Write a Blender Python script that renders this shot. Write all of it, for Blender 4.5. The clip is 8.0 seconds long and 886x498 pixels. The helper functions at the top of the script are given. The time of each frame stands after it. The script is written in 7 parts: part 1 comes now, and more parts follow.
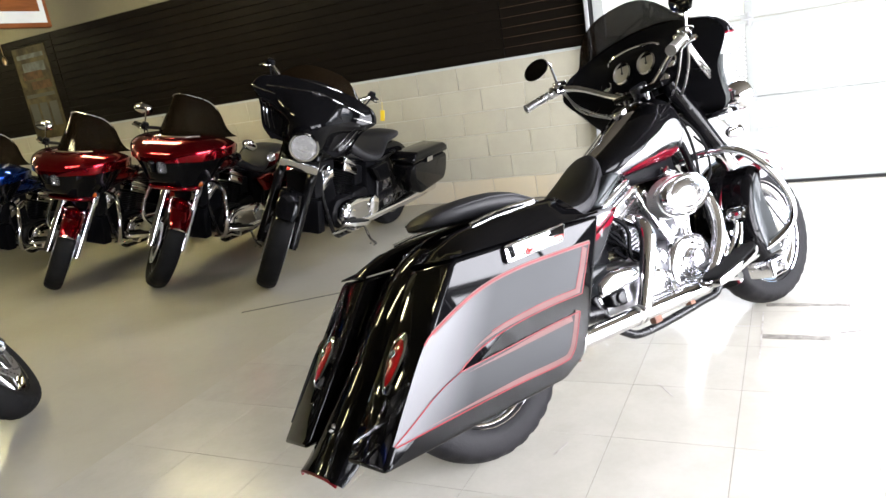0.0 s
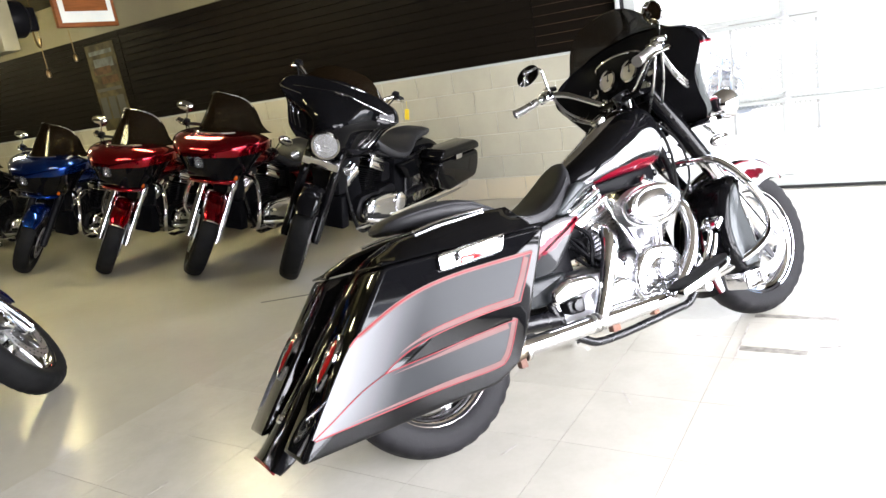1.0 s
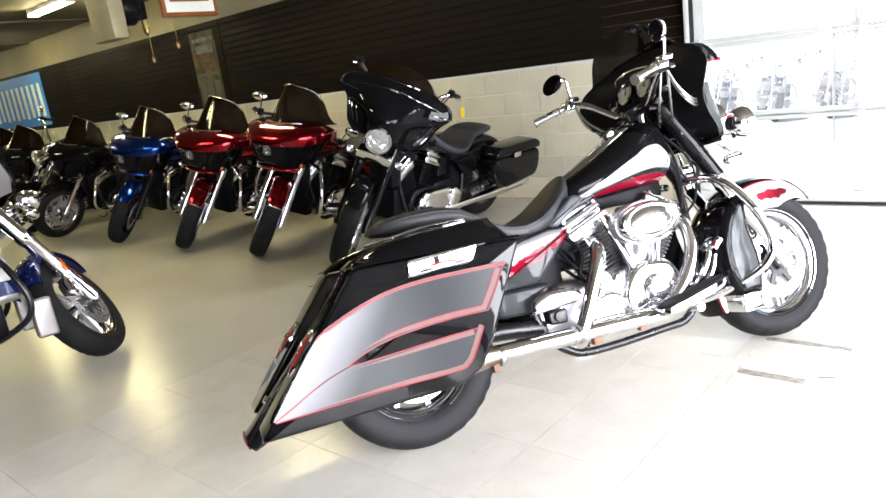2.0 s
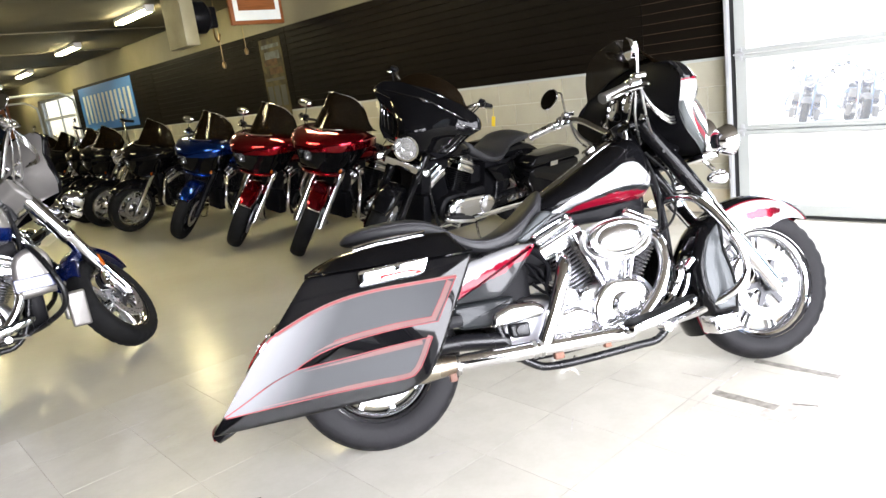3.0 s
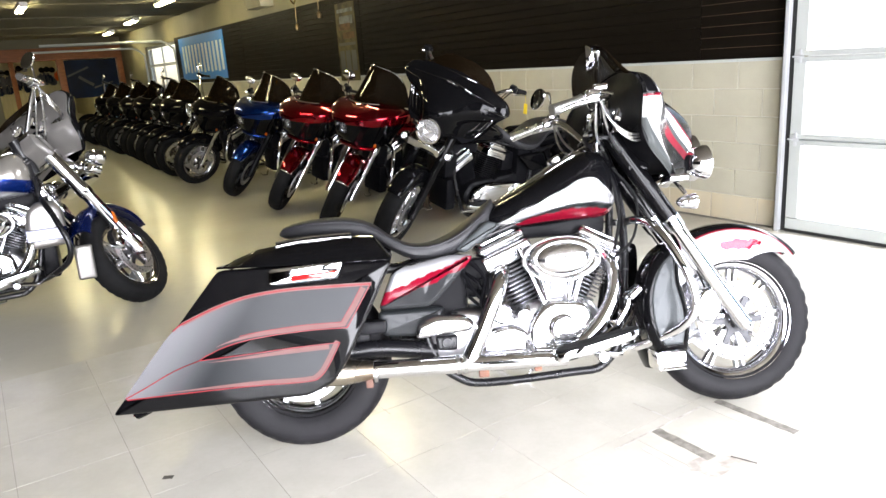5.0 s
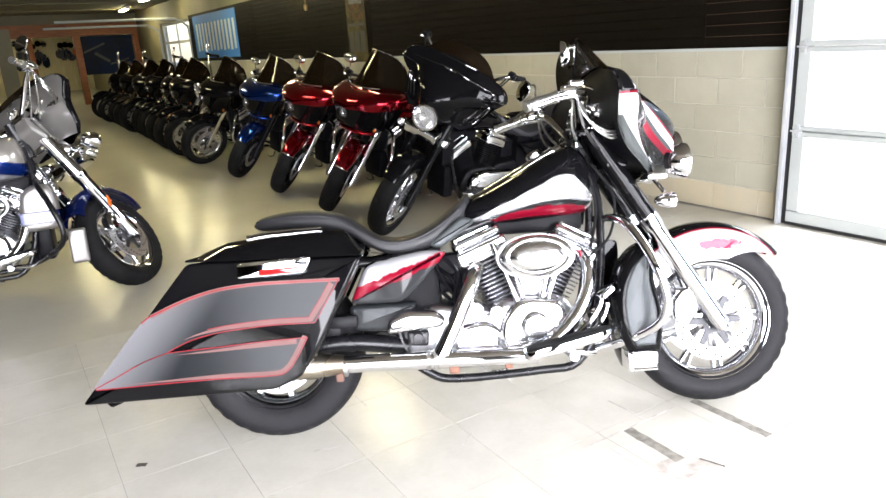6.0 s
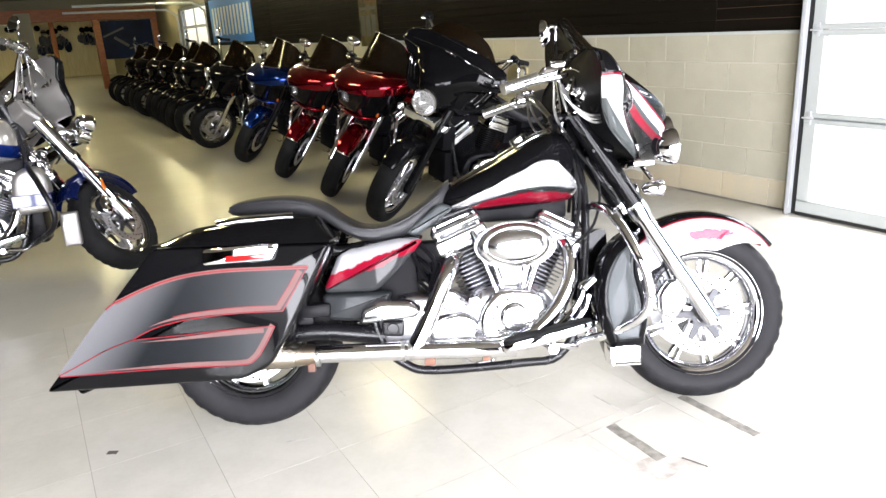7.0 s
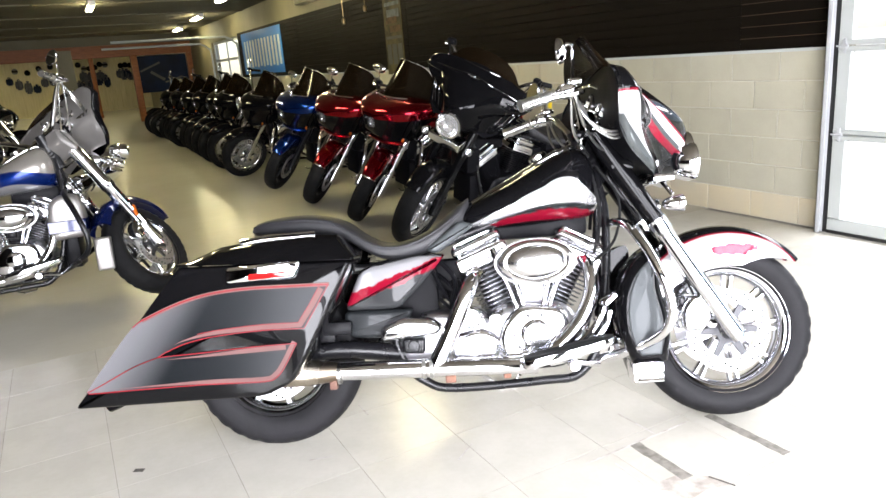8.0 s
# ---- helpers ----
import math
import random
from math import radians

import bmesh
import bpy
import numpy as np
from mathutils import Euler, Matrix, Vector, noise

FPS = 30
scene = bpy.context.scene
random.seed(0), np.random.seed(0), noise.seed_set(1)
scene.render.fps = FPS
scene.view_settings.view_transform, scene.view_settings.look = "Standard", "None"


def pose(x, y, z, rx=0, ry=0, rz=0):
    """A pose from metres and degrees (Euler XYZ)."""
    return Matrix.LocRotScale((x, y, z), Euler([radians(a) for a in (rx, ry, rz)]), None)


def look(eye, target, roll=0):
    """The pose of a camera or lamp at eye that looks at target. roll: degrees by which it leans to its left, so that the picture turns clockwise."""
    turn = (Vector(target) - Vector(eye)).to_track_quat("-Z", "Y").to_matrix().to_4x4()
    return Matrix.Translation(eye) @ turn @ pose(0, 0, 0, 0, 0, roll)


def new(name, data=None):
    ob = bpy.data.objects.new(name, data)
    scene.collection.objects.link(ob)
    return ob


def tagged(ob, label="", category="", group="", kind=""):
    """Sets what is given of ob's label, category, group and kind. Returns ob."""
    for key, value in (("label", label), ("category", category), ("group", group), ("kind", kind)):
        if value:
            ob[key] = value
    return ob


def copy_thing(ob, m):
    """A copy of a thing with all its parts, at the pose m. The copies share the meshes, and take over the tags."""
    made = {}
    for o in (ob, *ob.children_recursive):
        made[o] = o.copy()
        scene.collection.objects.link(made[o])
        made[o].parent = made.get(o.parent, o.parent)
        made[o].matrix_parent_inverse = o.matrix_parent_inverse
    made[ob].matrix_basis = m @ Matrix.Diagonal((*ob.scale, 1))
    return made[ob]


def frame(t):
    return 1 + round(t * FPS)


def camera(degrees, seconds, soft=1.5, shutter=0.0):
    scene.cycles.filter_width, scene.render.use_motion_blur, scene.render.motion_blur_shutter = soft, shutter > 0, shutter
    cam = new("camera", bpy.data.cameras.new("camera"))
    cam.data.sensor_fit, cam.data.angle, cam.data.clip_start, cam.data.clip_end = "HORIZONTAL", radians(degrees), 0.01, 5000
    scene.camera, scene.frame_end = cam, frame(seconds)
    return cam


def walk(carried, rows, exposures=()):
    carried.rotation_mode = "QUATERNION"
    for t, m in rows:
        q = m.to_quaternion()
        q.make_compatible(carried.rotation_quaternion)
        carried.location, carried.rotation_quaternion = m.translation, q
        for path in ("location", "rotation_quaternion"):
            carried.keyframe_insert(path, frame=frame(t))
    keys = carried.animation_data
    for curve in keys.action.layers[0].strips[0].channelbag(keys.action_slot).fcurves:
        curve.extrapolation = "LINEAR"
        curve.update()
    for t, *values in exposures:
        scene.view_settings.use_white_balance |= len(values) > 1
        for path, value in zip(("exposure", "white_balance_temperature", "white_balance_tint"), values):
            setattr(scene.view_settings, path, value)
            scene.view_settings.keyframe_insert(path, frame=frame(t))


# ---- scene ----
cam = camera(64.3, 8.0)
PATH = [
    (0, (-1.856, -0.59, 1.237), (-0.142, 0.311, 0.737), -9.4),
    (0.5, (-1.796, -0.768, 1.242), (-0.133, 0.219, 0.733), -8.9),
    (1, (-1.743, -0.967, 1.248), (-0.134, 0.113, 0.754), -9.4),
    (1.2, (-1.735, -1.052, 1.265), (-0.167, 0.092, 0.783), -9.2),
    (2.3, (-1.533, -1.447, 1.282), (-0.131, -0.103, 0.803), -8.1),
    (2.5, (-1.487, -1.519, 1.272), (-0.111, -0.144, 0.81), -8.5),
    (3, (-1.369, -1.7, 1.285), (-0.092, -0.229, 0.831), -7.7),
    (3.5, (-1.241, -1.808, 1.29), (-0.041, -0.278, 0.821), -6.9),
    (4, (-1.048, -1.848, 1.295), (0.116, -0.29, 0.829), -5.5),
    (4.5, (-0.942, -1.906, 1.318), (0.191, -0.338, 0.811), -4.8),
    (4.7, (-0.9, -1.937, 1.325), (0.191, -0.338, 0.82), -4.7),
    (5.8, (-0.764, -2.021, 1.391), (0.249, -0.393, 0.822), -3.1),
    (6, (-0.714, -2.033, 1.384), (0.288, -0.398, 0.814), -3.4),
    (6.5, (-0.626, -1.985, 1.37), (0.37, -0.365, 0.751), -3.5),
    (7, (-0.547, -2.042, 1.355), (0.399, -0.386, 0.753), -3.3),
    (7.5, (-0.524, -2.078, 1.334), (0.369, -0.384, 0.757), -4.3),
    (8, (-0.53, -2.077, 1.326), (0.357, -0.362, 0.802), -4.5),
]
walk(cam, [(t, look(e, g, r)) for t, e, g, r in PATH], [(0, 1.08), (1.2, 1.22), (2.5, 1.2), (4.0, 1.1), (7.0, 1.1), (8.0, 1.05)])

# ---------------------------------------------------------------- light
world = bpy.data.worlds.new("sky")
scene.world = world
world.use_nodes = True
wn = world.node_tree
sky = wn.nodes.new("ShaderNodeTexSky")
sky.sky_type, sky.sun_disc = "NISHITA", False
sky.sun_elevation, sky.sun_rotation = radians(52), radians(-30)
wn.links.new(sky.outputs[0], wn.nodes["Background"].inputs[0])
wn.nodes["Background"].inputs[1].default_value = 0.14

sun = new("sun", bpy.data.lights.new("sun", "SUN"))
sun.data.energy, sun.data.angle, sun.data.color = 5.0, radians(0.6), (1, 0.95, 0.88)
sun.matrix_world = look((-5, 9, 14), (2, 2, 0))


def area_lamp(name, eye, target, sx, sy, watts, colour):
    d = bpy.data.lights.new(name, "AREA")
    d.shape, d.size, d.size_y, d.energy, d.color = "RECTANGLE", sx, sy, watts, colour
    ob = new(name, d)
    ob.matrix_world = look(eye, target)
    return ob


# daylight in the sectional doors
area_lamp("doorway_daylight", (-0.9, -4.12, 1.42), (-0.9, 0, 1.2), 6.4, 2.3, 860, (0.93, 0.927, 1.0))
area_lamp("door_daylight", (5.3, -1.6, 2.9), (1.0, -0.8, 0.2), 4.6, 1.6, 370, (0.945, 0.942, 1.0))


# ---------------------------------------------------------------- materials
def link(nt, a, b):
    nt.links.new(a, b)


def node(nt, kind, **inputs):
    n = nt.nodes.new(kind)
    for k, v in inputs.items():
        n.inputs[k].default_value = v
    return n


def calc(nt, op, a, b=0.0, c=0.0):
    n = nt.nodes.new("ShaderNodeMath")
    n.operation = op
    for i, v in enumerate((a, b, c)):
        if isinstance(v, (int, float)):
            n.inputs[i].default_value = v
        else:
            link(nt, v, n.inputs[i])
    return n.outputs[0]


def blend(nt, fac, a, b):
    n = nt.nodes.new("ShaderNodeMix")
    n.data_type = "RGBA"
    for sock, v in ((n.inputs[0], fac), (n.inputs[6], a), (n.inputs[7], b)):
        if isinstance(v, tuple):
            sock.default_value = (*v, 1)
        elif isinstance(v, (int, float)):
            sock.default_value = v
        else:
            link(nt, v, sock)
    return n.outputs[2]


def noise_tex(nt, scale, detail=4.0, rough=0.55, stretch=None):
    tc = nt.nodes.new("ShaderNodeTexCoord")
    n = node(nt, "ShaderNodeTexNoise", Scale=scale, Detail=detail, Roughness=rough)
    if stretch:
        mp = nt.nodes.new("ShaderNodeMapping")
        mp.inputs["Scale"].default_value = stretch
        link(nt, tc.outputs["Object"], mp.inputs[0])
        link(nt, mp.outputs[0], n.inputs["Vector"])
    else:
        link(nt, tc.outputs["Object"], n.inputs["Vector"])
    return n.outputs["Fac"]


def steps(nt, fac, lo, hi):
    n = nt.nodes.new("ShaderNodeMapRange")
    n.interpolation_type = "SMOOTHSTEP"
    n.inputs[1].default_value, n.inputs[2].default_value = lo, hi
    link(nt, fac, n.inputs[0])
    return n.outputs[0]


def mat(name, col, rough=0.5, metal=0.0, col2=None, scale=6.0, fine=60.0, bump=0.0, rvar=0.08, coat=0.0, trans=0.0, glow=0.0, stretch=None, alpha=1.0, per_object=0.0, spec=0.5, coat_ior=1.5):
    m = bpy.data.materials.new(name)
    m.use_nodes = True
    nt = m.node_tree
    p = nt.nodes["Principled BSDF"]
    p.inputs["Metallic"].default_value = metal
    p.inputs["Coat Weight"].default_value = coat
    p.inputs["Coat Roughness"].default_value = 0.03
    p.inputs["Coat IOR"].default_value = coat_ior
    p.inputs["Specular IOR Level"].default_value = spec
    p.inputs["Transmission Weight"].default_value = trans
    p.inputs["Alpha"].default_value = alpha
    if col2 is None:
        col2 = tuple(c * 0.82 for c in col)
    a, b = noise_tex(nt, scale, 5.0, stretch=stretch), noise_tex(nt, fine, 3.0, stretch=stretch)
    mixed = calc(nt, "ADD", calc(nt, "MULTIPLY", steps(nt, a, 0.3, 0.7), 0.65), calc(nt, "MULTIPLY", b, 0.35))
    c = blend(nt, mixed, col, col2)
    if per_object:
        info = nt.nodes.new("ShaderNodeObjectInfo")
        k = calc(nt, "MULTIPLY_ADD", info.outputs["Random"], per_object, 1 - per_object / 2)
        hsv = nt.nodes.new("ShaderNodeHueSaturation")
        link(nt, k, hsv.inputs["Value"])
        link(nt, c, hsv.inputs["Color"])
        c = hsv.outputs[0]
    link(nt, c, p.inputs["Base Color"])
    r = calc(nt, "ADD", rough - rvar / 2, calc(nt, "MULTIPLY", mixed, rvar))
    link(nt, r, p.inputs["Roughness"])
    if bump:
        bp = node(nt, "ShaderNodeBump", Strength=bump, Distance=0.004)
        link(nt, calc(nt, "ADD", a, b), bp.inputs["Height"])
        link(nt, bp.outputs[0], p.inputs["Normal"])
    if glow:
        p.inputs["Emission Color"].default_value = (*col, 1)
        p.inputs["Emission Strength"].default_value = glow
    return m


def xyz(nt):
    tc = nt.nodes.new("ShaderNodeTexCoord")
    sp = nt.nodes.new("ShaderNodeSeparateXYZ")
    link(nt, tc.outputs["Object"], sp.inputs[0])
    return sp.outputs


def curve_of(nt, x, x0, x1, z0, z1, pts):
    """A height z over x, through pts."""
    f = calc(nt, "DIVIDE", calc(nt, "SUBTRACT", x, x0), x1 - x0)
    n = nt.nodes.new("ShaderNodeValToRGB")
    n.color_ramp.interpolation = "CARDINAL"
    el = n.color_ramp.elements
    while len(el) < len(pts):
        el.new(0.5)
    for e, (px, pz) in zip(el, pts):
        v = (pz - z0) / (z1 - z0)
        e.position, e.color = (px - x0) / (x1 - x0), (v, v, v, 1)
    link(nt, f, n.inputs[0])
    return calc(nt, "MULTIPLY_ADD", n.outputs[0], z1 - z0, z0)


BLACKC, SILVERC, GREYC, REDC = (0.003, 0.003, 0.0035), (0.60, 0.60, 0.61), (0.034, 0.039, 0.040), (0.135, 0.003, 0.012)


def custom_paint(name, zones):
    """Gloss paint with airbrushed zones: zones(nt) gives the colour and the metal share."""
    m = mat(name, BLACKC, 0.06, coat=1.0, rvar=0.02, spec=0.0, coat_ior=1.27)
    nt = m.node_tree
    p = nt.nodes["Principled BSDF"]
    c, metal = zones(nt)
    link(nt, c, p.inputs["Base Color"])
    link(nt, metal, p.inputs["Metallic"])
    link(nt, calc(nt, "MULTIPLY_ADD", metal, 0.24, 0.06), p.inputs["Roughness"])
    return m


def below(nt, z, line, soft=0.003):
    d = calc(nt, "SUBTRACT", z, line)
    n = nt.nodes.new("ShaderNodeMapRange")
    n.inputs[1].default_value, n.inputs[2].default_value = soft, -soft
    link(nt, d, n.inputs[0])
    return n.outputs[0]


def tank_zones(nt):
    x, y, z = xyz(nt)
    wob = calc(nt, "MULTIPLY", calc(nt, "SUBTRACT", noise_tex(nt, 38, 3), 0.5), 0.035)
    f1 = curve_of(nt, x, 0.7, 1.3, 0.6, 1.0, [(0.74, 0.735), (0.85, 0.772), (0.95, 0.814), (1.05, 0.860), (1.12, 0.884), (1.17, 0.862), (1.24, 0.80)])
    f2 = curve_of(nt, x, 0.7, 1.3, 0.6, 1.0, [(0.74, 0.72), (0.84, 0.748), (0.98, 0.783), (1.1, 0.800), (1.24, 0.785)])
    f3 = curve_of(nt, x, 0.7, 1.3, 0.6, 1.0, [(0.8, 0.730), (0.9, 0.758), (1.03, 0.778), (1.11, 0.780), (1.2, 0.772), (1.26, 0.757)])
    f4 = curve_of(nt, x, 0.7, 1.3, 0.6, 1.0, [(0.8, 0.728), (0.95, 0.742), (1.1, 0.745), (1.24, 0.742)])
    c = blend(nt, below(nt, z, f1), BLACKC, SILVERC)
    c = blend(nt, below(nt, z, f2), c, GREYC)
    c = blend(nt, below(nt, z, calc(nt, "ADD", f3, wob)), c, REDC)
    c = blend(nt, below(nt, z, f4), c, BLACKC)
    return c, calc(nt, "MULTIPLY", below(nt, z, f1), calc(nt, "SUBTRACT", 0.75, calc(nt, "MULTIPLY", below(nt, z, f3), 0.6)))


def fairing_zones(nt):
    x, y, z = xyz(nt)
    line = calc(nt, "MULTIPLY_ADD", calc(nt, "SUBTRACT", 1.10, z), 0.32, 1.335)
    side = below(nt, x, line, 0.004)
    low = below(nt, z, 1.118)
    d = calc(nt, "ADD", z, calc(nt, "MULTIPLY", calc(nt, "SUBTRACT", x, 1.468), 0.84))
    nose = below(nt, calc(nt, "ABSOLUTE", calc(nt, "SUBTRACT", y, 0.04)), 0.235, 0.004)
    c = blend(nt, calc(nt, "MULTIPLY", nose, below(nt, d, 1.165)), BLACKC, SILVERC)
    for lim, col in ((1.150, BLACKC), (1.085, REDC), (1.074, SILVERC), (1.035, GREYC), (1.012, REDC), (0.975, BLACKC)):
        c = blend(nt, calc(nt, "MULTIPLY", nose, below(nt, d, lim)), c, col)
    strip = blend(nt, below(nt, z, 1.126), BLACKC, REDC)
    strip = blend(nt, low, strip, SILVERC)
    rear = below(nt, x, calc(nt, "SUBTRACT", calc(nt, "MULTIPLY_ADD", calc(nt, "SUBTRACT", 1.10, z), 0.42, line), 0.075), 0.004)
    rear = calc(nt, "MULTIPLY", rear, below(nt, z, 1.06))
    strip = blend(nt, rear, strip, (0.05, 0.055, 0.055))
    c = blend(nt, side, c, strip)
    return c, calc(nt, "MULTIPLY", calc(nt, "MULTIPLY", side, low), calc(nt, "SUBTRACT", 0.7, calc(nt, "MULTIPLY", rear, 0.5)))


def fender_zones(nt):
    x, y, z = xyz(nt)
    dx, dz = calc(nt, "SUBTRACT", x, 1.665), calc(nt, "SUBTRACT", z, 0.312)
    r = calc(nt, "SQRT", calc(nt, "ADD", calc(nt, "MULTIPLY", dx, dx), calc(nt, "MULTIPLY", dz, dz)))
    ex, ez = calc(nt, "MULTIPLY", calc(nt, "SUBTRACT", x, 1.695), 0.24), calc(nt, "SUBTRACT", z, 0.594)
    d = calc(nt, "SQRT", calc(nt, "ADD", calc(nt, "MULTIPLY", ex, ex), calc(nt, "MULTIPLY", ez, ez)))
    spl = below(nt, calc(nt, "ADD", d, calc(nt, "MULTIPLY", noise_tex(nt, 26, 4), 0.05)), 0.045)
    c = blend(nt, below(nt, r, 0.346), BLACKC, REDC)
    c = blend(nt, below(nt, r, 0.340), c, SILVERC)
    c = blend(nt, spl, c, (0.12, 0.006, 0.014))
    return c, calc(nt, "MULTIPLY", below(nt, r, 0.340), 0.7)


def cover_zones(nt):
    x, y, z = xyz(nt)
    wob = calc(nt, "MULTIPLY", calc(nt, "SUBTRACT", noise_tex(nt, 24, 3), 0.5), 0.042)
    mid = calc(nt, "ADD", calc(nt, "MULTIPLY_ADD", calc(nt, "SUBTRACT", x, 0.36), 0.35, 0.522), wob)
    c = blend(nt, below(nt, z, calc(nt, "ADD", mid, 0.07)), BLACKC, (0.24, 0.24, 0.25))
    c = blend(nt, below(nt, z, calc(nt, "ADD", mid, 0.018)), c, REDC)
    c = blend(nt, below(nt, z, calc(nt, "SUBTRACT", mid, 0.018)), c, (0.02, 0.021, 0.022))
    return c, calc(nt, "MULTIPLY", calc(nt, "SUBTRACT", below(nt, z, calc(nt, "ADD", mid, 0.07)), below(nt, z, calc(nt, "ADD", mid, 0.018))), 0.5)


def blue_silver_zones(nt):
    x, y, z = xyz(nt)
    line = curve_of(nt, x, 0.7, 1.3, 0.6, 1.0, [(0.74, 0.79), (0.9, 0.84), (1.05, 0.865), (1.24, 0.83)])
    c = blend(nt, below(nt, z, line), (0.26, 0.245, 0.22), (0.003, 0.014, 0.10))
    low = calc(nt, "SUBTRACT", line, 0.075)
    return blend(nt, below(nt, z, low), c, (0.25, 0.25, 0.26)), calc(nt, "ADD", 0.6, 0.0)


def panel_zones(nt):
    """Charcoal metal-flake, silver towards the rear edge, widened as painted floor reflection, a little paler in front.
    """
    x, y, z = xyz(nt)
    s = calc(nt, "ADD", x, calc(nt, "MULTIPLY", calc(nt, "SUBTRACT", z, 0.42), -0.7))
    k = steps(nt, s, -0.40, -0.10)
    k2 = steps(nt, s, 0.0, 0.26)
    n = calc(nt, "MULTIPLY", noise_tex(nt, 900, 2), 0.12)
    c = blend(nt, calc(nt, "ADD", k, n), (0.115, 0.115, 0.12), (0.006, 0.007, 0.008))
    c = blend(nt, calc(nt, "MULTIPLY", k2, 0.7), c, (0.012, 0.013, 0.0145))
    return c, calc(nt, "ADD", 0.2, 0.0)


PAINT_TANK = custom_paint("tank_paint", tank_zones)
PAINT_FAIRING = custom_paint("fairing_paint", fairing_zones)
PAINT_FENDER = custom_paint("fender_paint", fender_zones)
PAINT_COVER = custom_paint("cover_paint", cover_zones)
PAINT_PANEL = custom_paint("panel_paint", panel_zones)
PAINT_PANEL.node_tree.nodes["Principled BSDF"].inputs["Coat Weight"].default_value = 0.4
PAINT_PANEL.node_tree.nodes["Principled BSDF"].inputs["Coat Roughness"].default_value = 0.22
PAINT_PANEL.node_tree.nodes["Principled BSDF"].inputs["Coat IOR"].default_value = 1.38
PANEL_ROUGH = PAINT_PANEL.node_tree.nodes["Principled BSDF"].inputs["Roughness"]
for wire in list(PANEL_ROUGH.links):
    PAINT_PANEL.node_tree.links.remove(wire)
PANEL_ROUGH.default_value = 0.34
PAINT_TOURER = custom_paint("blue_silver_paint", blue_silver_zones)
BLACK = mat("gloss_black_paint", BLACKC, 0.06, coat=1.0, rvar=0.03, spec=0.0, coat_ior=1.24)
BLACKH = mat("polished_black_paint", BLACKC, 0.05, coat=1.0, rvar=0.02, spec=0.0, coat_ior=1.31)
RED = mat("candy_red_paint", (0.30, 0.0015, 0.009), 0.13, metal=0.95, coat=1.0, col2=(0.25, 0.0012, 0.008), rvar=0.04, spec=0.2, coat_ior=1.36)
BLUE = mat("candy_blue_paint", (0.003, 0.034, 0.25), 0.15, metal=0.92, coat=1.0, rvar=0.04, spec=0.2, coat_ior=1.36)
NAVY = mat("navy_paint", (0.002, 0.006, 0.042), 0.12, metal=0.2, coat=1.0, rvar=0.04, spec=0.2, coat_ior=1.36)
SILVER = mat("silver_paint", (0.18, 0.172, 0.16), 0.36, metal=0.45, coat=1.0, rvar=0.06, coat_ior=1.3)
GREY = mat("charcoal_paint", (0.045, 0.05, 0.052), 0.4, metal=0.2, coat=0.5, rvar=0.05, spec=0.2, coat_ior=1.2)
PINK = mat("pale_red_stripe", (0.12, 0.062, 0.058), 0.45, coat=0.0, spec=0.1)
DUSK = mat("dark_charcoal_paint", (0.011, 0.0125, 0.0135), 0.3, metal=0.1, coat=0.6, rvar=0.05, spec=0.1, coat_ior=1.22)
STRIPE = mat("red_stripe", (0.16, 0.006, 0.011), 0.4, coat=0.1, spec=0.1)
CHROME = mat("chrome", (0.80, 0.80, 0.825), 0.045, metal=1.0, col2=(0.75, 0.75, 0.775), rvar=0.04)
ALLOY = mat("cast_alloy", (0.56, 0.56, 0.58), 0.30, metal=1.0, rvar=0.15, bump=0.05)
STEEL = mat("brushed_steel", (0.55, 0.55, 0.54), 0.28, metal=1.0, fine=120, rvar=0.15)
DISCM = mat("brake_disc_steel", (0.50, 0.50, 0.51), 0.40, metal=1.0, fine=150)
HOT = mat("heat_tinted_steel", (0.46, 0.42, 0.35), 0.28, metal=1.0, col2=(0.30, 0.24, 0.18))
RUST = mat("rusty_bracket", (0.16, 0.06, 0.025), 0.7, col2=(0.08, 0.04, 0.03), fine=80, bump=0.3)
RUBBER = mat("tyre_rubber", (0.007, 0.007, 0.0075), 0.66, col2=(0.013, 0.013, 0.013), fine=90, bump=0.12, rvar=0.2, spec=0.05)
TYREH = mat("dusty_tyre_rubber", (0.0055, 0.0054, 0.006), 0.6, col2=(0.013, 0.0125, 0.014), scale=9, fine=90, bump=0.2, rvar=0.2, spec=0.14)
# extra strong reflection, so the added beads show as highlights
BEAD = mat("highlight_bead", BLACKC, 0.05, coat=1.0, rvar=0.02, spec=0.3, coat_ior=2.1)
VINYL = mat("seat_vinyl", (0.014, 0.014, 0.0155), 0.5, col2=(0.021, 0.021, 0.023), fine=260, bump=0.12, rvar=0.15, spec=0.3)
PLASTIC = mat("black_plastic", (0.005, 0.005, 0.006), 0.38, fine=200, bump=0.05, rvar=0.15, spec=0.05)
ENGINEBLK = mat("black_engine_enamel", (0.006, 0.006, 0.007), 0.32, fine=120, bump=0.06, spec=0.08)
SATIN = mat("satin_black_tube", (0.005, 0.005, 0.006), 0.28, rvar=0.1, spec=0.3)
TAIL = mat("red_lens", (0.45, 0.01, 0.01), 0.08, coat=1.0, rvar=0.02)
AMBER = mat("amber_lens", (0.45, 0.09, 0.006), 0.12, coat=1.0, rvar=0.02)
LENS = mat("clear_lens", (0.9, 0.9, 0.9), 0.03, trans=0.85, rvar=0.02)
GAUGE = mat("gauge_face", (0.55, 0.52, 0.42), 0.35, fine=40)
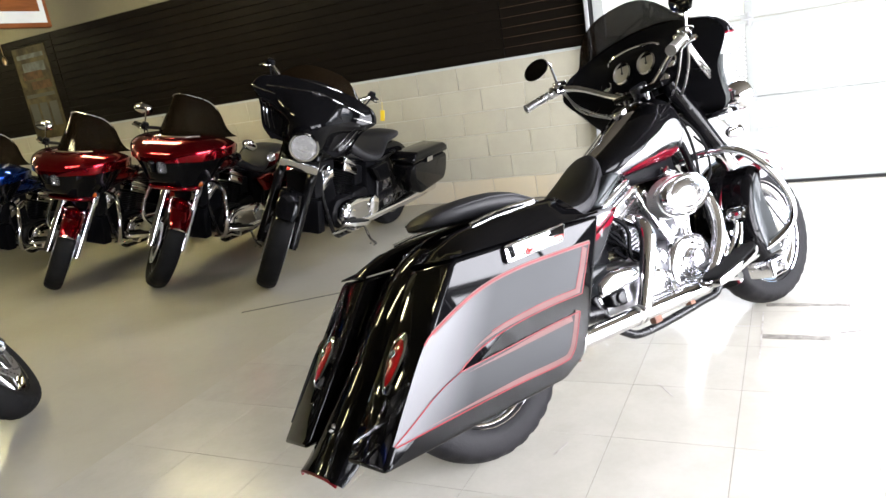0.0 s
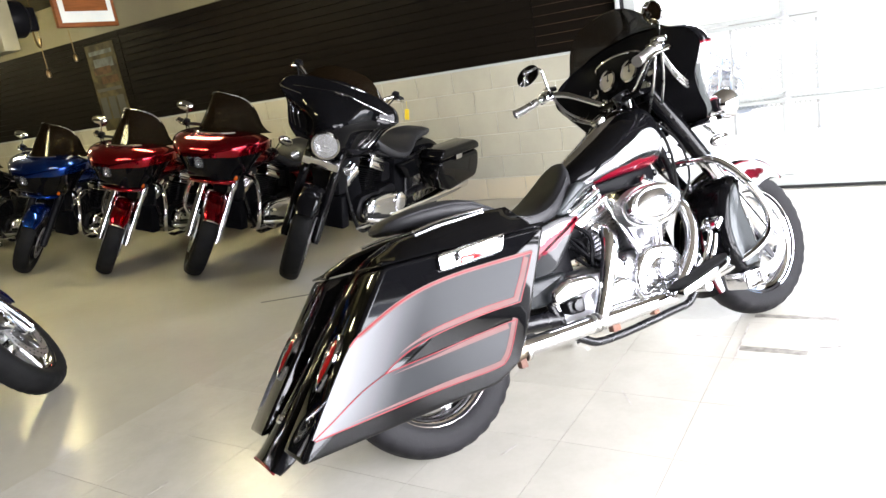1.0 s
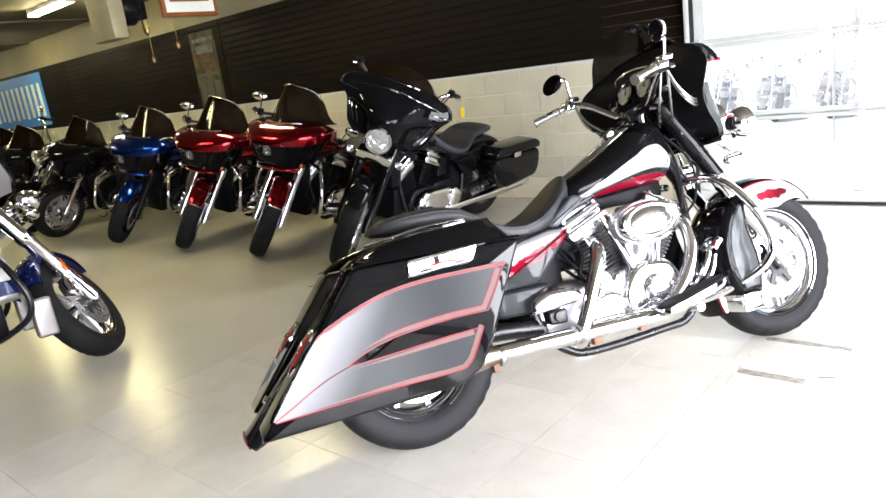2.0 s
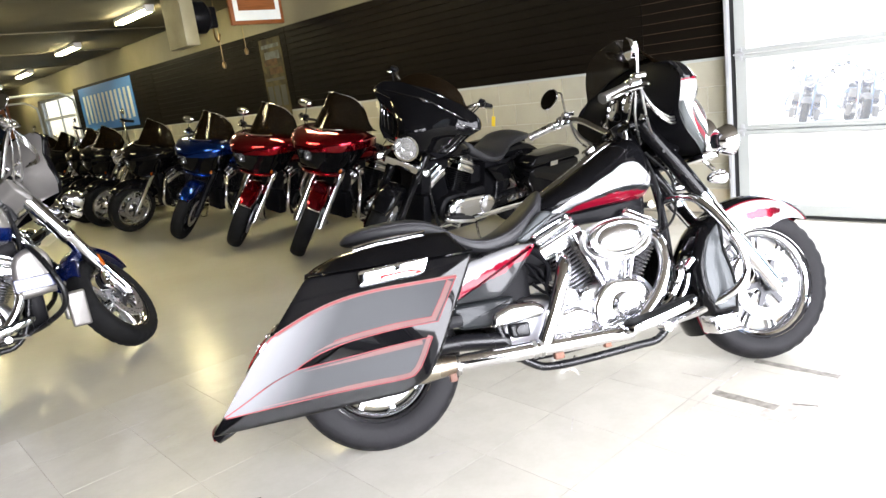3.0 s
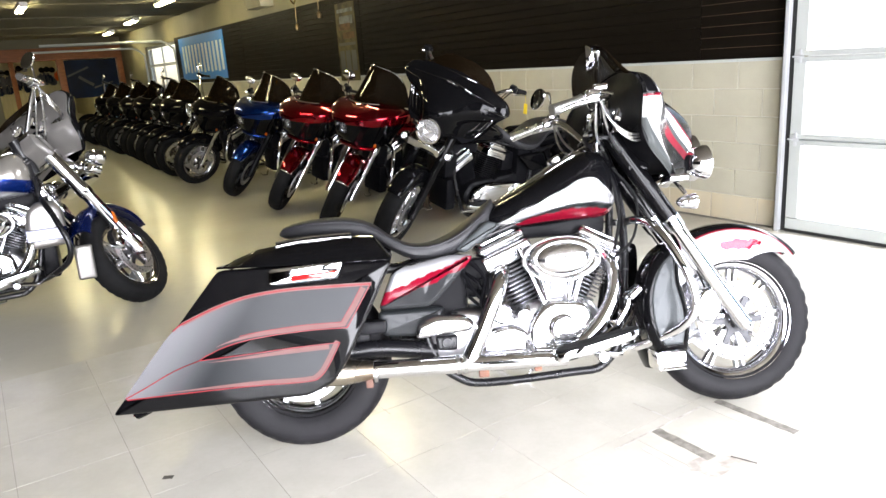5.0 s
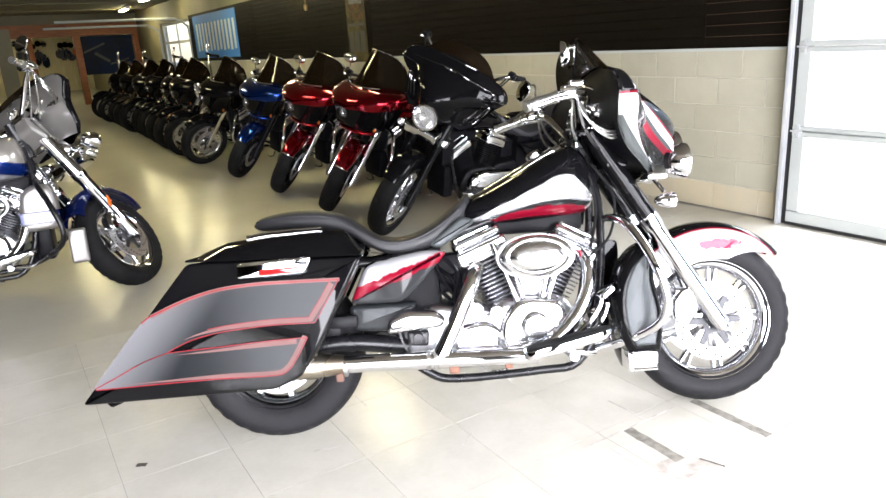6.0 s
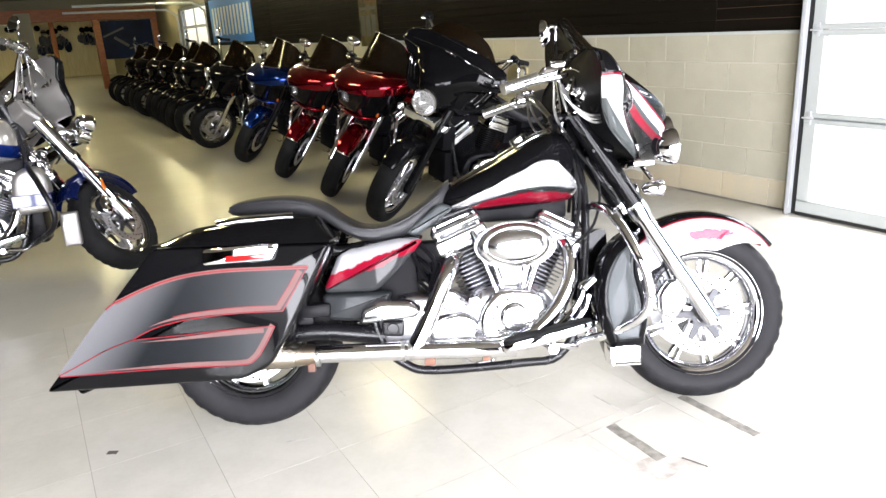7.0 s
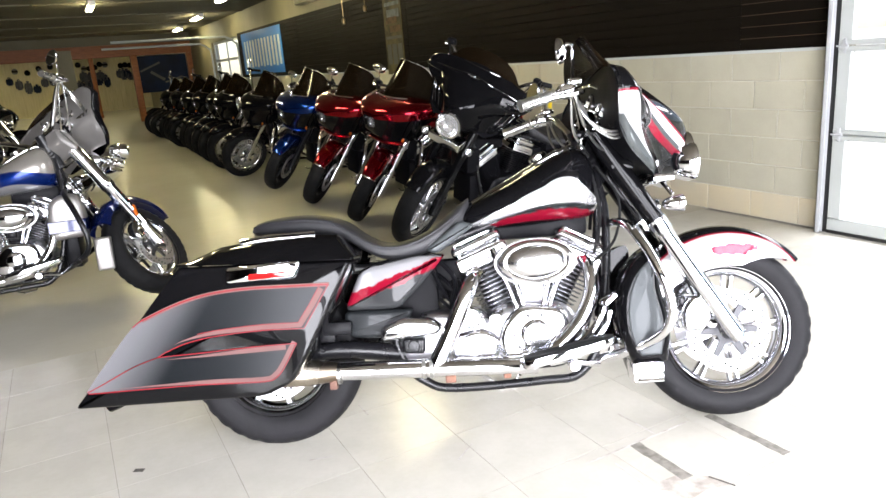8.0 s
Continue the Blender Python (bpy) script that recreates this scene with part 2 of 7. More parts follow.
SMOKE = mat("smoked_screen", (0.006, 0.0036, 0.0016), 0.03, coat=1.0, alpha=0.87, rvar=0.02, spec=0.0, coat_ior=1.24)
HLENS = mat("thin_clear_lens", (0.85, 0.85, 0.83), 0.05, coat=0.6, alpha=0.30, rvar=0.02)
SPOKEM = mat("polished_spoke", (0.74, 0.74, 0.76), 0.26, metal=1.0, rvar=0.1)
SLENS = mat("clear_lamp_cover", (0.5, 0.5, 0.5), 0.03, coat=0.6, alpha=0.10, rvar=0.02)
HOLE = mat("dark_hole", (0.006, 0.006, 0.006), 0.8, spec=0.0)
TAGY = mat("yellow_tag", (0.75, 0.55, 0.02), 0.5)
MIRRORM = mat("mirror_glass", (0.85, 0.86, 0.88), 0.015, metal=1.0, rvar=0.01)
BOLT = mat("dark_metal", (0.035, 0.035, 0.038), 0.4, metal=0.6)

FLOORM = mat("sealed_concrete", (0.468, 0.446, 0.378), 0.225, col2=(0.40, 0.38, 0.316), scale=1.1, fine=26, rvar=0.04, spec=0.3)
TILEM = mat("floor_tile", (0.485, 0.466, 0.408), 0.235, col2=(0.425, 0.408, 0.354), scale=6.0, fine=48, rvar=0.03, per_object=0.06, spec=0.3)
GROUTM = mat("tile_joint", (0.20, 0.19, 0.17), 0.7, fine=60)
BLOCKB = mat("stained_block", (0.50, 0.43, 0.29), 0.65, col2=(0.44, 0.40, 0.31), scale=4, fine=50, bump=0.3, per_object=0.08)
SCUFFM = mat("scuff_mark", (0.24, 0.215, 0.18), 0.6, col2=(0.5, 0.48, 0.45), scale=20)
BLOCKM = mat("painted_block", (0.39, 0.372, 0.295), 0.6, col2=(0.33, 0.314, 0.245), scale=3, fine=70, bump=0.25, per_object=0.06)
MORTAR = mat("mortar", (0.50, 0.48, 0.40), 0.75, fine=90, bump=0.3)
SLATM = mat("dark_slat_panel", (0.0038, 0.0028, 0.002), 0.5, col2=(0.006, 0.0044, 0.003), fine=50, stretch=(1, 0.15, 6), bump=0.05, rvar=0.12, spec=0.05)
WALLM = mat("wall_paint", (0.185, 0.165, 0.10), 0.6, col2=(0.15, 0.135, 0.08), scale=1.2, fine=30, bump=0.06)
CEILM = mat("ceiling_paint", (0.125, 0.11, 0.065), 0.75, col2=(0.10, 0.088, 0.052), scale=0.8, fine=20, bump=0.1)
DIMCEILM = mat("dark_unseen_ceiling", (0.075, 0.066, 0.05), 0.6, col2=(0.055, 0.048, 0.036), fine=40, stretch=(0.2, 4, 1), bump=0.05, spec=0.1)
WOODM = mat("stained_wood", (0.25, 0.085, 0.022), 0.5, spec=0.25, col2=(0.14, 0.045, 0.012), scale=4, fine=30, stretch=(1, 1, 9), bump=0.06)
PANELM = mat("yellow_pine_panelling", (0.64, 0.56, 0.31), 0.5, col2=(0.50, 0.43, 0.22), scale=3, fine=30, stretch=(8, 1, 0.6))
FRAMEM = mat("white_door_frame", (0.40, 0.42, 0.405), 0.45, col2=(0.35, 0.37, 0.355), scale=2, bump=0.03)
SEAL = mat("rubber_seal", (0.012, 0.012, 0.012), 0.7)


def hazy_pane():
    """Clear glazing: a film scatters part of the light, added as a veil of glare."""
    m = bpy.data.materials.new("veiled_glazing")
    m.use_nodes = True
    nt = m.node_tree
    out = nt.nodes["Material Output"]
    clear, haze, mix = nt.nodes.new("ShaderNodeBsdfTransparent"), nt.nodes.new("ShaderNodeBsdfTranslucent"), nt.nodes.new("ShaderNodeMixShader")
    haze.inputs[0].default_value = (0.92, 0.93, 0.93, 1)
    link(nt, calc(nt, "MULTIPLY_ADD", noise_tex(nt, 3.0, 5), 0.05, 0.03), mix.inputs[0])
    link(nt, clear.outputs[0], mix.inputs[1])
    link(nt, haze.outputs[0], mix.inputs[2])
    gloss, mix2 = nt.nodes.new("ShaderNodeBsdfGlossy"), nt.nodes.new("ShaderNodeMixShader")
    gloss.inputs["Roughness"].default_value = 0.03
    mix2.inputs[0].default_value = 0.05
    link(nt, mix.outputs[0], mix2.inputs[1])
    link(nt, gloss.outputs[0], mix2.inputs[2])
    link(nt, mix2.outputs[0], out.inputs[0])
    return m


PANE = hazy_pane()
BANNERB = mat("banner_blue", (0.02, 0.16, 0.55), 0.4, col2=(0.03, 0.2, 0.6), scale=2)
BANNERW = mat("banner_white", (0.72, 0.75, 0.72), 0.45, scale=3)

# pieces that share one mesh take their grain from the place where they lie
for piece in (TILEM, FLOORM, BLOCKM, BLOCKB):
    nt = piece.node_tree
    where = nt.nodes.new("ShaderNodeNewGeometry")
    for n in list(nt.nodes):
        if n.type == "TEX_NOISE":
            link(nt, where.outputs["Position"], n.inputs["Vector"])

POSTERM = mat("poster_print", (0.006, 0.005, 0.004), 0.55, col2=(0.10, 0.08, 0.035), scale=6, fine=14, spec=0.1)
POSTERG = mat("poster_grey", (0.07, 0.07, 0.06), 0.5, scale=5, spec=0.1)
DARKBAN = mat("dark_banner", (0.006, 0.007, 0.01), 0.6, spec=0.1, col2=(0.008, 0.018, 0.05), scale=1.4, fine=6)
ORANGE = mat("orange_fabric", (0.8, 0.13, 0.01), 0.6)
CLOTHD = mat("dark_goods", (0.02, 0.022, 0.028), 0.7, col2=(0.07, 0.07, 0.08), scale=9)
HEATERM = mat("heater_enamel", (0.30, 0.27, 0.16), 0.5, col2=(0.24, 0.21, 0.12), bump=0.05)
POSTERS = mat("poster_sky", (0.13, 0.15, 0.15), 0.5, scale=9, spec=0.1, col2=(0.05, 0.05, 0.04))
POSTERO = mat("poster_brown", (0.10, 0.05, 0.02), 0.5, scale=12, spec=0.1, col2=(0.02, 0.015, 0.01))
BRASS = mat("brass", (0.28, 0.20, 0.09), 0.3, metal=1.0)
TUBE = mat("fluorescent_tube", (1.0, 0.90, 0.54), 0.4, glow=44.0)
FIXTURE = mat("white_enamel", (0.75, 0.74, 0.68), 0.4)
TAPEM = mat("dirty_tape_residue", (0.09, 0.082, 0.068), 0.7, col2=(0.26, 0.245, 0.21), scale=30, fine=90, bump=0.2)
STAINM = mat("floor_stain", (0.20, 0.17, 0.135), 0.5, col2=(0.48, 0.46, 0.42), scale=16, fine=60)
JOINTM = mat("brown_board_edge", (0.045, 0.028, 0.017), 0.6, spec=0.1)
TRACKM = mat("dull_zinc_track", (0.50, 0.51, 0.52), 0.45, metal=0.2, col2=(0.40, 0.41, 0.42), fine=40)
FIN = mat("machined_fin", (0.82, 0.82, 0.84), 0.24, metal=1.0, rvar=0.1)
POLISH = mat("polished_alloy_cover", (0.82, 0.82, 0.845), 0.17, metal=1.0, rvar=0.08)
BARREL = mat("shade_dark_barrel", (0.02, 0.02, 0.022), 0.45, metal=0.8)
CRACKM = mat("floor_crack", (0.06, 0.055, 0.045), 0.8)
APRON = mat("outdoor_concrete", (0.50, 0.49, 0.47), 0.8, col2=(0.42, 0.41, 0.39), scale=0.5, fine=14, bump=0.2)
WIRE = mat("fence_wire", (0.20, 0.20, 0.18), 0.5, metal=0.3)


# ---------------------------------------------------------------- mesh tools
def finish(bm, sharp=38):
    bmesh.ops.recalc_face_normals(bm, faces=bm.faces)
    lim = radians(sharp)
    for f in bm.faces:
        f.smooth = True
    for e in bm.edges:
        e.smooth = not (len(e.link_faces) == 2 and e.calc_face_angle(0) > lim)


def part(name, bm, material, parent=None, label="", m=None):
    """Links a bmesh as one mesh object, under a thing or a part."""
    if m is not None:
        bmesh.ops.transform(bm, matrix=m, verts=bm.verts)
    finish(bm)
    me = bpy.data.meshes.new(name)
    bm.to_mesh(me)
    bm.free()
    for one in material if isinstance(material, (list, tuple)) else [material]:
        me.materials.append(one)
    ob = new(name, me)
    if parent is not None:
        ob.parent = parent
    if label:
        ob["label"] = label
    return ob


def thing(name, matrix, label, category, group=""):
    ob = new(name)
    ob.empty_display_size = 0.1
    ob.matrix_world = matrix
    return tagged(ob, label, category, group)


def loft(rings, caps=True, closed=True, bm=None):
    bm = bm or bmesh.new()
    vs = [[bm.verts.new(p) for p in r] for r in rings]
    n = len(vs[0])
    for a, b in zip(vs, vs[1:]):
        for i in range(n if closed else n - 1):
            j = (i + 1) % n
            bm.faces.new((a[i], a[j], b[j], b[i]))
    if caps and closed:
        bm.faces.new(vs[0][::-1])
        bm.faces.new(vs[-1])
    return bm


def oval(x, zc, a, b, e=2.4, n=24, yc=0.0, flat=1.0):
    """A ring across the x axis: half width a, half height b; flat: how far the underside reaches."""
    pts = []
    for i in range(n):
        t = 2 * math.pi * i / n
        c, s = math.cos(t), math.sin(t)
        y = a * math.copysign(abs(c) ** (2 / e), c)
        z = b * math.copysign(abs(s) ** (2 / e), s)
        pts.append((x, yc + y, zc + (z if z > 0 else z * flat)))
    return pts


def smooth_path(pts, k=6):
    """Catmull-Rom through the points."""
    p = [Vector(q) for q in pts]
    p = [2 * p[0] - p[1]] + p + [2 * p[-1] - p[-2]]
    out = []
    for i in range(1, len(p) - 2):
        for j in range(k):
            t = j / k
            a, b, c, d = p[i - 1 : i + 3]
            out.append(0.5 * (2 * b + (c - a) * t + (2 * a - 5 * b + 4 * c - d) * t * t + (3 * b - a - 3 * c + d) * t**3))
    return out + [p[-2]]


def tube(pts, r, n=10, k=5, bm=None):
    """A round tube along a smoothed path; r is one radius or one for each given point."""
    path = smooth_path(pts, k) if k > 1 else [Vector(q) for q in pts]
    rs = r if isinstance(r, (list, tuple)) else [r] * len(pts)
    rings, up = [], None
    for i, p in enumerate(path):
        d = (path[min(i + 1, len(path) - 1)] - path[max(i - 1, 0)]).normalized()
        if up is None:
            up = d.orthogonal().normalized()
        up = (up - d * up.dot(d)).normalized()
        side = d.cross(up)
        f = i / max(1, len(path) - 1) * (len(rs) - 1)
        a = min(int(f), len(rs) - 2)
        rad = rs[a] + (rs[a + 1] - rs[a]) * (f - a)
        rings.append([p + rad * (math.cos(2 * math.pi * q / n) * up + math.sin(2 * math.pi * q / n) * side) for q in range(n)])
    return loft(rings, bm=bm)


def lathe(profile, n=40, at=(0, 0, 0), axis="y", squash=1.0, bm=None, closed=False):
    """Turns (radius, along) pairs round an axis."""
    rings = []
    for i in range(n):
        t = 2 * math.pi * i / n
        c, s = math.cos(t), math.sin(t) * squash
        ring = []
        for r, h in profile:
            q = {"y": (r * c, h, r * s), "x": (h, r * c, r * s), "z": (r * c, r * s, h)}[axis]
            ring.append((q[0] + at[0], q[1] + at[1], q[2] + at[2]))
        rings.append(ring)
    bm = bm or bmesh.new()
    vs = [[bm.verts.new(p) for p in r] for r in rings]
    m = len(profile)
    for i in range(n):
        a, b = vs[i], vs[(i + 1) % n]
        for j in range(m if closed else m - 1):
            k = (j + 1) % m
            bm.faces.new((a[j], a[k], b[k], b[j]))
    bmesh.ops.remove_doubles(bm, verts=bm.verts, dist=1e-5)
    return bm


def block(x0, y0, z0, x1, y1, z1, bevel=0.0, seg=2, bm=None, m=None):
    made = bmesh.new()
    bmesh.ops.create_cube(made, size=1)
    for v in made.verts:
        v.co = Vector(((x0 + x1) / 2 + v.co.x * (x1 - x0), (y0 + y1) / 2 + v.co.y * (y1 - y0), (z0 + z1) / 2 + v.co.z * (z1 - z0)))
    if bevel:
        bmesh.ops.bevel(made, geom=made.edges[:], offset=bevel, segments=seg, affect="EDGES", profile=0.6)
    if m is not None:
        bmesh.ops.transform(made, matrix=m, verts=made.verts)
    if bm is None:
        return made
    join(bm, made)
    return bm


def join(bm, other):
    me = bpy.data.meshes.new("tmp")
    other.to_mesh(me)
    other.free()
    bm.from_mesh(me)
    bpy.data.meshes.remove(me)
    return bm


def inset(poly, d):
    """The polygon (x, z) moved inwards by d."""
    n = len(poly)
    area = sum(poly[i][0] * poly[(i + 1) % n][1] - poly[(i + 1) % n][0] * poly[i][1] for i in range(n))
    sgn = 1 if area > 0 else -1
    out = []
    for i in range(n):
        p, a, b = Vector(poly[i]), Vector(poly[i - 1]), Vector(poly[(i + 1) % n])
        d1, d2 = (p - a).normalized(), (b - p).normalized()
        n1, n2 = Vector((-d1.y, d1.x)) * sgn, Vector((-d2.y, d2.x)) * sgn
        k = n1 + n2
        k = k / max(0.35, 1 + n1.dot(n2))
        out.append(tuple(p + k * d))
    return out


def slab(poly, y0, y1, bevel=0.01, steps_n=3, bm=None, both=True):
    """An outline in (x, z), filled from y0 to y1, its rims rounded."""
    rings = []
    sg = 1 if y1 > y0 else -1
    if both:
        rings = [[(x, y0 + sg * bevel * (1 - math.cos(i / steps_n * math.pi / 2)), z) for x, z in inset(poly, bevel * (1 - math.sin(i / steps_n * math.pi / 2)))] for i in range(steps_n)]
    else:
        rings = [[(x, y0, z) for x, z in poly]]
    for i in range(steps_n + 1):
        t = i / steps_n * math.pi / 2
        rings.append([(x, y1 - sg * bevel * (1 - math.sin(t)), z) for x, z in inset(poly, bevel * (1 - math.cos(t)))])
    return loft(rings, bm=bm)


def rounded(poly, r=0.02, k=3):
    """Rounds the corners of an (x, z) outline."""
    out, n = [], len(poly)
    for i in range(n):
        p, a, b = Vector(poly[i]), Vector(poly[i - 1]), Vector(poly[(i + 1) % n])
        ra, rb = min(r, (a - p).length * 0.45), min(r, (b - p).length * 0.45)
        s, e = p + (a - p).normalized() * ra, p + (b - p).normalized() * rb
        for j in range(k + 1):
            t = j / k
            out.append(tuple((1 - t) ** 2 * s + 2 * t * (1 - t) * p + t * t * e))
    return out


def spline2(pts, k=5):
    return [(p.x, p.y) for p in smooth_path([(a, b, 0) for a, b in pts], k)]


def decal(poly, y, bm=None):
    bm = bm or bmesh.new()
    f = bm.faces.new([bm.verts.new((x, y, z)) for x, z in poly])
    bmesh.ops.triangulate(bm, faces=[f])
    return bm


def ribbon(path, w, y, closed=False, bm=None, fade=0):
    """A flat strip of width w along an (x, z) path; its far end narrows over the last points."""
    bm = bm or bmesh.new()
    n, a, b = len(path), [], []
    for i in range(n):
        p = Vector(path[i])
        q0, q1 = (path[i - 1] if closed or i else path[0]), (path[(i + 1) % n] if closed or i < n - 1 else path[-1])
        d = (Vector(q1) - Vector(q0)).normalized()
        k = min(1.0, (n - 1 - i) / fade + 0.02) if fade > 0 else (min(1.0, i / -fade + 0.02) if fade < 0 else 1.0)
        nn = Vector((-d.y, d.x)) * w / 2 * k
        a.append(bm.verts.new((p.x + nn.x, y, p.y + nn.y)))
        b.append(bm.verts.new((p.x - nn.x, y, p.y - nn.y)))
    for i in range(n if closed else n - 1):
        j = (i + 1) % n
        bm.faces.new((a[i], a[j], b[j], b[i]))
    return bm


def arc_fender(cx, cz, radius, a0, a1, half, skirt, thick=0.006, n=28, taper=0.0, bm=None):
    """A mudguard round an axle: angles in degrees from the front, half its width, skirt(f) how deep the sides hang."""
    rings = []
    for i in range(n + 1):
        f = i / n
        t = radians(a0 + (a1 - a0) * f)
        h, sk = half * (1 - taper * (1 - min(1, f * 4)) ** 2), skirt(f)
        outer = [(h, -sk), (h, -sk * 0.5), (h * 0.97, -h * 0.32), (h * 0.8, -h * 0.1), (h * 0.42, 0.0), (0, h * 0.06)]
        prof = outer + [(-y, d) for y, d in outer[-2::-1]]
        inner = [(y * (1 - thick / half), d - thick * (1 if abs(y) < h * 0.9 else 0)) for y, d in prof[::-1]]
        ring = []
        for y, d in prof + inner:
            r = radius + d
            ring.append((cx + r * math.cos(t), y, cz + r * math.sin(t)))
        rings.append(ring)
    return loft(rings, bm=bm)


# ---------------------------------------------------------------- motorcycle
FRONT, REAR = (1.665, 0.312), (0.05, 0.315)
FORK_DIR = Vector((1.679 - 1.25, 0, 0.31 - 1.008)).normalized()


def steer_matrix(deg):
    p = Vector((1.19, 0, 1.0))
    return Matrix.Translation(p) @ Matrix.Rotation(radians(deg), 4, -FORK_DIR) @ Matrix.Translation(-p)


def spokes(cx, cz, r0, r1, count, w, depth, twin=0.0, bm=None, only=None):
    bm = bm or bmesh.new()
    for i in range(count):
        if only is not None and i != only:
            continue
        base = 2 * math.pi * i / count
        for off in ((-twin, twin) if twin else (0,)):
            t = base + off
            d, s = Vector((math.cos(t), 0, math.sin(t))), Vector((-math.sin(t), 0, math.cos(t)))
            rings = []
            for r, ww in ((r0, w * 1.3), ((r0 + r1) / 2, w * 0.8), (r1, w)):
                c = Vector((cx, 0, cz)) + d * r
                dd = depth * (1.25 - 0.5 * (r - r0) / (r1 - r0))
                rings.append([c + s * a * ww + Vector((0, b * dd, 0)) for a, b in ((-1, -0.6), (-0.6, -1), (0.6, -1), (1, -0.6), (1, 0.6), (0.6, 1), (-0.6, 1), (-1, 0.6))])
            loft(rings, bm=bm)
    return bm


def wheel(bike, name, axle, radius, half, rim_r, rim_mat, style, discs, m=None, disc_r=0.146, tall=RUBBER):
    cx, cz = axle
    rr = rim_r
    prof = [(rr, 0.82 * half), (rr + 0.006, 0.86 * half), (rr + 0.004, 0.74 * half), (rr - 0.016, 0.66 * half), (rr - 0.03, 0.45 * half), (rr - 0.034, 0)]
    bm = lathe(prof + [(r, -h) for r, h in prof[-2::-1]], 56, (cx, 0, cz))
    lathe([(0, 0.075), (0.03, 0.075), (0.034, 0.06), (0.034, 0.045), (0.05, 0.035), (0.05, -0.035), (0.034, -0.045), (0.034, -0.06), (0.03, -0.075), (0, -0.075)], 28, (cx, 0, cz), bm=bm)
    w = part(name, bm, rim_mat, bike, m=m)
    if style == "wire":
        for i in range(36):
            t = 2 * math.pi * i / 36
            u = t + (0.35 if i % 2 else -0.35)
            s = 0.03 if i % 4 < 2 else -0.03
            part("spoke", tube([(cx + 0.045 * math.cos(t), s, cz + 0.045 * math.sin(t)), (cx + (rr - 0.03) * math.cos(u), s * 0.2, cz + (rr - 0.03) * math.sin(u))], 0.0022, 5, 1), rim_mat, w, m=m)
    if style != "wire":
        count, width, depth, twin = (9, 0.007, 0.017, 0.075) if style == "twin" else (style, 0.014, 0.022, 0.0)
        for i in range(count):
            part("spoke", spokes(cx, cz, 0.045, rr - 0.026, count, width, depth, twin, only=i), SPOKEM if rim_mat is CHROME else rim_mat, w, m=m)
    w["label"] = "cast rim with bright lip" if style != "wire" else "wire-spoked rim"
    tp = [(rr - 0.008, 0.70 * half), (rr + 0.004, 0.86 * half), (rr + 0.03, 0.98 * half), (radius - 0.05, half), (radius - 0.034, 0.97 * half), (radius - 0.02, 0.88 * half), (radius - 0.009, 0.66 * half), (radius - 0.002, 0.34 * half), (radius, 0)]
    full = tp + [(r, -h) for r, h in tp[-2::-1]]
    bm = lathe(full, 96, (cx, 0, cz), closed=True)
    # tread grooves: every third slice of the shoulder is cut lower
    for v in bm.verts:
        d = Vector((v.co.x - cx, 0, v.co.z - cz))
        if d.length > radius - 0.024:
            k = int(round(math.atan2(d.z, d.x) / (2 * math.pi) * 96 + 0.25 * abs(v.co.y) / half * 6)) % 3
            if k == 0 and abs(v.co.y) > 0.45 * half:
                v.co -= d.normalized() * 0.0055
    part("tyre", bm, tall, w, "black road tyre with worn tread", m=m)
    for side in discs:
        y = side * 0.072
        bm = lathe([(0.100, y - 0.003), (disc_r, y - 0.003), (disc_r, y + 0.003), (0.100, y + 0.003)], 48, (cx, 0, cz), closed=True)
        d = part("brake_disc", bm, DISCM, w, "drilled steel brake disc", m=m)
        star = []
        for i in range(6):
            t = 2 * math.pi * i / 6
            star += [(cx + r * math.cos(t + o), cz + r * math.sin(t + o)) for r, o in ((0.046, -0.32), (0.104, -0.10), (0.104, 0.10), (0.046, 0.32))]
        part("disc_carrier", slab(star, y - 0.003, y + 0.0035, 0.0015, 1), BOLT, w, m=m)
        bm = bmesh.new()
        for i in range(40):
            t = 2 * math.pi * i / 40
            r = (0.108, 0.118, 0.128, 0.138)[i % 4] * disc_r / 0.146
            lathe([(0, y + side * 0.0042), (0.0046, y + side * 0.0042), (0.0046, y)], 7, (cx + r * math.cos(t), 0, cz + r * math.sin(t)), bm=bm)
        tagged(part("vent_hole", bm, HOLE, w, m=m), kind="stuff")
    bm = lathe([(0, -0.105), (0.014, -0.105), (0.016, -0.1), (0.016, 0.1), (0.014, 0.105), (0, 0.105)], 14, (cx, 0, cz))
    part("axle", bm, CHROME, w, m=m)
    return w


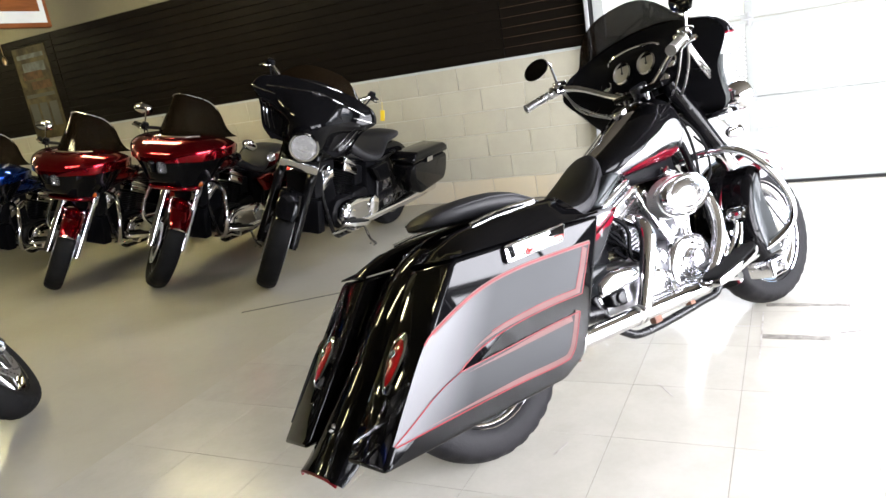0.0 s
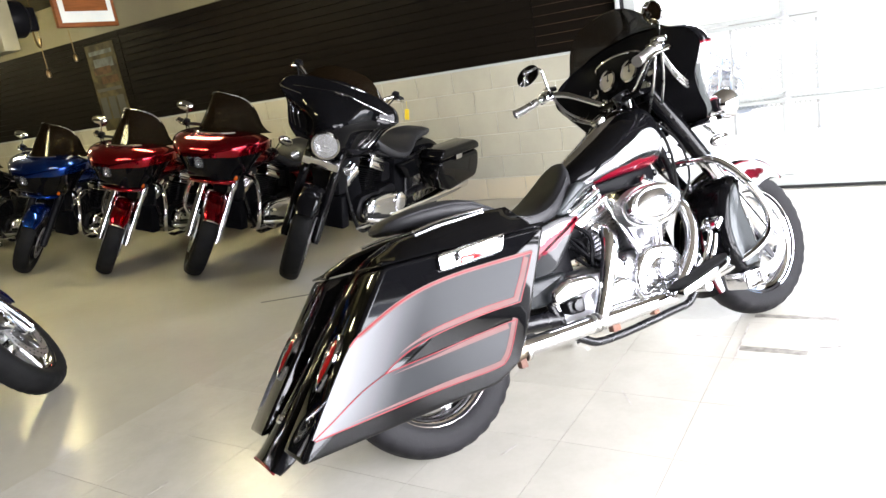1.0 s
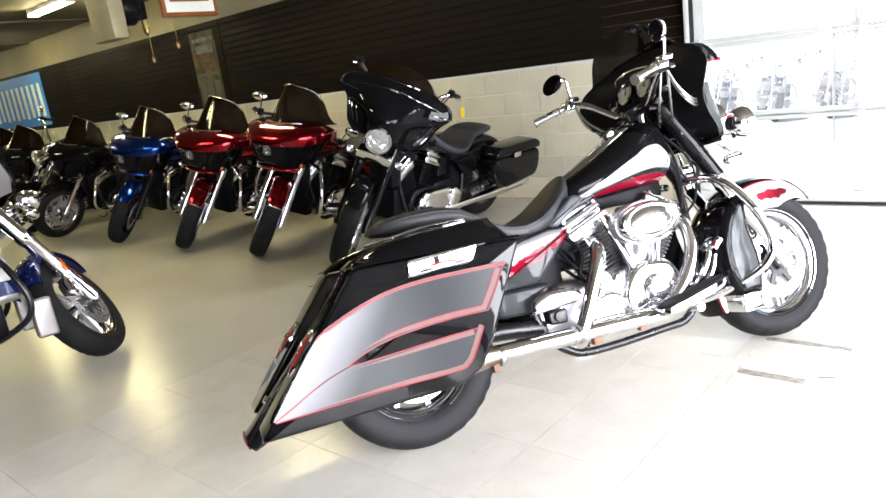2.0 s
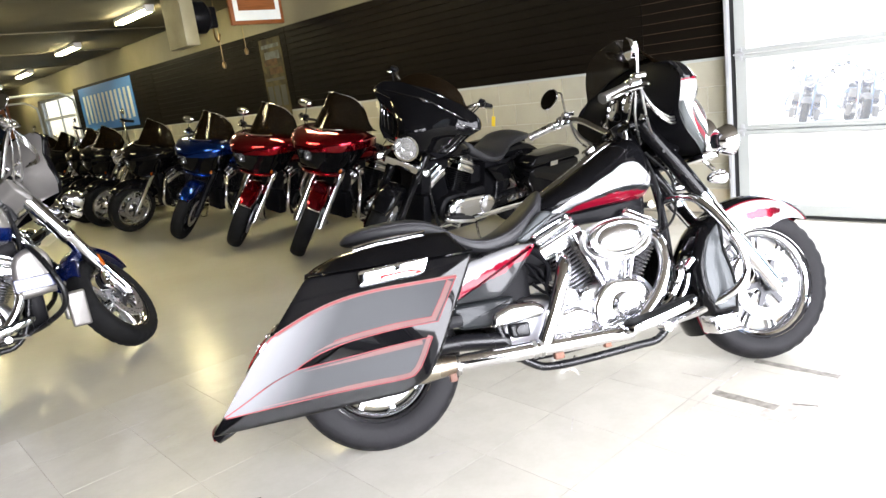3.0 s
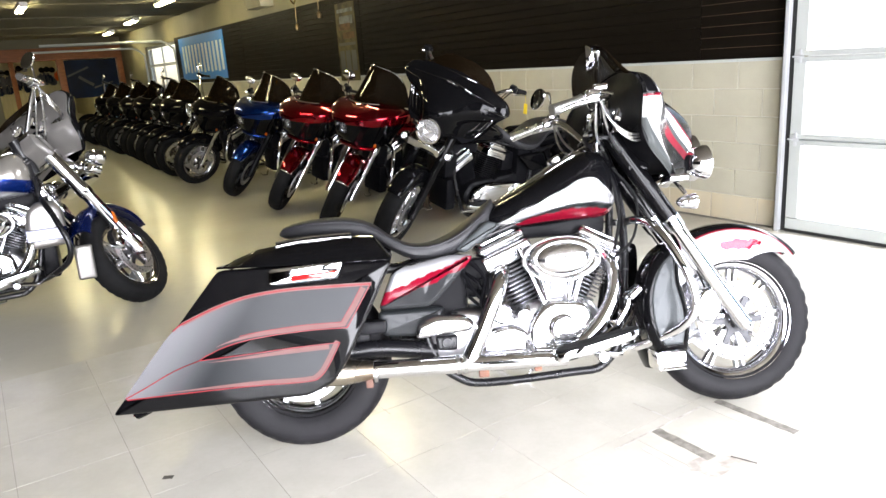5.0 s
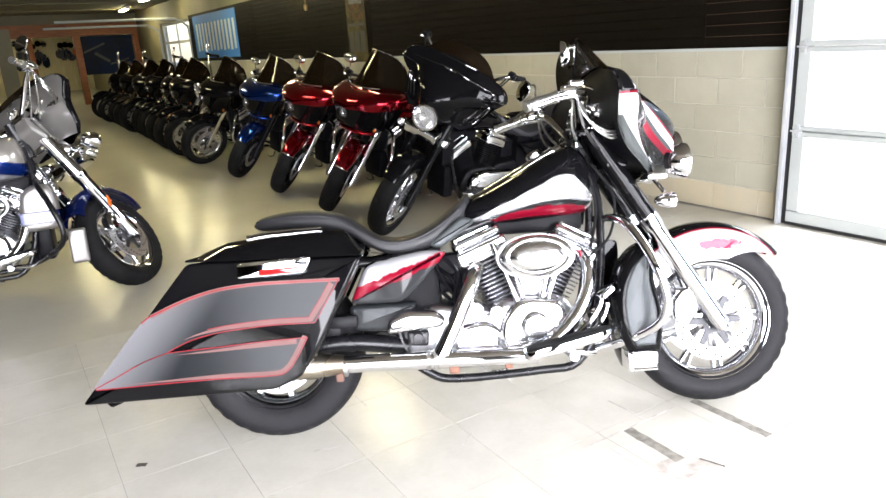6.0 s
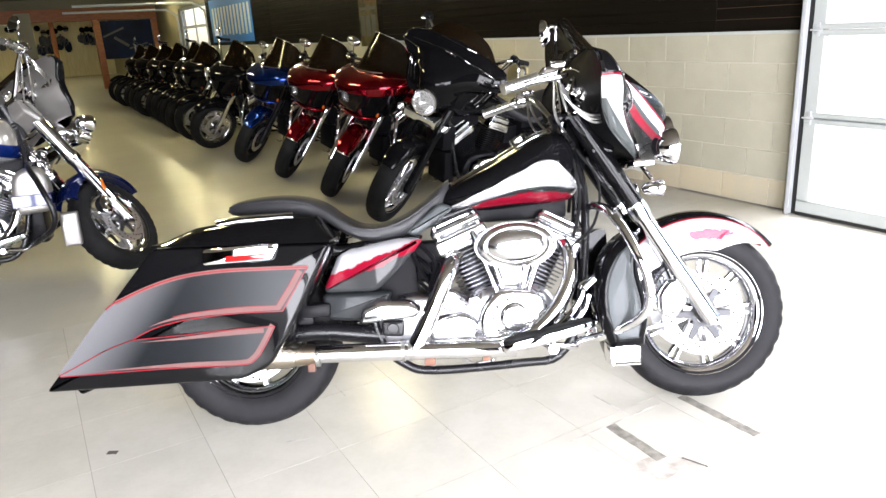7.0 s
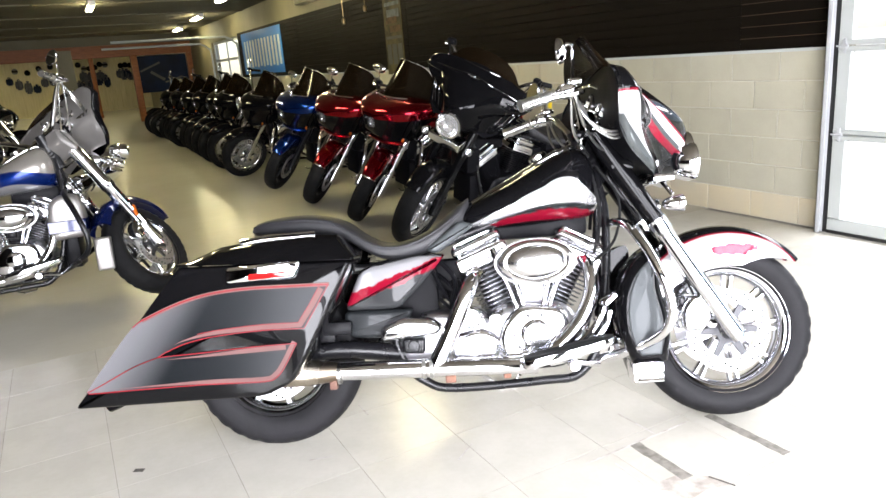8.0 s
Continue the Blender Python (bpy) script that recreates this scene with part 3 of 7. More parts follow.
def cylinder_fins(bike, foot, head, fin_mat, rocker_mat):
    """A finned cylinder with its rocker box; foot and head in (x, z)."""
    a, b = Vector((foot[0], 0, foot[1])), Vector((head[0], 0, head[1]))
    ax = (b - a).normalized()
    sx = ax.cross(Vector((0, 1, 0))).normalized()
    frame_m = Matrix((( sx.x, 0, ax.x, a.x), (sx.y, 1, ax.y, a.y), (sx.z, 0, ax.z, a.z), (0, 0, 0, 1)))
    length = (b - a).length
    bm = loft([[(p[1], p[2], z) for p in oval(0, 0, 0.056, 0.064, 3.0, 28)] for z in (0.0, length)])
    # near-black barrel: the shade between the fins is put into its colour
    cyl = part("cylinder", bm, BARREL if fin_mat is FIN else fin_mat, bike, "finned engine cylinder", m=frame_m)
    n = 13
    for i in range(n):
        z = 0.016 + (length - 0.03) * i / (n - 1)
        w = 0.076 + 0.022 * (i / n)
        rings = []
        for zz, k in ((z - 0.0034, 0.70), (z - 0.0028, 0.96), (z, 1.0), (z + 0.0028, 0.96), (z + 0.0034, 0.70)):
            rings.append([(p[1], p[2], zz) for p in oval(0, 0, w * k, w * 1.15 * k, 4.0, 28)])
        part("fin", loft(rings), fin_mat, cyl, m=frame_m)
    bm = block(-0.098, -0.105, length - 0.034, 0.098, 0.105, length + 0.026, 0.014, 3)
    block(-0.094, -0.100, length + 0.029, 0.094, 0.100, length + 0.068, 0.020, 3, bm)
    block(-0.07, -0.07, length + 0.062, 0.07, 0.07, length + 0.080, 0.012, 2, bm)
    r = part("rocker_box", bm, rocker_mat, bike, "polished rocker box", m=frame_m)
    bm = bmesh.new()
    for sxx in (-0.075, 0.075):
        for syy in (-0.108, -0.06, 0.06):
            lathe([(0, length + 0.074), (0.008, length + 0.074), (0.008, length + 0.02)], 8, (sxx, syy if abs(syy) < 0.1 else -0.088, 0), "z", bm=bm)
    tagged(part("bolt", bm, CHROME, r, m=frame_m), kind="stuff")


def engine(bike, fin_mat, case_mat, cover_mat, detail=True, cleaner="oval", cleaner_mat=CHROME):
    bm = bmesh.new()
    outline = rounded([(0.80, 0.25), (1.10, 0.24), (1.17, 0.34), (1.10, 0.46), (0.86, 0.46), (0.78, 0.38)], 0.05, 4)
    slab(outline, 0.15, -0.15, 0.03, bm=bm)
    part("crankcase", bm, case_mat, bike, "engine crankcase")
    cylinder_fins(bike, (0.895, 0.43), (0.816, 0.634), fin_mat, cover_mat)
    cylinder_fins(bike, (1.045, 0.43), (1.146, 0.616), fin_mat, cover_mat)
    # right side: cam cover, pushrod tubes, air cleaner
    bm = slab(rounded([(0.86, 0.27), (1.06, 0.25), (1.11, 0.33), (1.08, 0.45), (0.93, 0.47), (0.85, 0.38)], 0.05, 4), -0.14, -0.195, 0.022)
    cc = part("cam_cover", bm, cover_mat, bike, "polished cam cover")
    bm = lathe([(0.052, -0.19), (0.050, -0.203), (0.045, -0.206), (0.044, -0.226), (0.040, -0.233), (0.02, -0.237), (0, -0.238)], 36, (0.978, 0, 0.362))
    part("timer_cover", bm, cover_mat, cc, "round ribbed timer cover")
    if detail:
        bm = bmesh.new()
        for k, (x, z) in enumerate([(0.955, 0.344), (0.963, 0.344), (0.972, 0.344), (0.981, 0.344), (0.990, 0.344), (0.999, 0.344)]):
            block(x - 0.003, -0.2405, z - 0.005, x + 0.003, -0.2345, z + 0.005, 0.001, 1, bm)
        part("badge", bm, BOLT, cc)
        bm = bmesh.new()
        for t in range(10):
            a = 2 * math.pi * t / 10
            lathe([(0, -0.207), (0.005, -0.207), (0.006, -0.19)], 8, (0.978 + 0.072 * math.cos(a), 0, 0.362 + 0.066 * math.sin(a)), bm=bm)
        tagged(part("bolt", bm, CHROME, cc), kind="stuff")
    bm = bmesh.new()
    for x0, z0, x1, z1 in ((0.935, 0.42, 0.853, 0.66), (0.955, 0.42, 0.893, 0.66), (1.0, 0.42, 1.075, 0.655), (1.02, 0.42, 1.115, 0.65)):
        tube([(x0, -0.165, z0), (x1, -0.135, z1)], 0.0105, 10, 1, bm=bm)
        tube([(x0, -0.165, z0), (x0 + (x1 - x0) * 0.15, -0.16, z0 + (z1 - z0) * 0.15)], 0.0165, 10, 1, bm=bm)
    part("pushrod_tube", bm, CHROME, bike, "chrome pushrod tubes")
    bm = block(0.935, -0.15, 0.46, 1.02, -0.02, 0.60, 0.02)
    block(0.95, -0.19, 0.49, 1.0, -0.14, 0.54, 0.012, 2, bm)
    part("intake", bm, ALLOY if detail else ENGINEBLK, bike, "intake manifold")
    if cleaner == "oval":
        cx, cz, wide = 0.992, 0.606, 0.57
        prof = [(0.0, -0.15), (0.112, -0.15), (0.132, -0.165), (0.135, -0.205), (0.129, -0.218)]
        bm = lathe(prof, 56, (cx, 0, cz), squash=wide)
        for i in range(64):
            t = 2 * math.pi * i / 64
            c = Vector((cx + 0.134 * math.cos(t), -0.185, cz + 0.134 * wide * math.sin(t)))
            tube([c + Vector((0, 0.018, 0)), c + Vector((0, -0.03, 0))], 0.0032, 6, 1, bm=bm)
        ac = part("air_cleaner", bm, STEEL, bike, "finned air cleaner backing")
        bm = lathe([(0.127, -0.212), (0.128, -0.235), (0.121, -0.249), (0.108, -0.254), (0.098, -0.250), (0.094, -0.254), (0.06, -0.265), (0.025, -0.270), (0, -0.271)], 56, (cx, 0, cz + 0.003), squash=wide)
        part("cover", bm, cleaner_mat, ac, "oval domed chrome cover")
        if detail:
            bm = slab(rounded([(cx - 0.034, cz + 0.018), (cx, cz + 0.006), (cx + 0.034, cz + 0.018), (cx + 0.018, cz - 0.004), (cx + 0.007, cz - 0.022), (cx - 0.007, cz - 0.022), (cx - 0.018, cz - 0.004)], 0.004, 2), -0.266, -0.274, 0.002, 2)
            part("emblem", bm, STEEL, ac, "raised winged emblem")
    else:
        bm = lathe([(0, -0.14), (0.085, -0.15), (0.09, -0.2), (0.082, -0.225), (0.03, -0.235), (0, -0.236)], 40, (0.984, 0, 0.61))
        part("air_cleaner", bm, cleaner_mat, bike, "round air cleaner")
    # transmission, primary on the other side, starter
    bm = slab(rounded([(0.52, 0.27), (0.82, 0.26), (0.86, 0.36), (0.82, 0.45), (0.60, 0.46), (0.50, 0.38)], 0.04, 4), 0.12, -0.15, 0.03)
    tr = part("gearbox", bm, case_mat, bike, "gearbox housing")
    bm = slab(rounded([(0.69, 0.285), (0.85, 0.28), (0.86, 0.36), (0.80, 0.395), (0.68, 0.37)], 0.03, 4), -0.14, -0.19, 0.02)
    part("clutch_cover", bm, cover_mat, tr, "polished clutch release cover")
    bm = lathe([(0, -0.14), (0.036, -0.14), (0.036, -0.205), (0.028, -0.215), (0, -0.217)], 26, (0.765, 0, 0.432))
    lathe([(0, -0.14), (0.02, -0.14), (0.02, -0.19), (0, -0.195)], 18, (0.845, 0, 0.42), bm=bm)
    part("starter", bm, cover_mat, tr, "polished starter motor end")
    bm = slab(rounded([(0.60, 0.27), (1.03, 0.24), (1.14, 0.32), (1.10, 0.43), (0.98, 0.45), (0.66, 0.42), (0.57, 0.35)], 0.06, 5), 0.13, 0.225, 0.03)
    pr = part("primary_cover", bm, cover_mat, bike, "polished primary cover")
    bm = lathe([(0.075, 0.22), (0.073, 0.235), (0.06, 0.243), (0, 0.246)], 36, (0.70, 0, 0.345))
    part("derby_cover", bm, cover_mat, pr)
    bm = lathe([(0.05, 0.22), (0.048, 0.235), (0.03, 0.24), (0, 0.241)], 30, (1.03, 0, 0.345))
    part("inspection_cover", bm, cover_mat, pr)
    # oil filter and front down tubes
    bm = lathe([(0, 0), (0.036, 0), (0.038, 0.01), (0.038, 0.08), (0.03, 0.09), (0, 0.09)], 24, (1.16, -0.04, 0.29), "x")
    part("oil_filter", bm, CHROME if detail else ENGINEBLK, bike, "oil filter canister")


def frame_tubes(bike, dense=False):
    bm = bmesh.new()
    for s in (-1, 1):
        tube([(1.24, s * 0.03, 0.92), (1.26, s * 0.08, 0.72), (1.21, s * 0.14, 0.36), (1.13, s * 0.15, 0.215), (1.0, s * 0.15, 0.195), (0.70, s * 0.15, 0.188), (0.60, s * 0.15, 0.215), (0.52, s * 0.15, 0.30), (0.47, s * 0.13, 0.50), (0.42, s * 0.11, 0.62)], 0.0155, 10, 4, bm=bm)
        tube([(1.24, s * 0.03, 0.95), (1.0, s * 0.07, 0.80), (0.75, s * 0.09, 0.71), (0.42, s * 0.12, 0.62), (0.15, s * 0.12, 0.66)], 0.016, 10, 4, bm=bm)
    tube([(1.19, 0, 1.06), (1.26, 0, 0.86)], 0.036, 16, 1, bm=bm)
    part("frame", bm, SATIN, bike, "black tubular steel frame")
    bm = bmesh.new()
    for s in (-1, 1):
        tube([(0.53, s * 0.13, 0.315), (0.30, s * 0.14, 0.345), (0.05, s * 0.125, 0.315)], [0.033, 0.031, 0.026], 12, 4, bm=bm)
        tube([(0.18, s * 0.15, 0.36), (0.33, s * 0.15, 0.62)], [0.024, 0.024], 12, 1, bm=bm)
    part("swingarm", bm, SATIN, bike, "black swingarm with shock absorbers")
    if dense:
        # black blocks added so the gaps read as dark as deep shade
        bm = block(0.36, -0.125, 0.30, 0.62, 0.125, 0.66, 0.03)
        part("electrics_box", bm, PLASTIC, bike, "added black block filling the gap under the seat")
        bm = block(1.215, -0.115, 0.26, 1.30, 0.115, 0.50, 0.015)
        part("front_gap_block", bm, PLASTIC, bike, "added black block filling the gap behind the front wheel")
        bm = block(0.98, -0.06, 0.66, 1.24, 0.06, 0.76, 0.02)
        block(1.22, -0.12, 0.52, 1.33, 0.12, 0.70, 0.02, 2, bm)
        part("fork_gap_block", bm, PLASTIC, bike, "added black block filling the gap behind the fork")
    bm = block(0.64, -0.10, 0.49, 0.76, 0.10, 0.63, 0.02)
    block(0.70, -0.135, 0.50, 0.74, -0.09, 0.56, 0.01, 2, bm)
    tube([(0.66, -0.13, 0.64), (0.72, -0.17, 0.56), (0.70, -0.17, 0.46), (0.78, -0.15, 0.42)], 0.008, 7, 4, bm=bm)
    tube([(0.64, -0.12, 0.60), (0.69, -0.165, 0.50), (0.74, -0.165, 0.46)], 0.006, 7, 4, bm=bm)
    part("battery_box", bm, PLASTIC, bike, "black electrics box with hoses")
    # side stand
    bm = tube([(0.75, 0.16, 0.20), (0.83, 0.26, 0.12), (0.86, 0.33, 0.095)], [0.012, 0.01, 0.01], 9, 3)
    tube([(0.86, 0.33, 0.095), (0.93, 0.34, 0.10), (0.95, 0.33, 0.125)], 0.008, 8, 3, bm=bm)
    part("side_stand", bm, CHROME, bike, "side stand")


def forks(bike, m, slider_mat, cover_mat, legs=0.105, calipers=True, fat=1.0):
    top, foot = Vector((1.235, 0, 1.033)), Vector((1.679, 0, 0.305))
    split = top + (foot - top) * 0.43
    for s in (-1, 1):
        o = Vector((0, s * legs, 0))
        bm = tube([top + o, split + o], [0.036 * fat, 0.034 * fat], 18, 1)
        leg = part("fork_leg", bm, cover_mat, bike, "upper fork cover", m=m)
        bm = tube([split + o, split + (foot - split) * 0.1 + o, split + (foot - split) * 0.12 + o, foot + o], [0.037 * fat, 0.037 * fat, 0.032 * fat, 0.0315 * fat], 18, 1)
        tube([foot + o - FORK_DIR * 0.05, foot + o + FORK_DIR * 0.02], [0.032, 0.024], 14, 1, bm=bm)
        part("slider", bm, slider_mat, leg, "fork slider", m=m)
        if calipers:
            bm = slab(rounded([(1.50, 0.33), (1.545, 0.30), (1.60, 0.36), (1.585, 0.44), (1.54, 0.45), (1.50, 0.40)], 0.02, 3), s * 0.058, s * 0.118, 0.012)
            for q in ((1.53, 0.345), (1.545, 0.385), (1.56, 0.42)):
                lathe([(0, s * 0.124), (0.011, s * 0.124), (0.013, s * 0.11)], 12, (q[0], 0, q[1]), bm=bm)
            part("brake_caliper", bm, CHROME if slider_mat is CHROME else ENGINEBLK, leg, "brake caliper", m=m)
            bm = tube([(1.54, s * 0.11, 0.45), (1.50, s * 0.10, 0.56), (1.43, s * 0.08, 0.70), (1.36, s * 0.06, 0.80)], 0.0045, 7, 5)
            part("brake_hose", bm, RUBBER, leg, m=m)
    bm = block(1.28, -0.14, 0.90, 1.36, 0.14, 0.935, 0.012)
    block(1.17, -0.13, 1.02, 1.26, 0.13, 1.045, 0.01, 2, bm)
    part("fork_clamp", bm, cover_mat, bike, "fork yoke", m=m)


def handlebar(bike, m, high=0.0, wide=0.0, bar_mat=CHROME, grip_mat=STEEL, mirrors=True, cy=0.0):
    h = high
    pts = [(0.975, 0.40 + wide, 1.125 + h), (1.06, 0.372 + wide, 1.15 + h), (1.13, 0.345 + wide, 1.165 + h), (1.165, 0.25, 1.14 + h * 0.7), (1.20, 0.12, 1.065 + h * 0.2), (1.205, 0.07, 1.045), (1.205, 0, 1.045)]
    path = [(x, cy + y, z) for x, y, z in pts] + [(x, cy - y, z) for x, y, z in pts[-2::-1]]
    bm = tube(path, 0.0135, 12, 5)
    for s in (-1, 1):
        tube([(1.205, cy + s * 0.05, 1.0), (1.205, cy + s * 0.05, 1.06)], 0.021, 14, 1, bm=bm)
    hb = part("handlebar", bm, bar_mat, bike, "bright tubular handlebar", m=m)
    for s in (-1, 1):
        e, g = Vector((0.962, cy + s * (0.404 + wide), 1.121 + h)), Vector((1.075, cy + s * (0.366 + wide), 1.153 + h))
        stops, radii = [0.0, 0.06], [0.0195, 0.0195]
        for i in range(9):
            stops += [0.10 + 0.09 * i, 0.13 + 0.09 * i, 0.15 + 0.09 * i]
            radii += [0.0166, 0.0188, 0.0188]
        bm = tube([e + (g - e) * q for q in stops + [0.93, 1.0]], radii + [0.0166, 0.021], 16, 1)
        part("grip", bm, grip_mat, hb, "ribbed handgrip", m=m)
        c = Vector((1.115, cy + s * (0.35 + wide), 1.165 + h))
        bm = block(c.x - 0.026, c.y - 0.028, c.z - 0.024, c.x + 0.028, c.y + 0.028, c.z + 0.022, 0.014, 3)
        block(c.x + 0.002, c.y - 0.022, c.z + 0.016, c.x + 0.052, c.y + 0.022, c.z + 0.038, 0.009, 3, bm)
        part("switch_housing", bm, CHROME if grip_mat is STEEL else PLASTIC, hb, "switch housing and fluid reservoir", m=m)
        bm = tube([c + Vector((0.03, 0, 0.0)), c + Vector((0.045, s * 0.03, -0.01)), c + Vector((-0.06, s * 0.06, -0.028)), c + Vector((-0.13, s * 0.075, -0.05))], [0.007, 0.009, 0.007, 0.005], 9, 4)
        part("lever", bm, CHROME, hb, "hand lever", m=m)
        bm = tube([c + Vector((0.03, 0, -0.01)), c + Vector((0.06, -s * 0.05, -0.10)), c + Vector((0.12, -s * 0.14, -0.17)), c + Vector((0.20, -s * 0.24, -0.20))], 0.005, 7, 5)
        tube([c + Vector((0.02, -s * 0.02, -0.01)), c + Vector((0.03, -s * 0.08, -0.12)), c + Vector((0.10, -s * 0.2, -0.2))], 0.0045, 7, 5, bm=bm)
        if grip_mat is STEEL and s < 0:
            for q in range(3):
                o = Vector((0.012 * q, -s * 0.012 * q, -0.012 * q))
                tube([c + Vector((0.03, 0, -0.02)) + o, c + Vector((0.055, s * 0.01, -0.085)) + o, c + Vector((0.12, -s * 0.01, -0.130)) + o, c + Vector((0.19, -s * 0.07, -0.128)) + o * 0.5, c + Vector((0.225, -s * 0.17, -0.10))], 0.0042, 7, 6, bm=bm)
        part("cable", bm, STEEL if grip_mat is STEEL else RUBBER, hb, "control cables", m=m)
        if mirrors:
            mc = c + Vector((-0.02, s * (0.045 if s < 0 else 0.07), 0.118))
            bm = tube([c + Vector((0.022, s * 0.01, 0.04)), c + Vector((0.024, s * 0.02, 0.09)), c + Vector((0.024, s * 0.03, 0.132)), mc + Vector((0.026, 0, 0.020)), mc + Vector((0.012, 0, 0.012))], 0.0055, 8, 4)
            st = part("mirror", bm, CHROME, hb, "chrome mirror on a stem", m=m)
            turn = Matrix.Translation(mc) @ Matrix.Rotation(radians(16 * s), 4, "Z") @ Matrix.Rotation(radians(-14 * s), 4, "X")
            bm = lathe([(0, 0.024), (0.036, 0.021), (0.060, 0.011), (0.068, 0.0), (0.066, -0.004)], 30, (0, 0, 0), "x", squash=0.60)
            part("shell", bm, CHROME, st, "teardrop mirror shell", m=(m @ turn if m is not None else turn))
            bm = lathe([(0.064, -0.003), (0, -0.0035)], 30, (0, 0, 0), "x", squash=0.60)
            part("mirror_glass", bm, MIRRORM, st, m=(m @ turn if m is not None else turn))
    return hb


def lamp(bike, name, c, r, length, shell, m=None, face=LENS, label="round chrome lamp", aim=(1, 0, 0)):
    turn = Matrix.Translation(c) @ Vector(aim).to_track_quat("X", "Z").to_matrix().to_4x4()
    mm = m @ turn if m is not None else turn
    bm = lathe([(0, -length), (r * 0.3, -length * 0.97), (r * 0.62, -length * 0.82), (r * 0.88, -length * 0.5), (r * 0.99, -length * 0.15), (r * 1.06, 0.0), (r * 1.06, 0.012), (r * 0.93, 0.014), (r * 0.90, 0.0), (r * 0.6, -length * 0.35), (r * 0.2, -length * 0.5), (0, -length * 0.5)], 36, (0, 0, 0), "x")
    lp = part(name, bm, shell, bike, label, m=mm)
    bm = lathe([(r * 0.92, 0.006), (r * 0.7, 0.013), (r * 0.35, 0.018), (0, 0.02)], 30, (0, 0, 0), "x")
    part("lens", bm, face, lp, m=mm)
    bm = lathe([(0, -length * 0.2), (r * 0.22, -length * 0.22), (r * 0.26, -length * 0.45)], 16, (0, 0, 0), "x")
    part("bulb_cap", bm, CHROME, lp, m=mm)
    return lp


BAT_EDGE = ((1.43, 0.215, 0.855), (1.365, 0.285, 0.90), (1.30, 0.322, 0.965), (1.268, 0.348, 1.03), (1.252, 0.398, 1.09), (1.248, 0.42, 1.140), (1.250, 0.375, 1.200), (1.262, 0.265, 1.238))
BAT_SECTION = ((0, 1), (0.12, 1.0), (0.20, 0.975), (0.265, 0.90), (0.33, 0.76), (0.44, 0.60), (0.62, 0.455), (0.84, 0.30), (0.97, 0.14), (1, 0))
BAT_MID = ((1.53, 0, 0.862), (1.568, 0, 0.90), (1.592, 0, 0.965), (1.598, 0, 1.03), (1.572, 0, 1.085), (1.485, 0, 1.155), (1.385, 0, 1.225), (1.30, 0, 1.283))
BAT_DASH = ((1.42, 0, 0.89), (1.34, 0, 0.93), (1.27, 0, 0.99), (1.252, 0, 1.05), (1.246, 0, 1.11), (1.246, 0, 1.17), (1.262, 0, 1.225), (1.288, 0, 1.274))


def ease(a, b, v):
    t = min(1.0, max(0.0, (v - a) / (b - a)))
    return t * t * (3 - 2 * t)


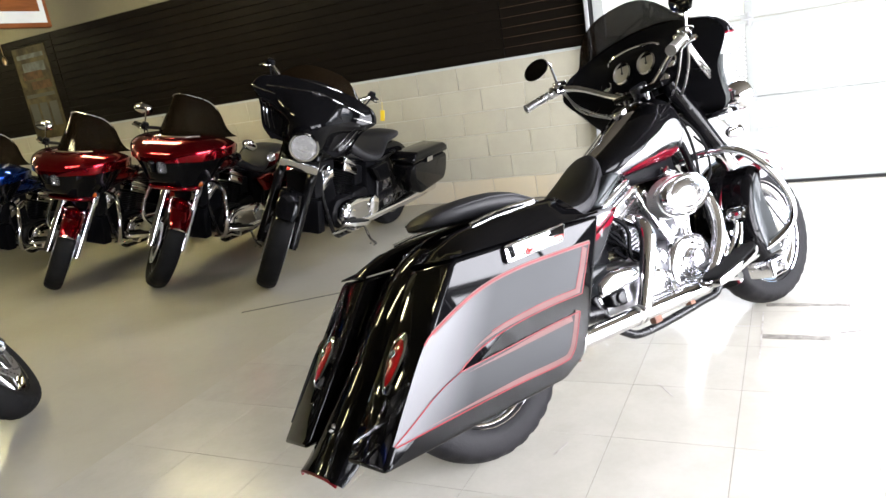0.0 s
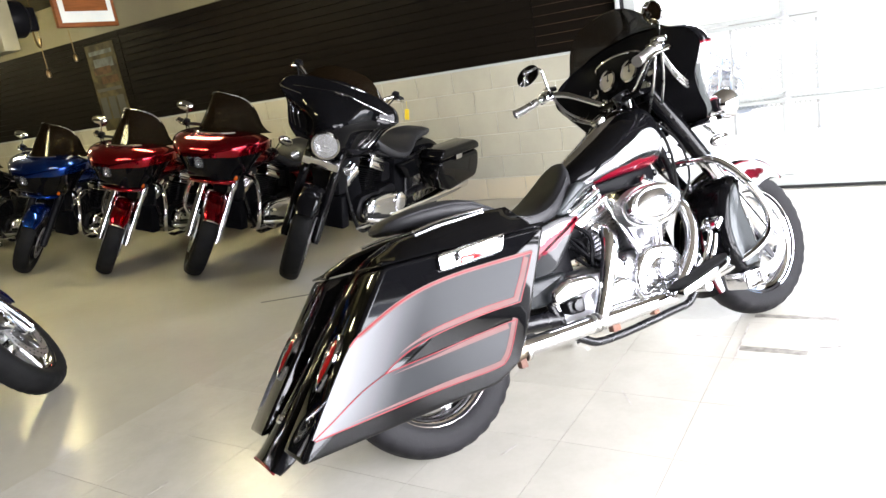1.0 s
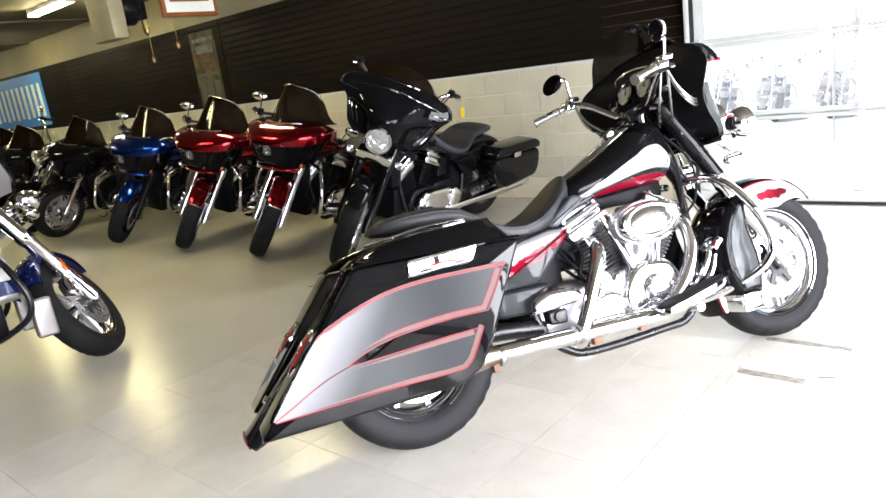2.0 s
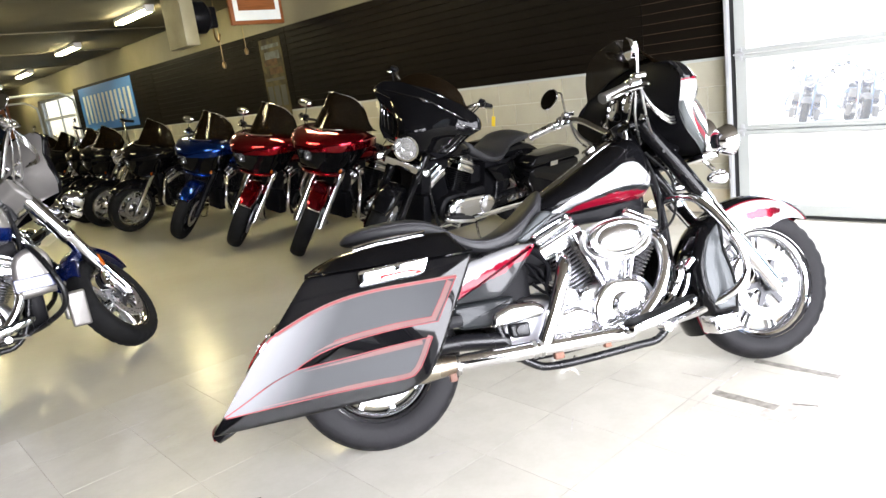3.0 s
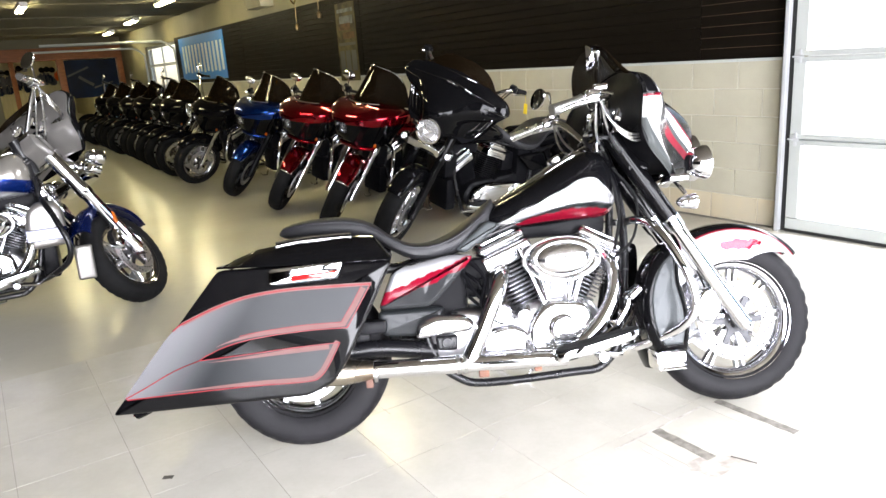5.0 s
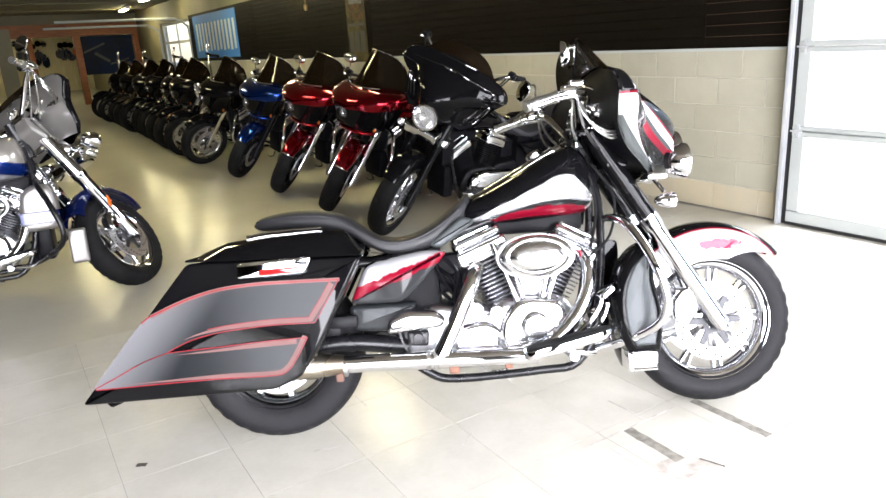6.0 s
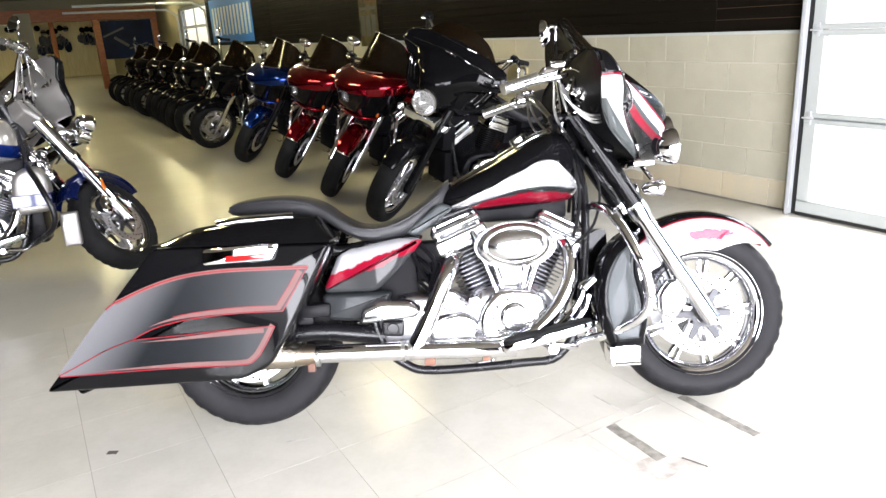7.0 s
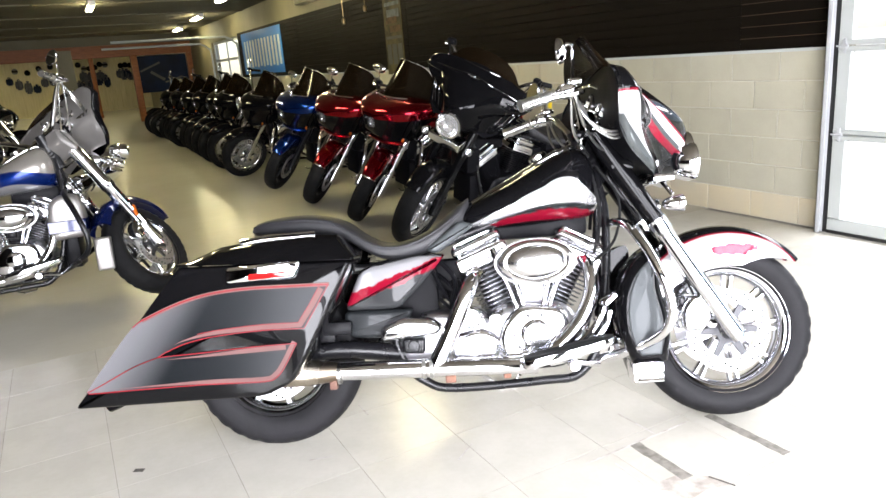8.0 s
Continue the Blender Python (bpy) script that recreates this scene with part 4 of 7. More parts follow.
def batwing(bike, m, paint, inner=PLASTIC, screen=True, screen_h=0.10, dash=True, cy=0.0, yaw=0.0, lift=0.0, back_by=0.0, cheek=0.045, size=1.0):
    """Fork-mounted fairing: outer shell, inner dash with gauges, screen."""
    nu = 44
    own = Matrix.Translation((1.25 - back_by, cy, lift)) @ Matrix.Rotation(radians(yaw), 4, "Z") @ Matrix.Translation((0, 0, 1.2)) @ Matrix.Scale(size, 4) @ Matrix.Translation((-1.25, 0, -1.2))
    m = m @ own if m is not None else own
    edge, mid, face = smooth_path(BAT_EDGE, 4), smooth_path(BAT_MID, 4), smooth_path(BAT_DASH, 4)
    section = smooth_path([(a, b, 0) for a, b in BAT_SECTION], 4)
    nv = len(edge) - 1

    def front(u, j):
        e, c = edge[j], mid[j]
        f = (1 - abs(u)) * (len(section) - 1)
        i = min(int(f), len(section) - 2)
        p = section[i].lerp(section[i + 1], f - i)
        a = abs(u)
        # the cheek under the wing's crease lies deeper
        crease = 12 + 6 * ease(0.3, 1.0, a)
        sunk = cheek * ease(0.0, 2.2, crease - j) * ease(0.24, 0.42, a) * (1 - ease(0.86, 0.98, a))
        return Vector((e.x + (c.x - e.x) * p.x - sunk, e.y * math.copysign(p.y, u) * (1 - 0.6 * sunk), c.z + (e.z - c.z) * p.y ** 2))

    rings = []
    for i in range(nu + 1):
        u = -1 + 2 * i / nu
        outer = [front(u, j) for j in range(nv + 1)]
        rings.append(outer + [p + Vector((-0.010, -0.008 * u, -0.002)) for p in outer[::-1]])
    fr = part("fairing", loft(rings), paint, bike, "batwing fairing shell", m=m)

    # raised beads, added to carry highlights: air slot under the screen, cheek lines, lower lip
    for row, u0, u1 in ((24, -0.58, 0.58), (27, -0.35, 0.35), (19, -0.92, -0.46), (19, 0.46, 0.92)):
        bead = [front(u0 + (u1 - u0) * i / 14, max(1, min(nv - 1, row - int(round(3 * (2 * i / 14 - 1) ** 2 if row == 24 else 0))))) for i in range(15)]
        part("bead", tube(bead[::2], 0.005, 8, 3), BEAD if paint is BLACK else paint, fr, "raised bead that carries a highlight line", m=m)

    # ribs stand for the wavy highlights on the cheeks
    if paint is BLACK:
        for u in (-0.70, -0.61, -0.52, 0.52, 0.61, 0.70):
            rib = [front(u + math.copysign(0.05 * math.sin(k * 0.5), u), 5 + 2 * k) + Vector((0.002, 0, 0)) for k in range(6)]
            part("cheek_rib", tube(rib, 0.0045, 7, 3), BEAD, fr, "added rib that carries a cheek highlight", m=m)

    def back(u, j, deep=0.0):
        e, c = edge[j], face[j]
        a = abs(u)
        k = (1 - a ** 2.6)
        return Vector((e.x - 0.012 + (c.x - e.x + 0.012) * k + deep, e.y * 0.975 * u, c.z + (e.z - c.z) * a * a))

    rings = []
    for i in range(nu + 1):
        u = -1 + 2 * i / nu
        rings.append([back(u, j) for j in range(nv + 1)] + [back(u, j, 0.008) for j in range(nv, -1, -1)])
    part("inner_fairing", loft(rings), inner, fr, "inner fairing with dashboard", m=m)
    if dash:
        for y, z, r in ((0.062, 1.135, 0.041), (-0.062, 1.135, 0.041), (0.165, 1.105, 0.026), (-0.165, 1.105, 0.026), (0.12, 1.045, 0.024), (-0.12, 1.045, 0.024)):
            turn = Matrix.Translation((1.236 + abs(y) * 0.10, y, z)) @ Vector((-1, 0, 0.35)).to_track_quat("X", "Z").to_matrix().to_4x4()
            bm = lathe([(r * 1.12, -0.03), (r * 1.15, 0.012), (r * 1.0, 0.016), (r * 0.93, 0.006)], 28, (0, 0, 0), "x")
            mm = m @ turn
            g = part("gauge", bm, CHROME, fr, "chrome-rimmed gauge", m=mm)
            bm = lathe([(r * 0.94, 0.006), (0, 0.007)], 28, (0, 0, 0), "x")
            part("gauge_face", bm, GAUGE, g, "pale gauge dial", m=mm)
            bm = block(0.007, -r * 0.06, -r * 0.1, 0.010, r * 0.06, r * 0.75, 0.001, 1)
            lathe([(r * 0.14, 0.0075), (r * 0.1, 0.011), (0, 0.011)], 12, (0, 0, 0), "x", bm=bm)
            part("needle", bm, BOLT, g, m=mm)
        bm = tube([(1.262, -0.14, 1.18), (1.235, -0.10, 1.205), (1.222, 0, 1.215), (1.235, 0.10, 1.205), (1.262, 0.14, 1.18)], 0.005, 8, 5)
        part("dash_trim", bm, CHROME, fr, "bright arched trim above the gauges", m=m)
        bm = block(1.225, -0.09, 1.0, 1.27, 0.09, 1.055, 0.006)
        part("radio", bm, PLASTIC, fr, "radio panel", m=m)
        for s in (-1, 1):
            turn = Matrix.Translation((1.272, s * 0.275, 1.085)) @ Vector((-1, 0, 0.2)).to_track_quat("X", "Z").to_matrix().to_4x4()
            bm = lathe([(0.058, -0.01), (0.060, 0.012), (0.052, 0.014), (0.047, 0.004), (0.02, 0.0), (0, 0.002)], 28, (0, 0, 0), "x")
            part("speaker", bm, PLASTIC, fr, "round speaker grille", m=m @ turn)
    if screen:
        rings = []
        for i in range(33):
            u = -1 + 2 * i / 32
            a = abs(u)
            base = Vector((1.305 - 0.055 * a * a, 0.30 * u, 1.276 - 0.05 * a * a))
            h = screen_h * (1 - a ** 3.4) + 0.008
            ring = [base + Vector((-0.75 * h * v, -0.03 * u * v, h * v)) for v in (0, 0.2, 0.4, 0.6, 0.8, 1.0)]
            rings.append(ring + [p + Vector((-0.005, 0, -0.003)) for p in ring[::-1]])
        part("windscreen", loft(rings), SMOKE, fr, "low smoked windscreen", m=m)
    return fr


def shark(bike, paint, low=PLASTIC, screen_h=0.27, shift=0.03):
    """Frame-mounted wide nose fairing with twin lamps and a tall smoked screen."""
    secs = [(1.615, 0.925, 0.08, 0.025, 0.85, 0.04), (1.60, 0.94, 0.14, 0.04, 0.79, 0.075), (1.56, 0.958, 0.215, 0.06, 0.745, 0.115), (1.50, 0.972, 0.295, 0.075, 0.715, 0.15), (1.42, 0.985, 0.362, 0.088, 0.70, 0.18), (1.32, 0.995, 0.40, 0.09, 0.71, 0.19), (1.20, 1.0, 0.385, 0.075, 0.76, 0.19), (1.10, 0.99, 0.335, 0.04, 0.86, 0.17)]
    fine = smooth_path([(s[0], s[1], s[2]) for s in secs], 3)
    rest = smooth_path([(s[3], s[4], s[5]) for s in secs], 3)
    rings, under = [], []
    for p, q in zip(fine, rest):
        x, zs, a = p.x + shift, p.y, p.z
        up, zb, bw = q.x, q.y, q.z
        top = [(x, a * math.copysign(abs(math.cos(t)) ** 0.8, math.cos(t)), zs + up * math.sin(t) ** 0.9) for t in [math.pi * i / 20 for i in range(21)]]
        lip = 0.055 * min(1.0, a / 0.3)
        rings.append([(x, a * 0.985, zs - lip)] + top + [(x, -a * 0.985, zs - lip)])
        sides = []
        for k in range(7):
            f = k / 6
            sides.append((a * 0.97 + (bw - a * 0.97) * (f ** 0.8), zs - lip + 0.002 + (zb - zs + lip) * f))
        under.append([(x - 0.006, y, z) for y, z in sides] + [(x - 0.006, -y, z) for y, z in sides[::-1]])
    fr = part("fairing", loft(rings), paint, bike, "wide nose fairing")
    # on coloured bikes a black low stands for shade on the same paint
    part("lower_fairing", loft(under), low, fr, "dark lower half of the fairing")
    bm = tube([(1.40 + shift, -0.185, 0.70), (1.47 + shift, -0.165, 0.705), (1.52 + shift, -0.12, 0.712), (1.535 + shift, 0, 0.716), (1.52 + shift, 0.12, 0.712), (1.47 + shift, 0.165, 0.705), (1.40 + shift, 0.185, 0.70)], 0.017, 10, 4)
    part("chin_trim", bm, paint, fr, "painted lower lip")
    for s in (-1, 1):
        turn = Matrix.Translation((1.576 + shift, s * 0.108, 0.878)) @ Vector((1, s * 0.62, -0.10)).to_track_quat("X", "Z").to_matrix().to_4x4()
        pod = rounded([(-0.108, -0.040), (0.085, -0.046), (0.115, 0.012), (0.096, 0.044), (-0.108, 0.046)], 0.022, 3)
        bm = loft([[(d, y * s * k, z * k) for y, z in pod] for d, k in ((-0.06, 1.0), (0.004, 1.0), (0.008, 0.95), (-0.004, 0.90), (-0.03, 0.80))])
        h = part("headlight", bm, BLACK, fr, "dark slanted headlight housing", m=turn)
        part("lens", loft([[(d, y * s * k, z * k) for y, z in pod] for d, k in ((0.001, 0.93), (0.006, 0.90), (0.009, 0.6))]), SLENS, h, m=turn)
        for q, rr in ((-0.052, 0.034), (0.038, 0.034)):
            part("reflector", lathe([(rr, -0.002), (rr * 0.9, -0.004), (rr * 0.7, -0.018), (rr * 0.3, -0.026), (rr * 0.3, -0.012), (0, -0.009)], 20, (0, s * q, 0), "x"), CHROME, h, m=turn)
        turn = Matrix.Translation((1.40 + shift, s * 0.20, 0.735)) @ Vector((1, s * 0.3, 0)).to_track_quat("X", "Z").to_matrix().to_4x4()
        bm = lathe([(0, -0.06), (0.02, -0.05), (0.026, 0.0), (0.022, 0.006)], 20, (0, 0, 0), "x")
        ind = part("indicator", bm, PLASTIC, fr, "turn signal", m=turn)
        part("lens", lathe([(0.023, 0.003), (0.015, 0.01), (0, 0.013)], 18, (0, 0, 0), "x"), AMBER, ind, m=turn)
    rings, rim = [], []
    for i in range(33):
        u = -1 + 2 * i / 32
        a = abs(u)
        base = Vector((1.45 + shift - 0.36 * a**2, 0.335 * u, 1.066 - 0.02 * a))
        h = screen_h * (1 - 0.30 * a**2 - 0.68 * a**6) + 0.004
        ring = [base + Vector((-0.62 * h * v, -0.10 * u * v, h * v + 0.02 * v * v)) for v in (0, 0.2, 0.4, 0.6, 0.8, 1.0)]
        rim.append(ring[-1])
        rings.append(ring + [p + Vector((-0.006, 0, -0.001)) for p in ring[::-1]])
    ws = part("windscreen", loft(rings), SMOKE, fr, "tall smoked windscreen")
    # lamp highlight along the screen edge, modelled as a bright tube
    part("rim", tube(rim[1:-1:3], 0.003, 6, 2), STEEL, ws, "steel edge tube that stands for the screen's highlight")
    bm = tube([(x + shift, y, z) for x, y, z in ((1.36, -0.20, 1.072), (1.44, -0.11, 1.073), (1.468, 0, 1.073), (1.44, 0.11, 1.073), (1.36, 0.20, 1.072))], 0.008, 8, 5)
    part("screen_trim", bm, CHROME, fr, "bright screen trim")
    return fr


def tank(bike, paint, console=CHROME, n=44):
    # along the tank: place, top, underside, half width
    shape = ((0.735, 0.782, 0.742, 0.045), (0.755, 0.798, 0.733, 0.085), (0.80, 0.828, 0.727, 0.116), (0.87, 0.862, 0.725, 0.142), (0.95, 0.903, 0.724, 0.160), (1.03, 0.946, 0.729, 0.170), (1.10, 0.980, 0.734, 0.172), (1.16, 0.998, 0.738, 0.163), (1.205, 0.982, 0.745, 0.140), (1.235, 0.925, 0.768, 0.10), (1.245, 0.875, 0.80, 0.05))
    secs = [(x, top - (top - low) / 1.97, w, (top - low) / 1.97) for x, top, low, w in shape]
    fine = smooth_path([(a, b, c) for a, b, c, d in secs], 4)
    hs = smooth_path([(a, d, 0) for a, b, c, d in secs], 4)
    t = part("fuel_tank", loft([oval(p.x, p.y, p.z, q.y, 2.3, n, flat=0.97) for p, q in zip(fine, hs)]), paint, bike, "teardrop fuel tank")
    rings = []
    for x, z, w in ((0.765, 0.800, 0.030), (0.80, 0.822, 0.040), (0.87, 0.857, 0.048), (0.95, 0.899, 0.054), (1.03, 0.943, 0.058), (1.10, 0.978, 0.058), (1.16, 0.997, 0.052), (1.19, 0.990, 0.038)):
        rings.append([(x, y, z + d) for y, d in ((-w, -0.03), (-w, 0.0), (-w * 0.75, 0.011), (0, 0.016), (w * 0.75, 0.011), (w, 0.0), (w, -0.03))])
    part("tank_console", loft(rings), console, t, "bright tank console strip")
    bm = lathe([(0.033, 0), (0.034, 0.012), (0.028, 0.02), (0, 0.022)], 26, (0, 0, 0), "z")
    part("fuel_cap", bm, CHROME, t, "round fuel cap", m=Matrix.Translation((1.05, 0, 0.968)) @ Matrix.Rotation(radians(-25), 4, "Y"))
    return t


def seat(bike, material=VINYL, pillion=True):
    if pillion:
        rows = [(0.0, 0.786, 0.772, 0.05), (0.03, 0.808, 0.760, 0.10), (0.12, 0.824, 0.752, 0.135), (0.24, 0.823, 0.742, 0.150), (0.33, 0.796, 0.728, 0.155), (0.40, 0.742, 0.685, 0.168), (0.47, 0.708, 0.648, 0.178), (0.55, 0.708, 0.640, 0.175), (0.63, 0.738, 0.655, 0.155), (0.70, 0.785, 0.69, 0.125), (0.76, 0.832, 0.73, 0.095), (0.785, 0.848, 0.76, 0.06)]
    else:
        rows = [(0.15, 0.74, 0.72, 0.05), (0.20, 0.775, 0.71, 0.12), (0.28, 0.77, 0.69, 0.15), (0.36, 0.74, 0.67, 0.165), (0.45, 0.70, 0.645, 0.172), (0.55, 0.70, 0.64, 0.17), (0.63, 0.72, 0.655, 0.15), (0.70, 0.76, 0.68, 0.12), (0.77, 0.79, 0.71, 0.08)]
    a = smooth_path([(x, t, b) for x, t, b, w in rows], 3)
    w = smooth_path([(x, ww, 0) for x, t, b, ww in rows], 3)
    s = part("seat", loft([oval(p.x, (p.y + p.z) / 2, q.y, (p.y - p.z) / 2, 3.0, 28) for p, q in zip(a, w)]), material, bike, "stitched black vinyl seat")
    bm = bmesh.new()
    for sd in (-1, 1):
        tube([(p.x, sd * q.y * 0.985, (p.y + p.z) / 2 + (p.y - p.z) * 0.22) for p, q in list(zip(a, w))[2:-2:3]], 0.0032, 6, 2, bm=bm)
    part("piping", bm, material, s)
    return s


def floorboards(bike, y=0.275, mats=(RUBBER, CHROME)):
    plan = spline2([(0.915, 0.0), (0.93, 0.042), (0.99, 0.056), (1.10, 0.056), (1.185, 0.044), (1.225, 0.012), (1.225, -0.012), (1.19, -0.042), (1.10, -0.05), (0.99, -0.05), (0.93, -0.038)], 3)
    for s in (-1, 1):
        def deck(k, dz):
            return [(1.07 + (x - 1.07) * k, s * (y + w * k), 0.283 + 0.196 * (1.07 + (x - 1.07) * k - 0.915) + dz) for x, w in plan]

        fb = part("floorboard", loft([deck(0.95, -0.020), deck(1.0, -0.015), deck(1.01, 0.0), deck(0.99, 0.007), deck(0.93, 0.006)]), mats[1], bike, "chrome-edged rider footboard")
        part("tread", loft([deck(0.94, 0.005), deck(0.93, 0.013), deck(0.90, 0.015)]), mats[0], fb, "black rubber footboard pad")
        bm = tube([(1.19, s * 0.15, 0.24), (1.10, s * 0.2, 0.26), (1.06, s * y, 0.285)], 0.012, 9, 3)
        lathe([(0, s * (y + 0.012)), (0.016, s * (y + 0.012)), (0.018, s * y), (0.018, s * (y - 0.05))], 18, (1.09, 0, 0.262), bm=bm)
        part("bracket", bm, mats[1], fb)


def engine_guard(bike, material=CHROME, y=0.37):
    path = [(1.285, 0.03, 0.715), (1.28, 0.16, 0.72), (1.30, 0.28, 0.695), (1.35, y - 0.02, 0.585), (1.388, y, 0.45), (1.365, y - 0.03, 0.36), (1.27, 0.24, 0.29), (1.19, 0.13, 0.252)]
    bm = tube(path, 0.0155, 12, 6)
    tube([(x, -yy, z) for x, yy, z in path], 0.0155, 12, 6, bm=bm)
    part("engine_guard", bm, material, bike, "tubular engine guard")


def hard_bags(bike, paint, y0=0.20, y1=0.40):
    """Plain hard saddlebags with lids."""
    out = rounded([(-0.28, 0.36), (0.20, 0.33), (0.34, 0.48), (0.36, 0.60), (-0.32, 0.60), (-0.33, 0.45)], 0.05, 4)
    lid = rounded([(-0.325, 0.604), (0.362, 0.604), (0.355, 0.655), (0.30, 0.69), (-0.25, 0.69), (-0.32, 0.66)], 0.03, 3)
    for s in (-1, 1):
        b = part("saddlebag", slab(out, s * y0, s * y1, 0.03, 4), paint, bike, "hard saddlebag")
        part("lid", slab(lid, s * y0, s * (y1 + 0.004), 0.025, 4), paint, b, "saddlebag lid")
        bm = block(0.02, s * y1 + min(0, s * 0.014), 0.585, 0.12, s * y1 + max(0, s * 0.014), 0.625, 0.005)
        part("latch", bm, CHROME, b, "chrome latch")


def tail_fender(rows, paint, bike, label, thick=0.006):
    """A mudguard along a path of (x, z, half width, side depth)."""
    p = smooth_path([(x, 0, z) for x, z, h, d in rows], 5)
    hd = smooth_path([(h, d, 0) for x, z, h, d in rows], 5)
    rings = []
    for i, c in enumerate(p):
        t = (p[min(i + 1, len(p) - 1)] - p[max(0, i - 1)]).normalized()
        nrm = Vector((t.z, 0, -t.x))
        if nrm.z < 0 and abs(t.x) > 0.3:
            nrm = -nrm
        if nrm.x > 0 and t.x < 0 and nrm.z < 0:
            nrm = -nrm
        h, d = hd[i].x, hd[i].y
        outer = [(h, -d), (h * 0.99, -d * 0.6), (h * 0.95, -d * 0.25), (h * 0.82, -d * 0.06), (h * 0.5, 0.004), (0.0, 0.008)]
        prof = outer + [(-y, q) for y, q in outer[-2::-1]]
        inner = [(y * 0.93, q - thick) for y, q in prof[::-1]]
        rings.append([c + Vector((0, y, 0)) + nrm * q for y, q in prof + inner])
    return part("rear_fender", loft(rings), paint, bike, label)


def exhaust_right(bike, pipe=CHROME, tip=HOT, y=-0.215):
    bm = tube([(0.30, y, 0.283), (0.60, y, 0.274), (0.975, y, 0.262)], [0.031, 0.031, 0.030], 18, 3)
    ex = part("exhaust_pipe", bm, pipe, bike, "chrome exhaust heat shield")
    bm = tube([(0.12, y, 0.287), (0.20, y, 0.285), (0.27, y, 0.284), (0.31, y, 0.283)], [0.046, 0.046, 0.036, 0.030], 18, 1)
    part("muffler", bm, tip, ex, "heat-tinted steel muffler joint")
    bm = tube([(1.165, -0.13, 0.60), (1.178, -0.175, 0.56), (1.170, -0.20, 0.48), (1.125, -0.212, 0.395), (1.055, -0.216, 0.322), (0.985, y, 0.282), (0.93, y, 0.268)], [0.022, 0.024, 0.026, 0.027, 0.028, 0.029, 0.030], 20, 6)
    part("header", bm, pipe, ex, "curved chrome header pipe")
    bm = tube([(0.795, -0.13, 0.575), (0.775, -0.19, 0.555), (0.747, -0.222, 0.50), (0.685, -0.222, 0.375), (0.636, -0.218, 0.285)], [0.024, 0.027, 0.029, 0.029, 0.028], 16, 6)
    part("header", bm, pipe, ex, "straight chrome header pipe")
    for x in (0.31, 0.595, 0.62, 0.955):
        part("clamp", tube([(x - 0.006, y, 0.2745), (x + 0.006, y, 0.2745)], 0.0345, 18, 1), STEEL, ex)
    for x0, x1, z0, z1 in ((0.275, 0.30, 0.225, 0.255), (0.665, 0.70, 0.222, 0.245), (0.86, 0.885, 0.225, 0.245)):
        part("bracket", block(x0, y - 0.014, z0, x1, y + 0.014, z1, 0.004), RUST, ex, "rusty hanger bracket")


def lowers(root, shell, panel):
    for s in (-1, 1):
        outl = spline2([(1.285, 0.250), (1.252, 0.33), (1.243, 0.42), (1.256, 0.50), (1.292, 0.575), (1.345, 0.622), (1.385, 0.625), (1.392, 0.575), (1.388, 0.50), (1.405, 0.42), (1.41, 0.34), (1.395, 0.252)], 3)
        lf = part("lower_fairing", slab(outl, s * 0.17, s * 0.285, 0.035, 5, both=False), shell, root, "lower leg fairing")
        part("graphic_panel", slab(inset(outl, 0.030), s * 0.283, s * 0.289, 0.006, 3, both=False), panel, lf, "painted outer panel")
        bm = block(1.275, s * 0.235 - 0.05, 0.192, 1.378, s * 0.235 + 0.05, 0.262, 0.014)
        part("cap", bm, POLISH, lf, "polished lower vent box")
        ya = s * 0.287
        ring = [(1.284, ya, 0.200), (1.284, ya, 0.254), (1.369, ya, 0.254), (1.369, ya, 0.200), (1.284, ya, 0.200)]
        part("rim", tube(ring, 0.0065, 8, 1), CHROME, lf, "chrome rim of the vent box")


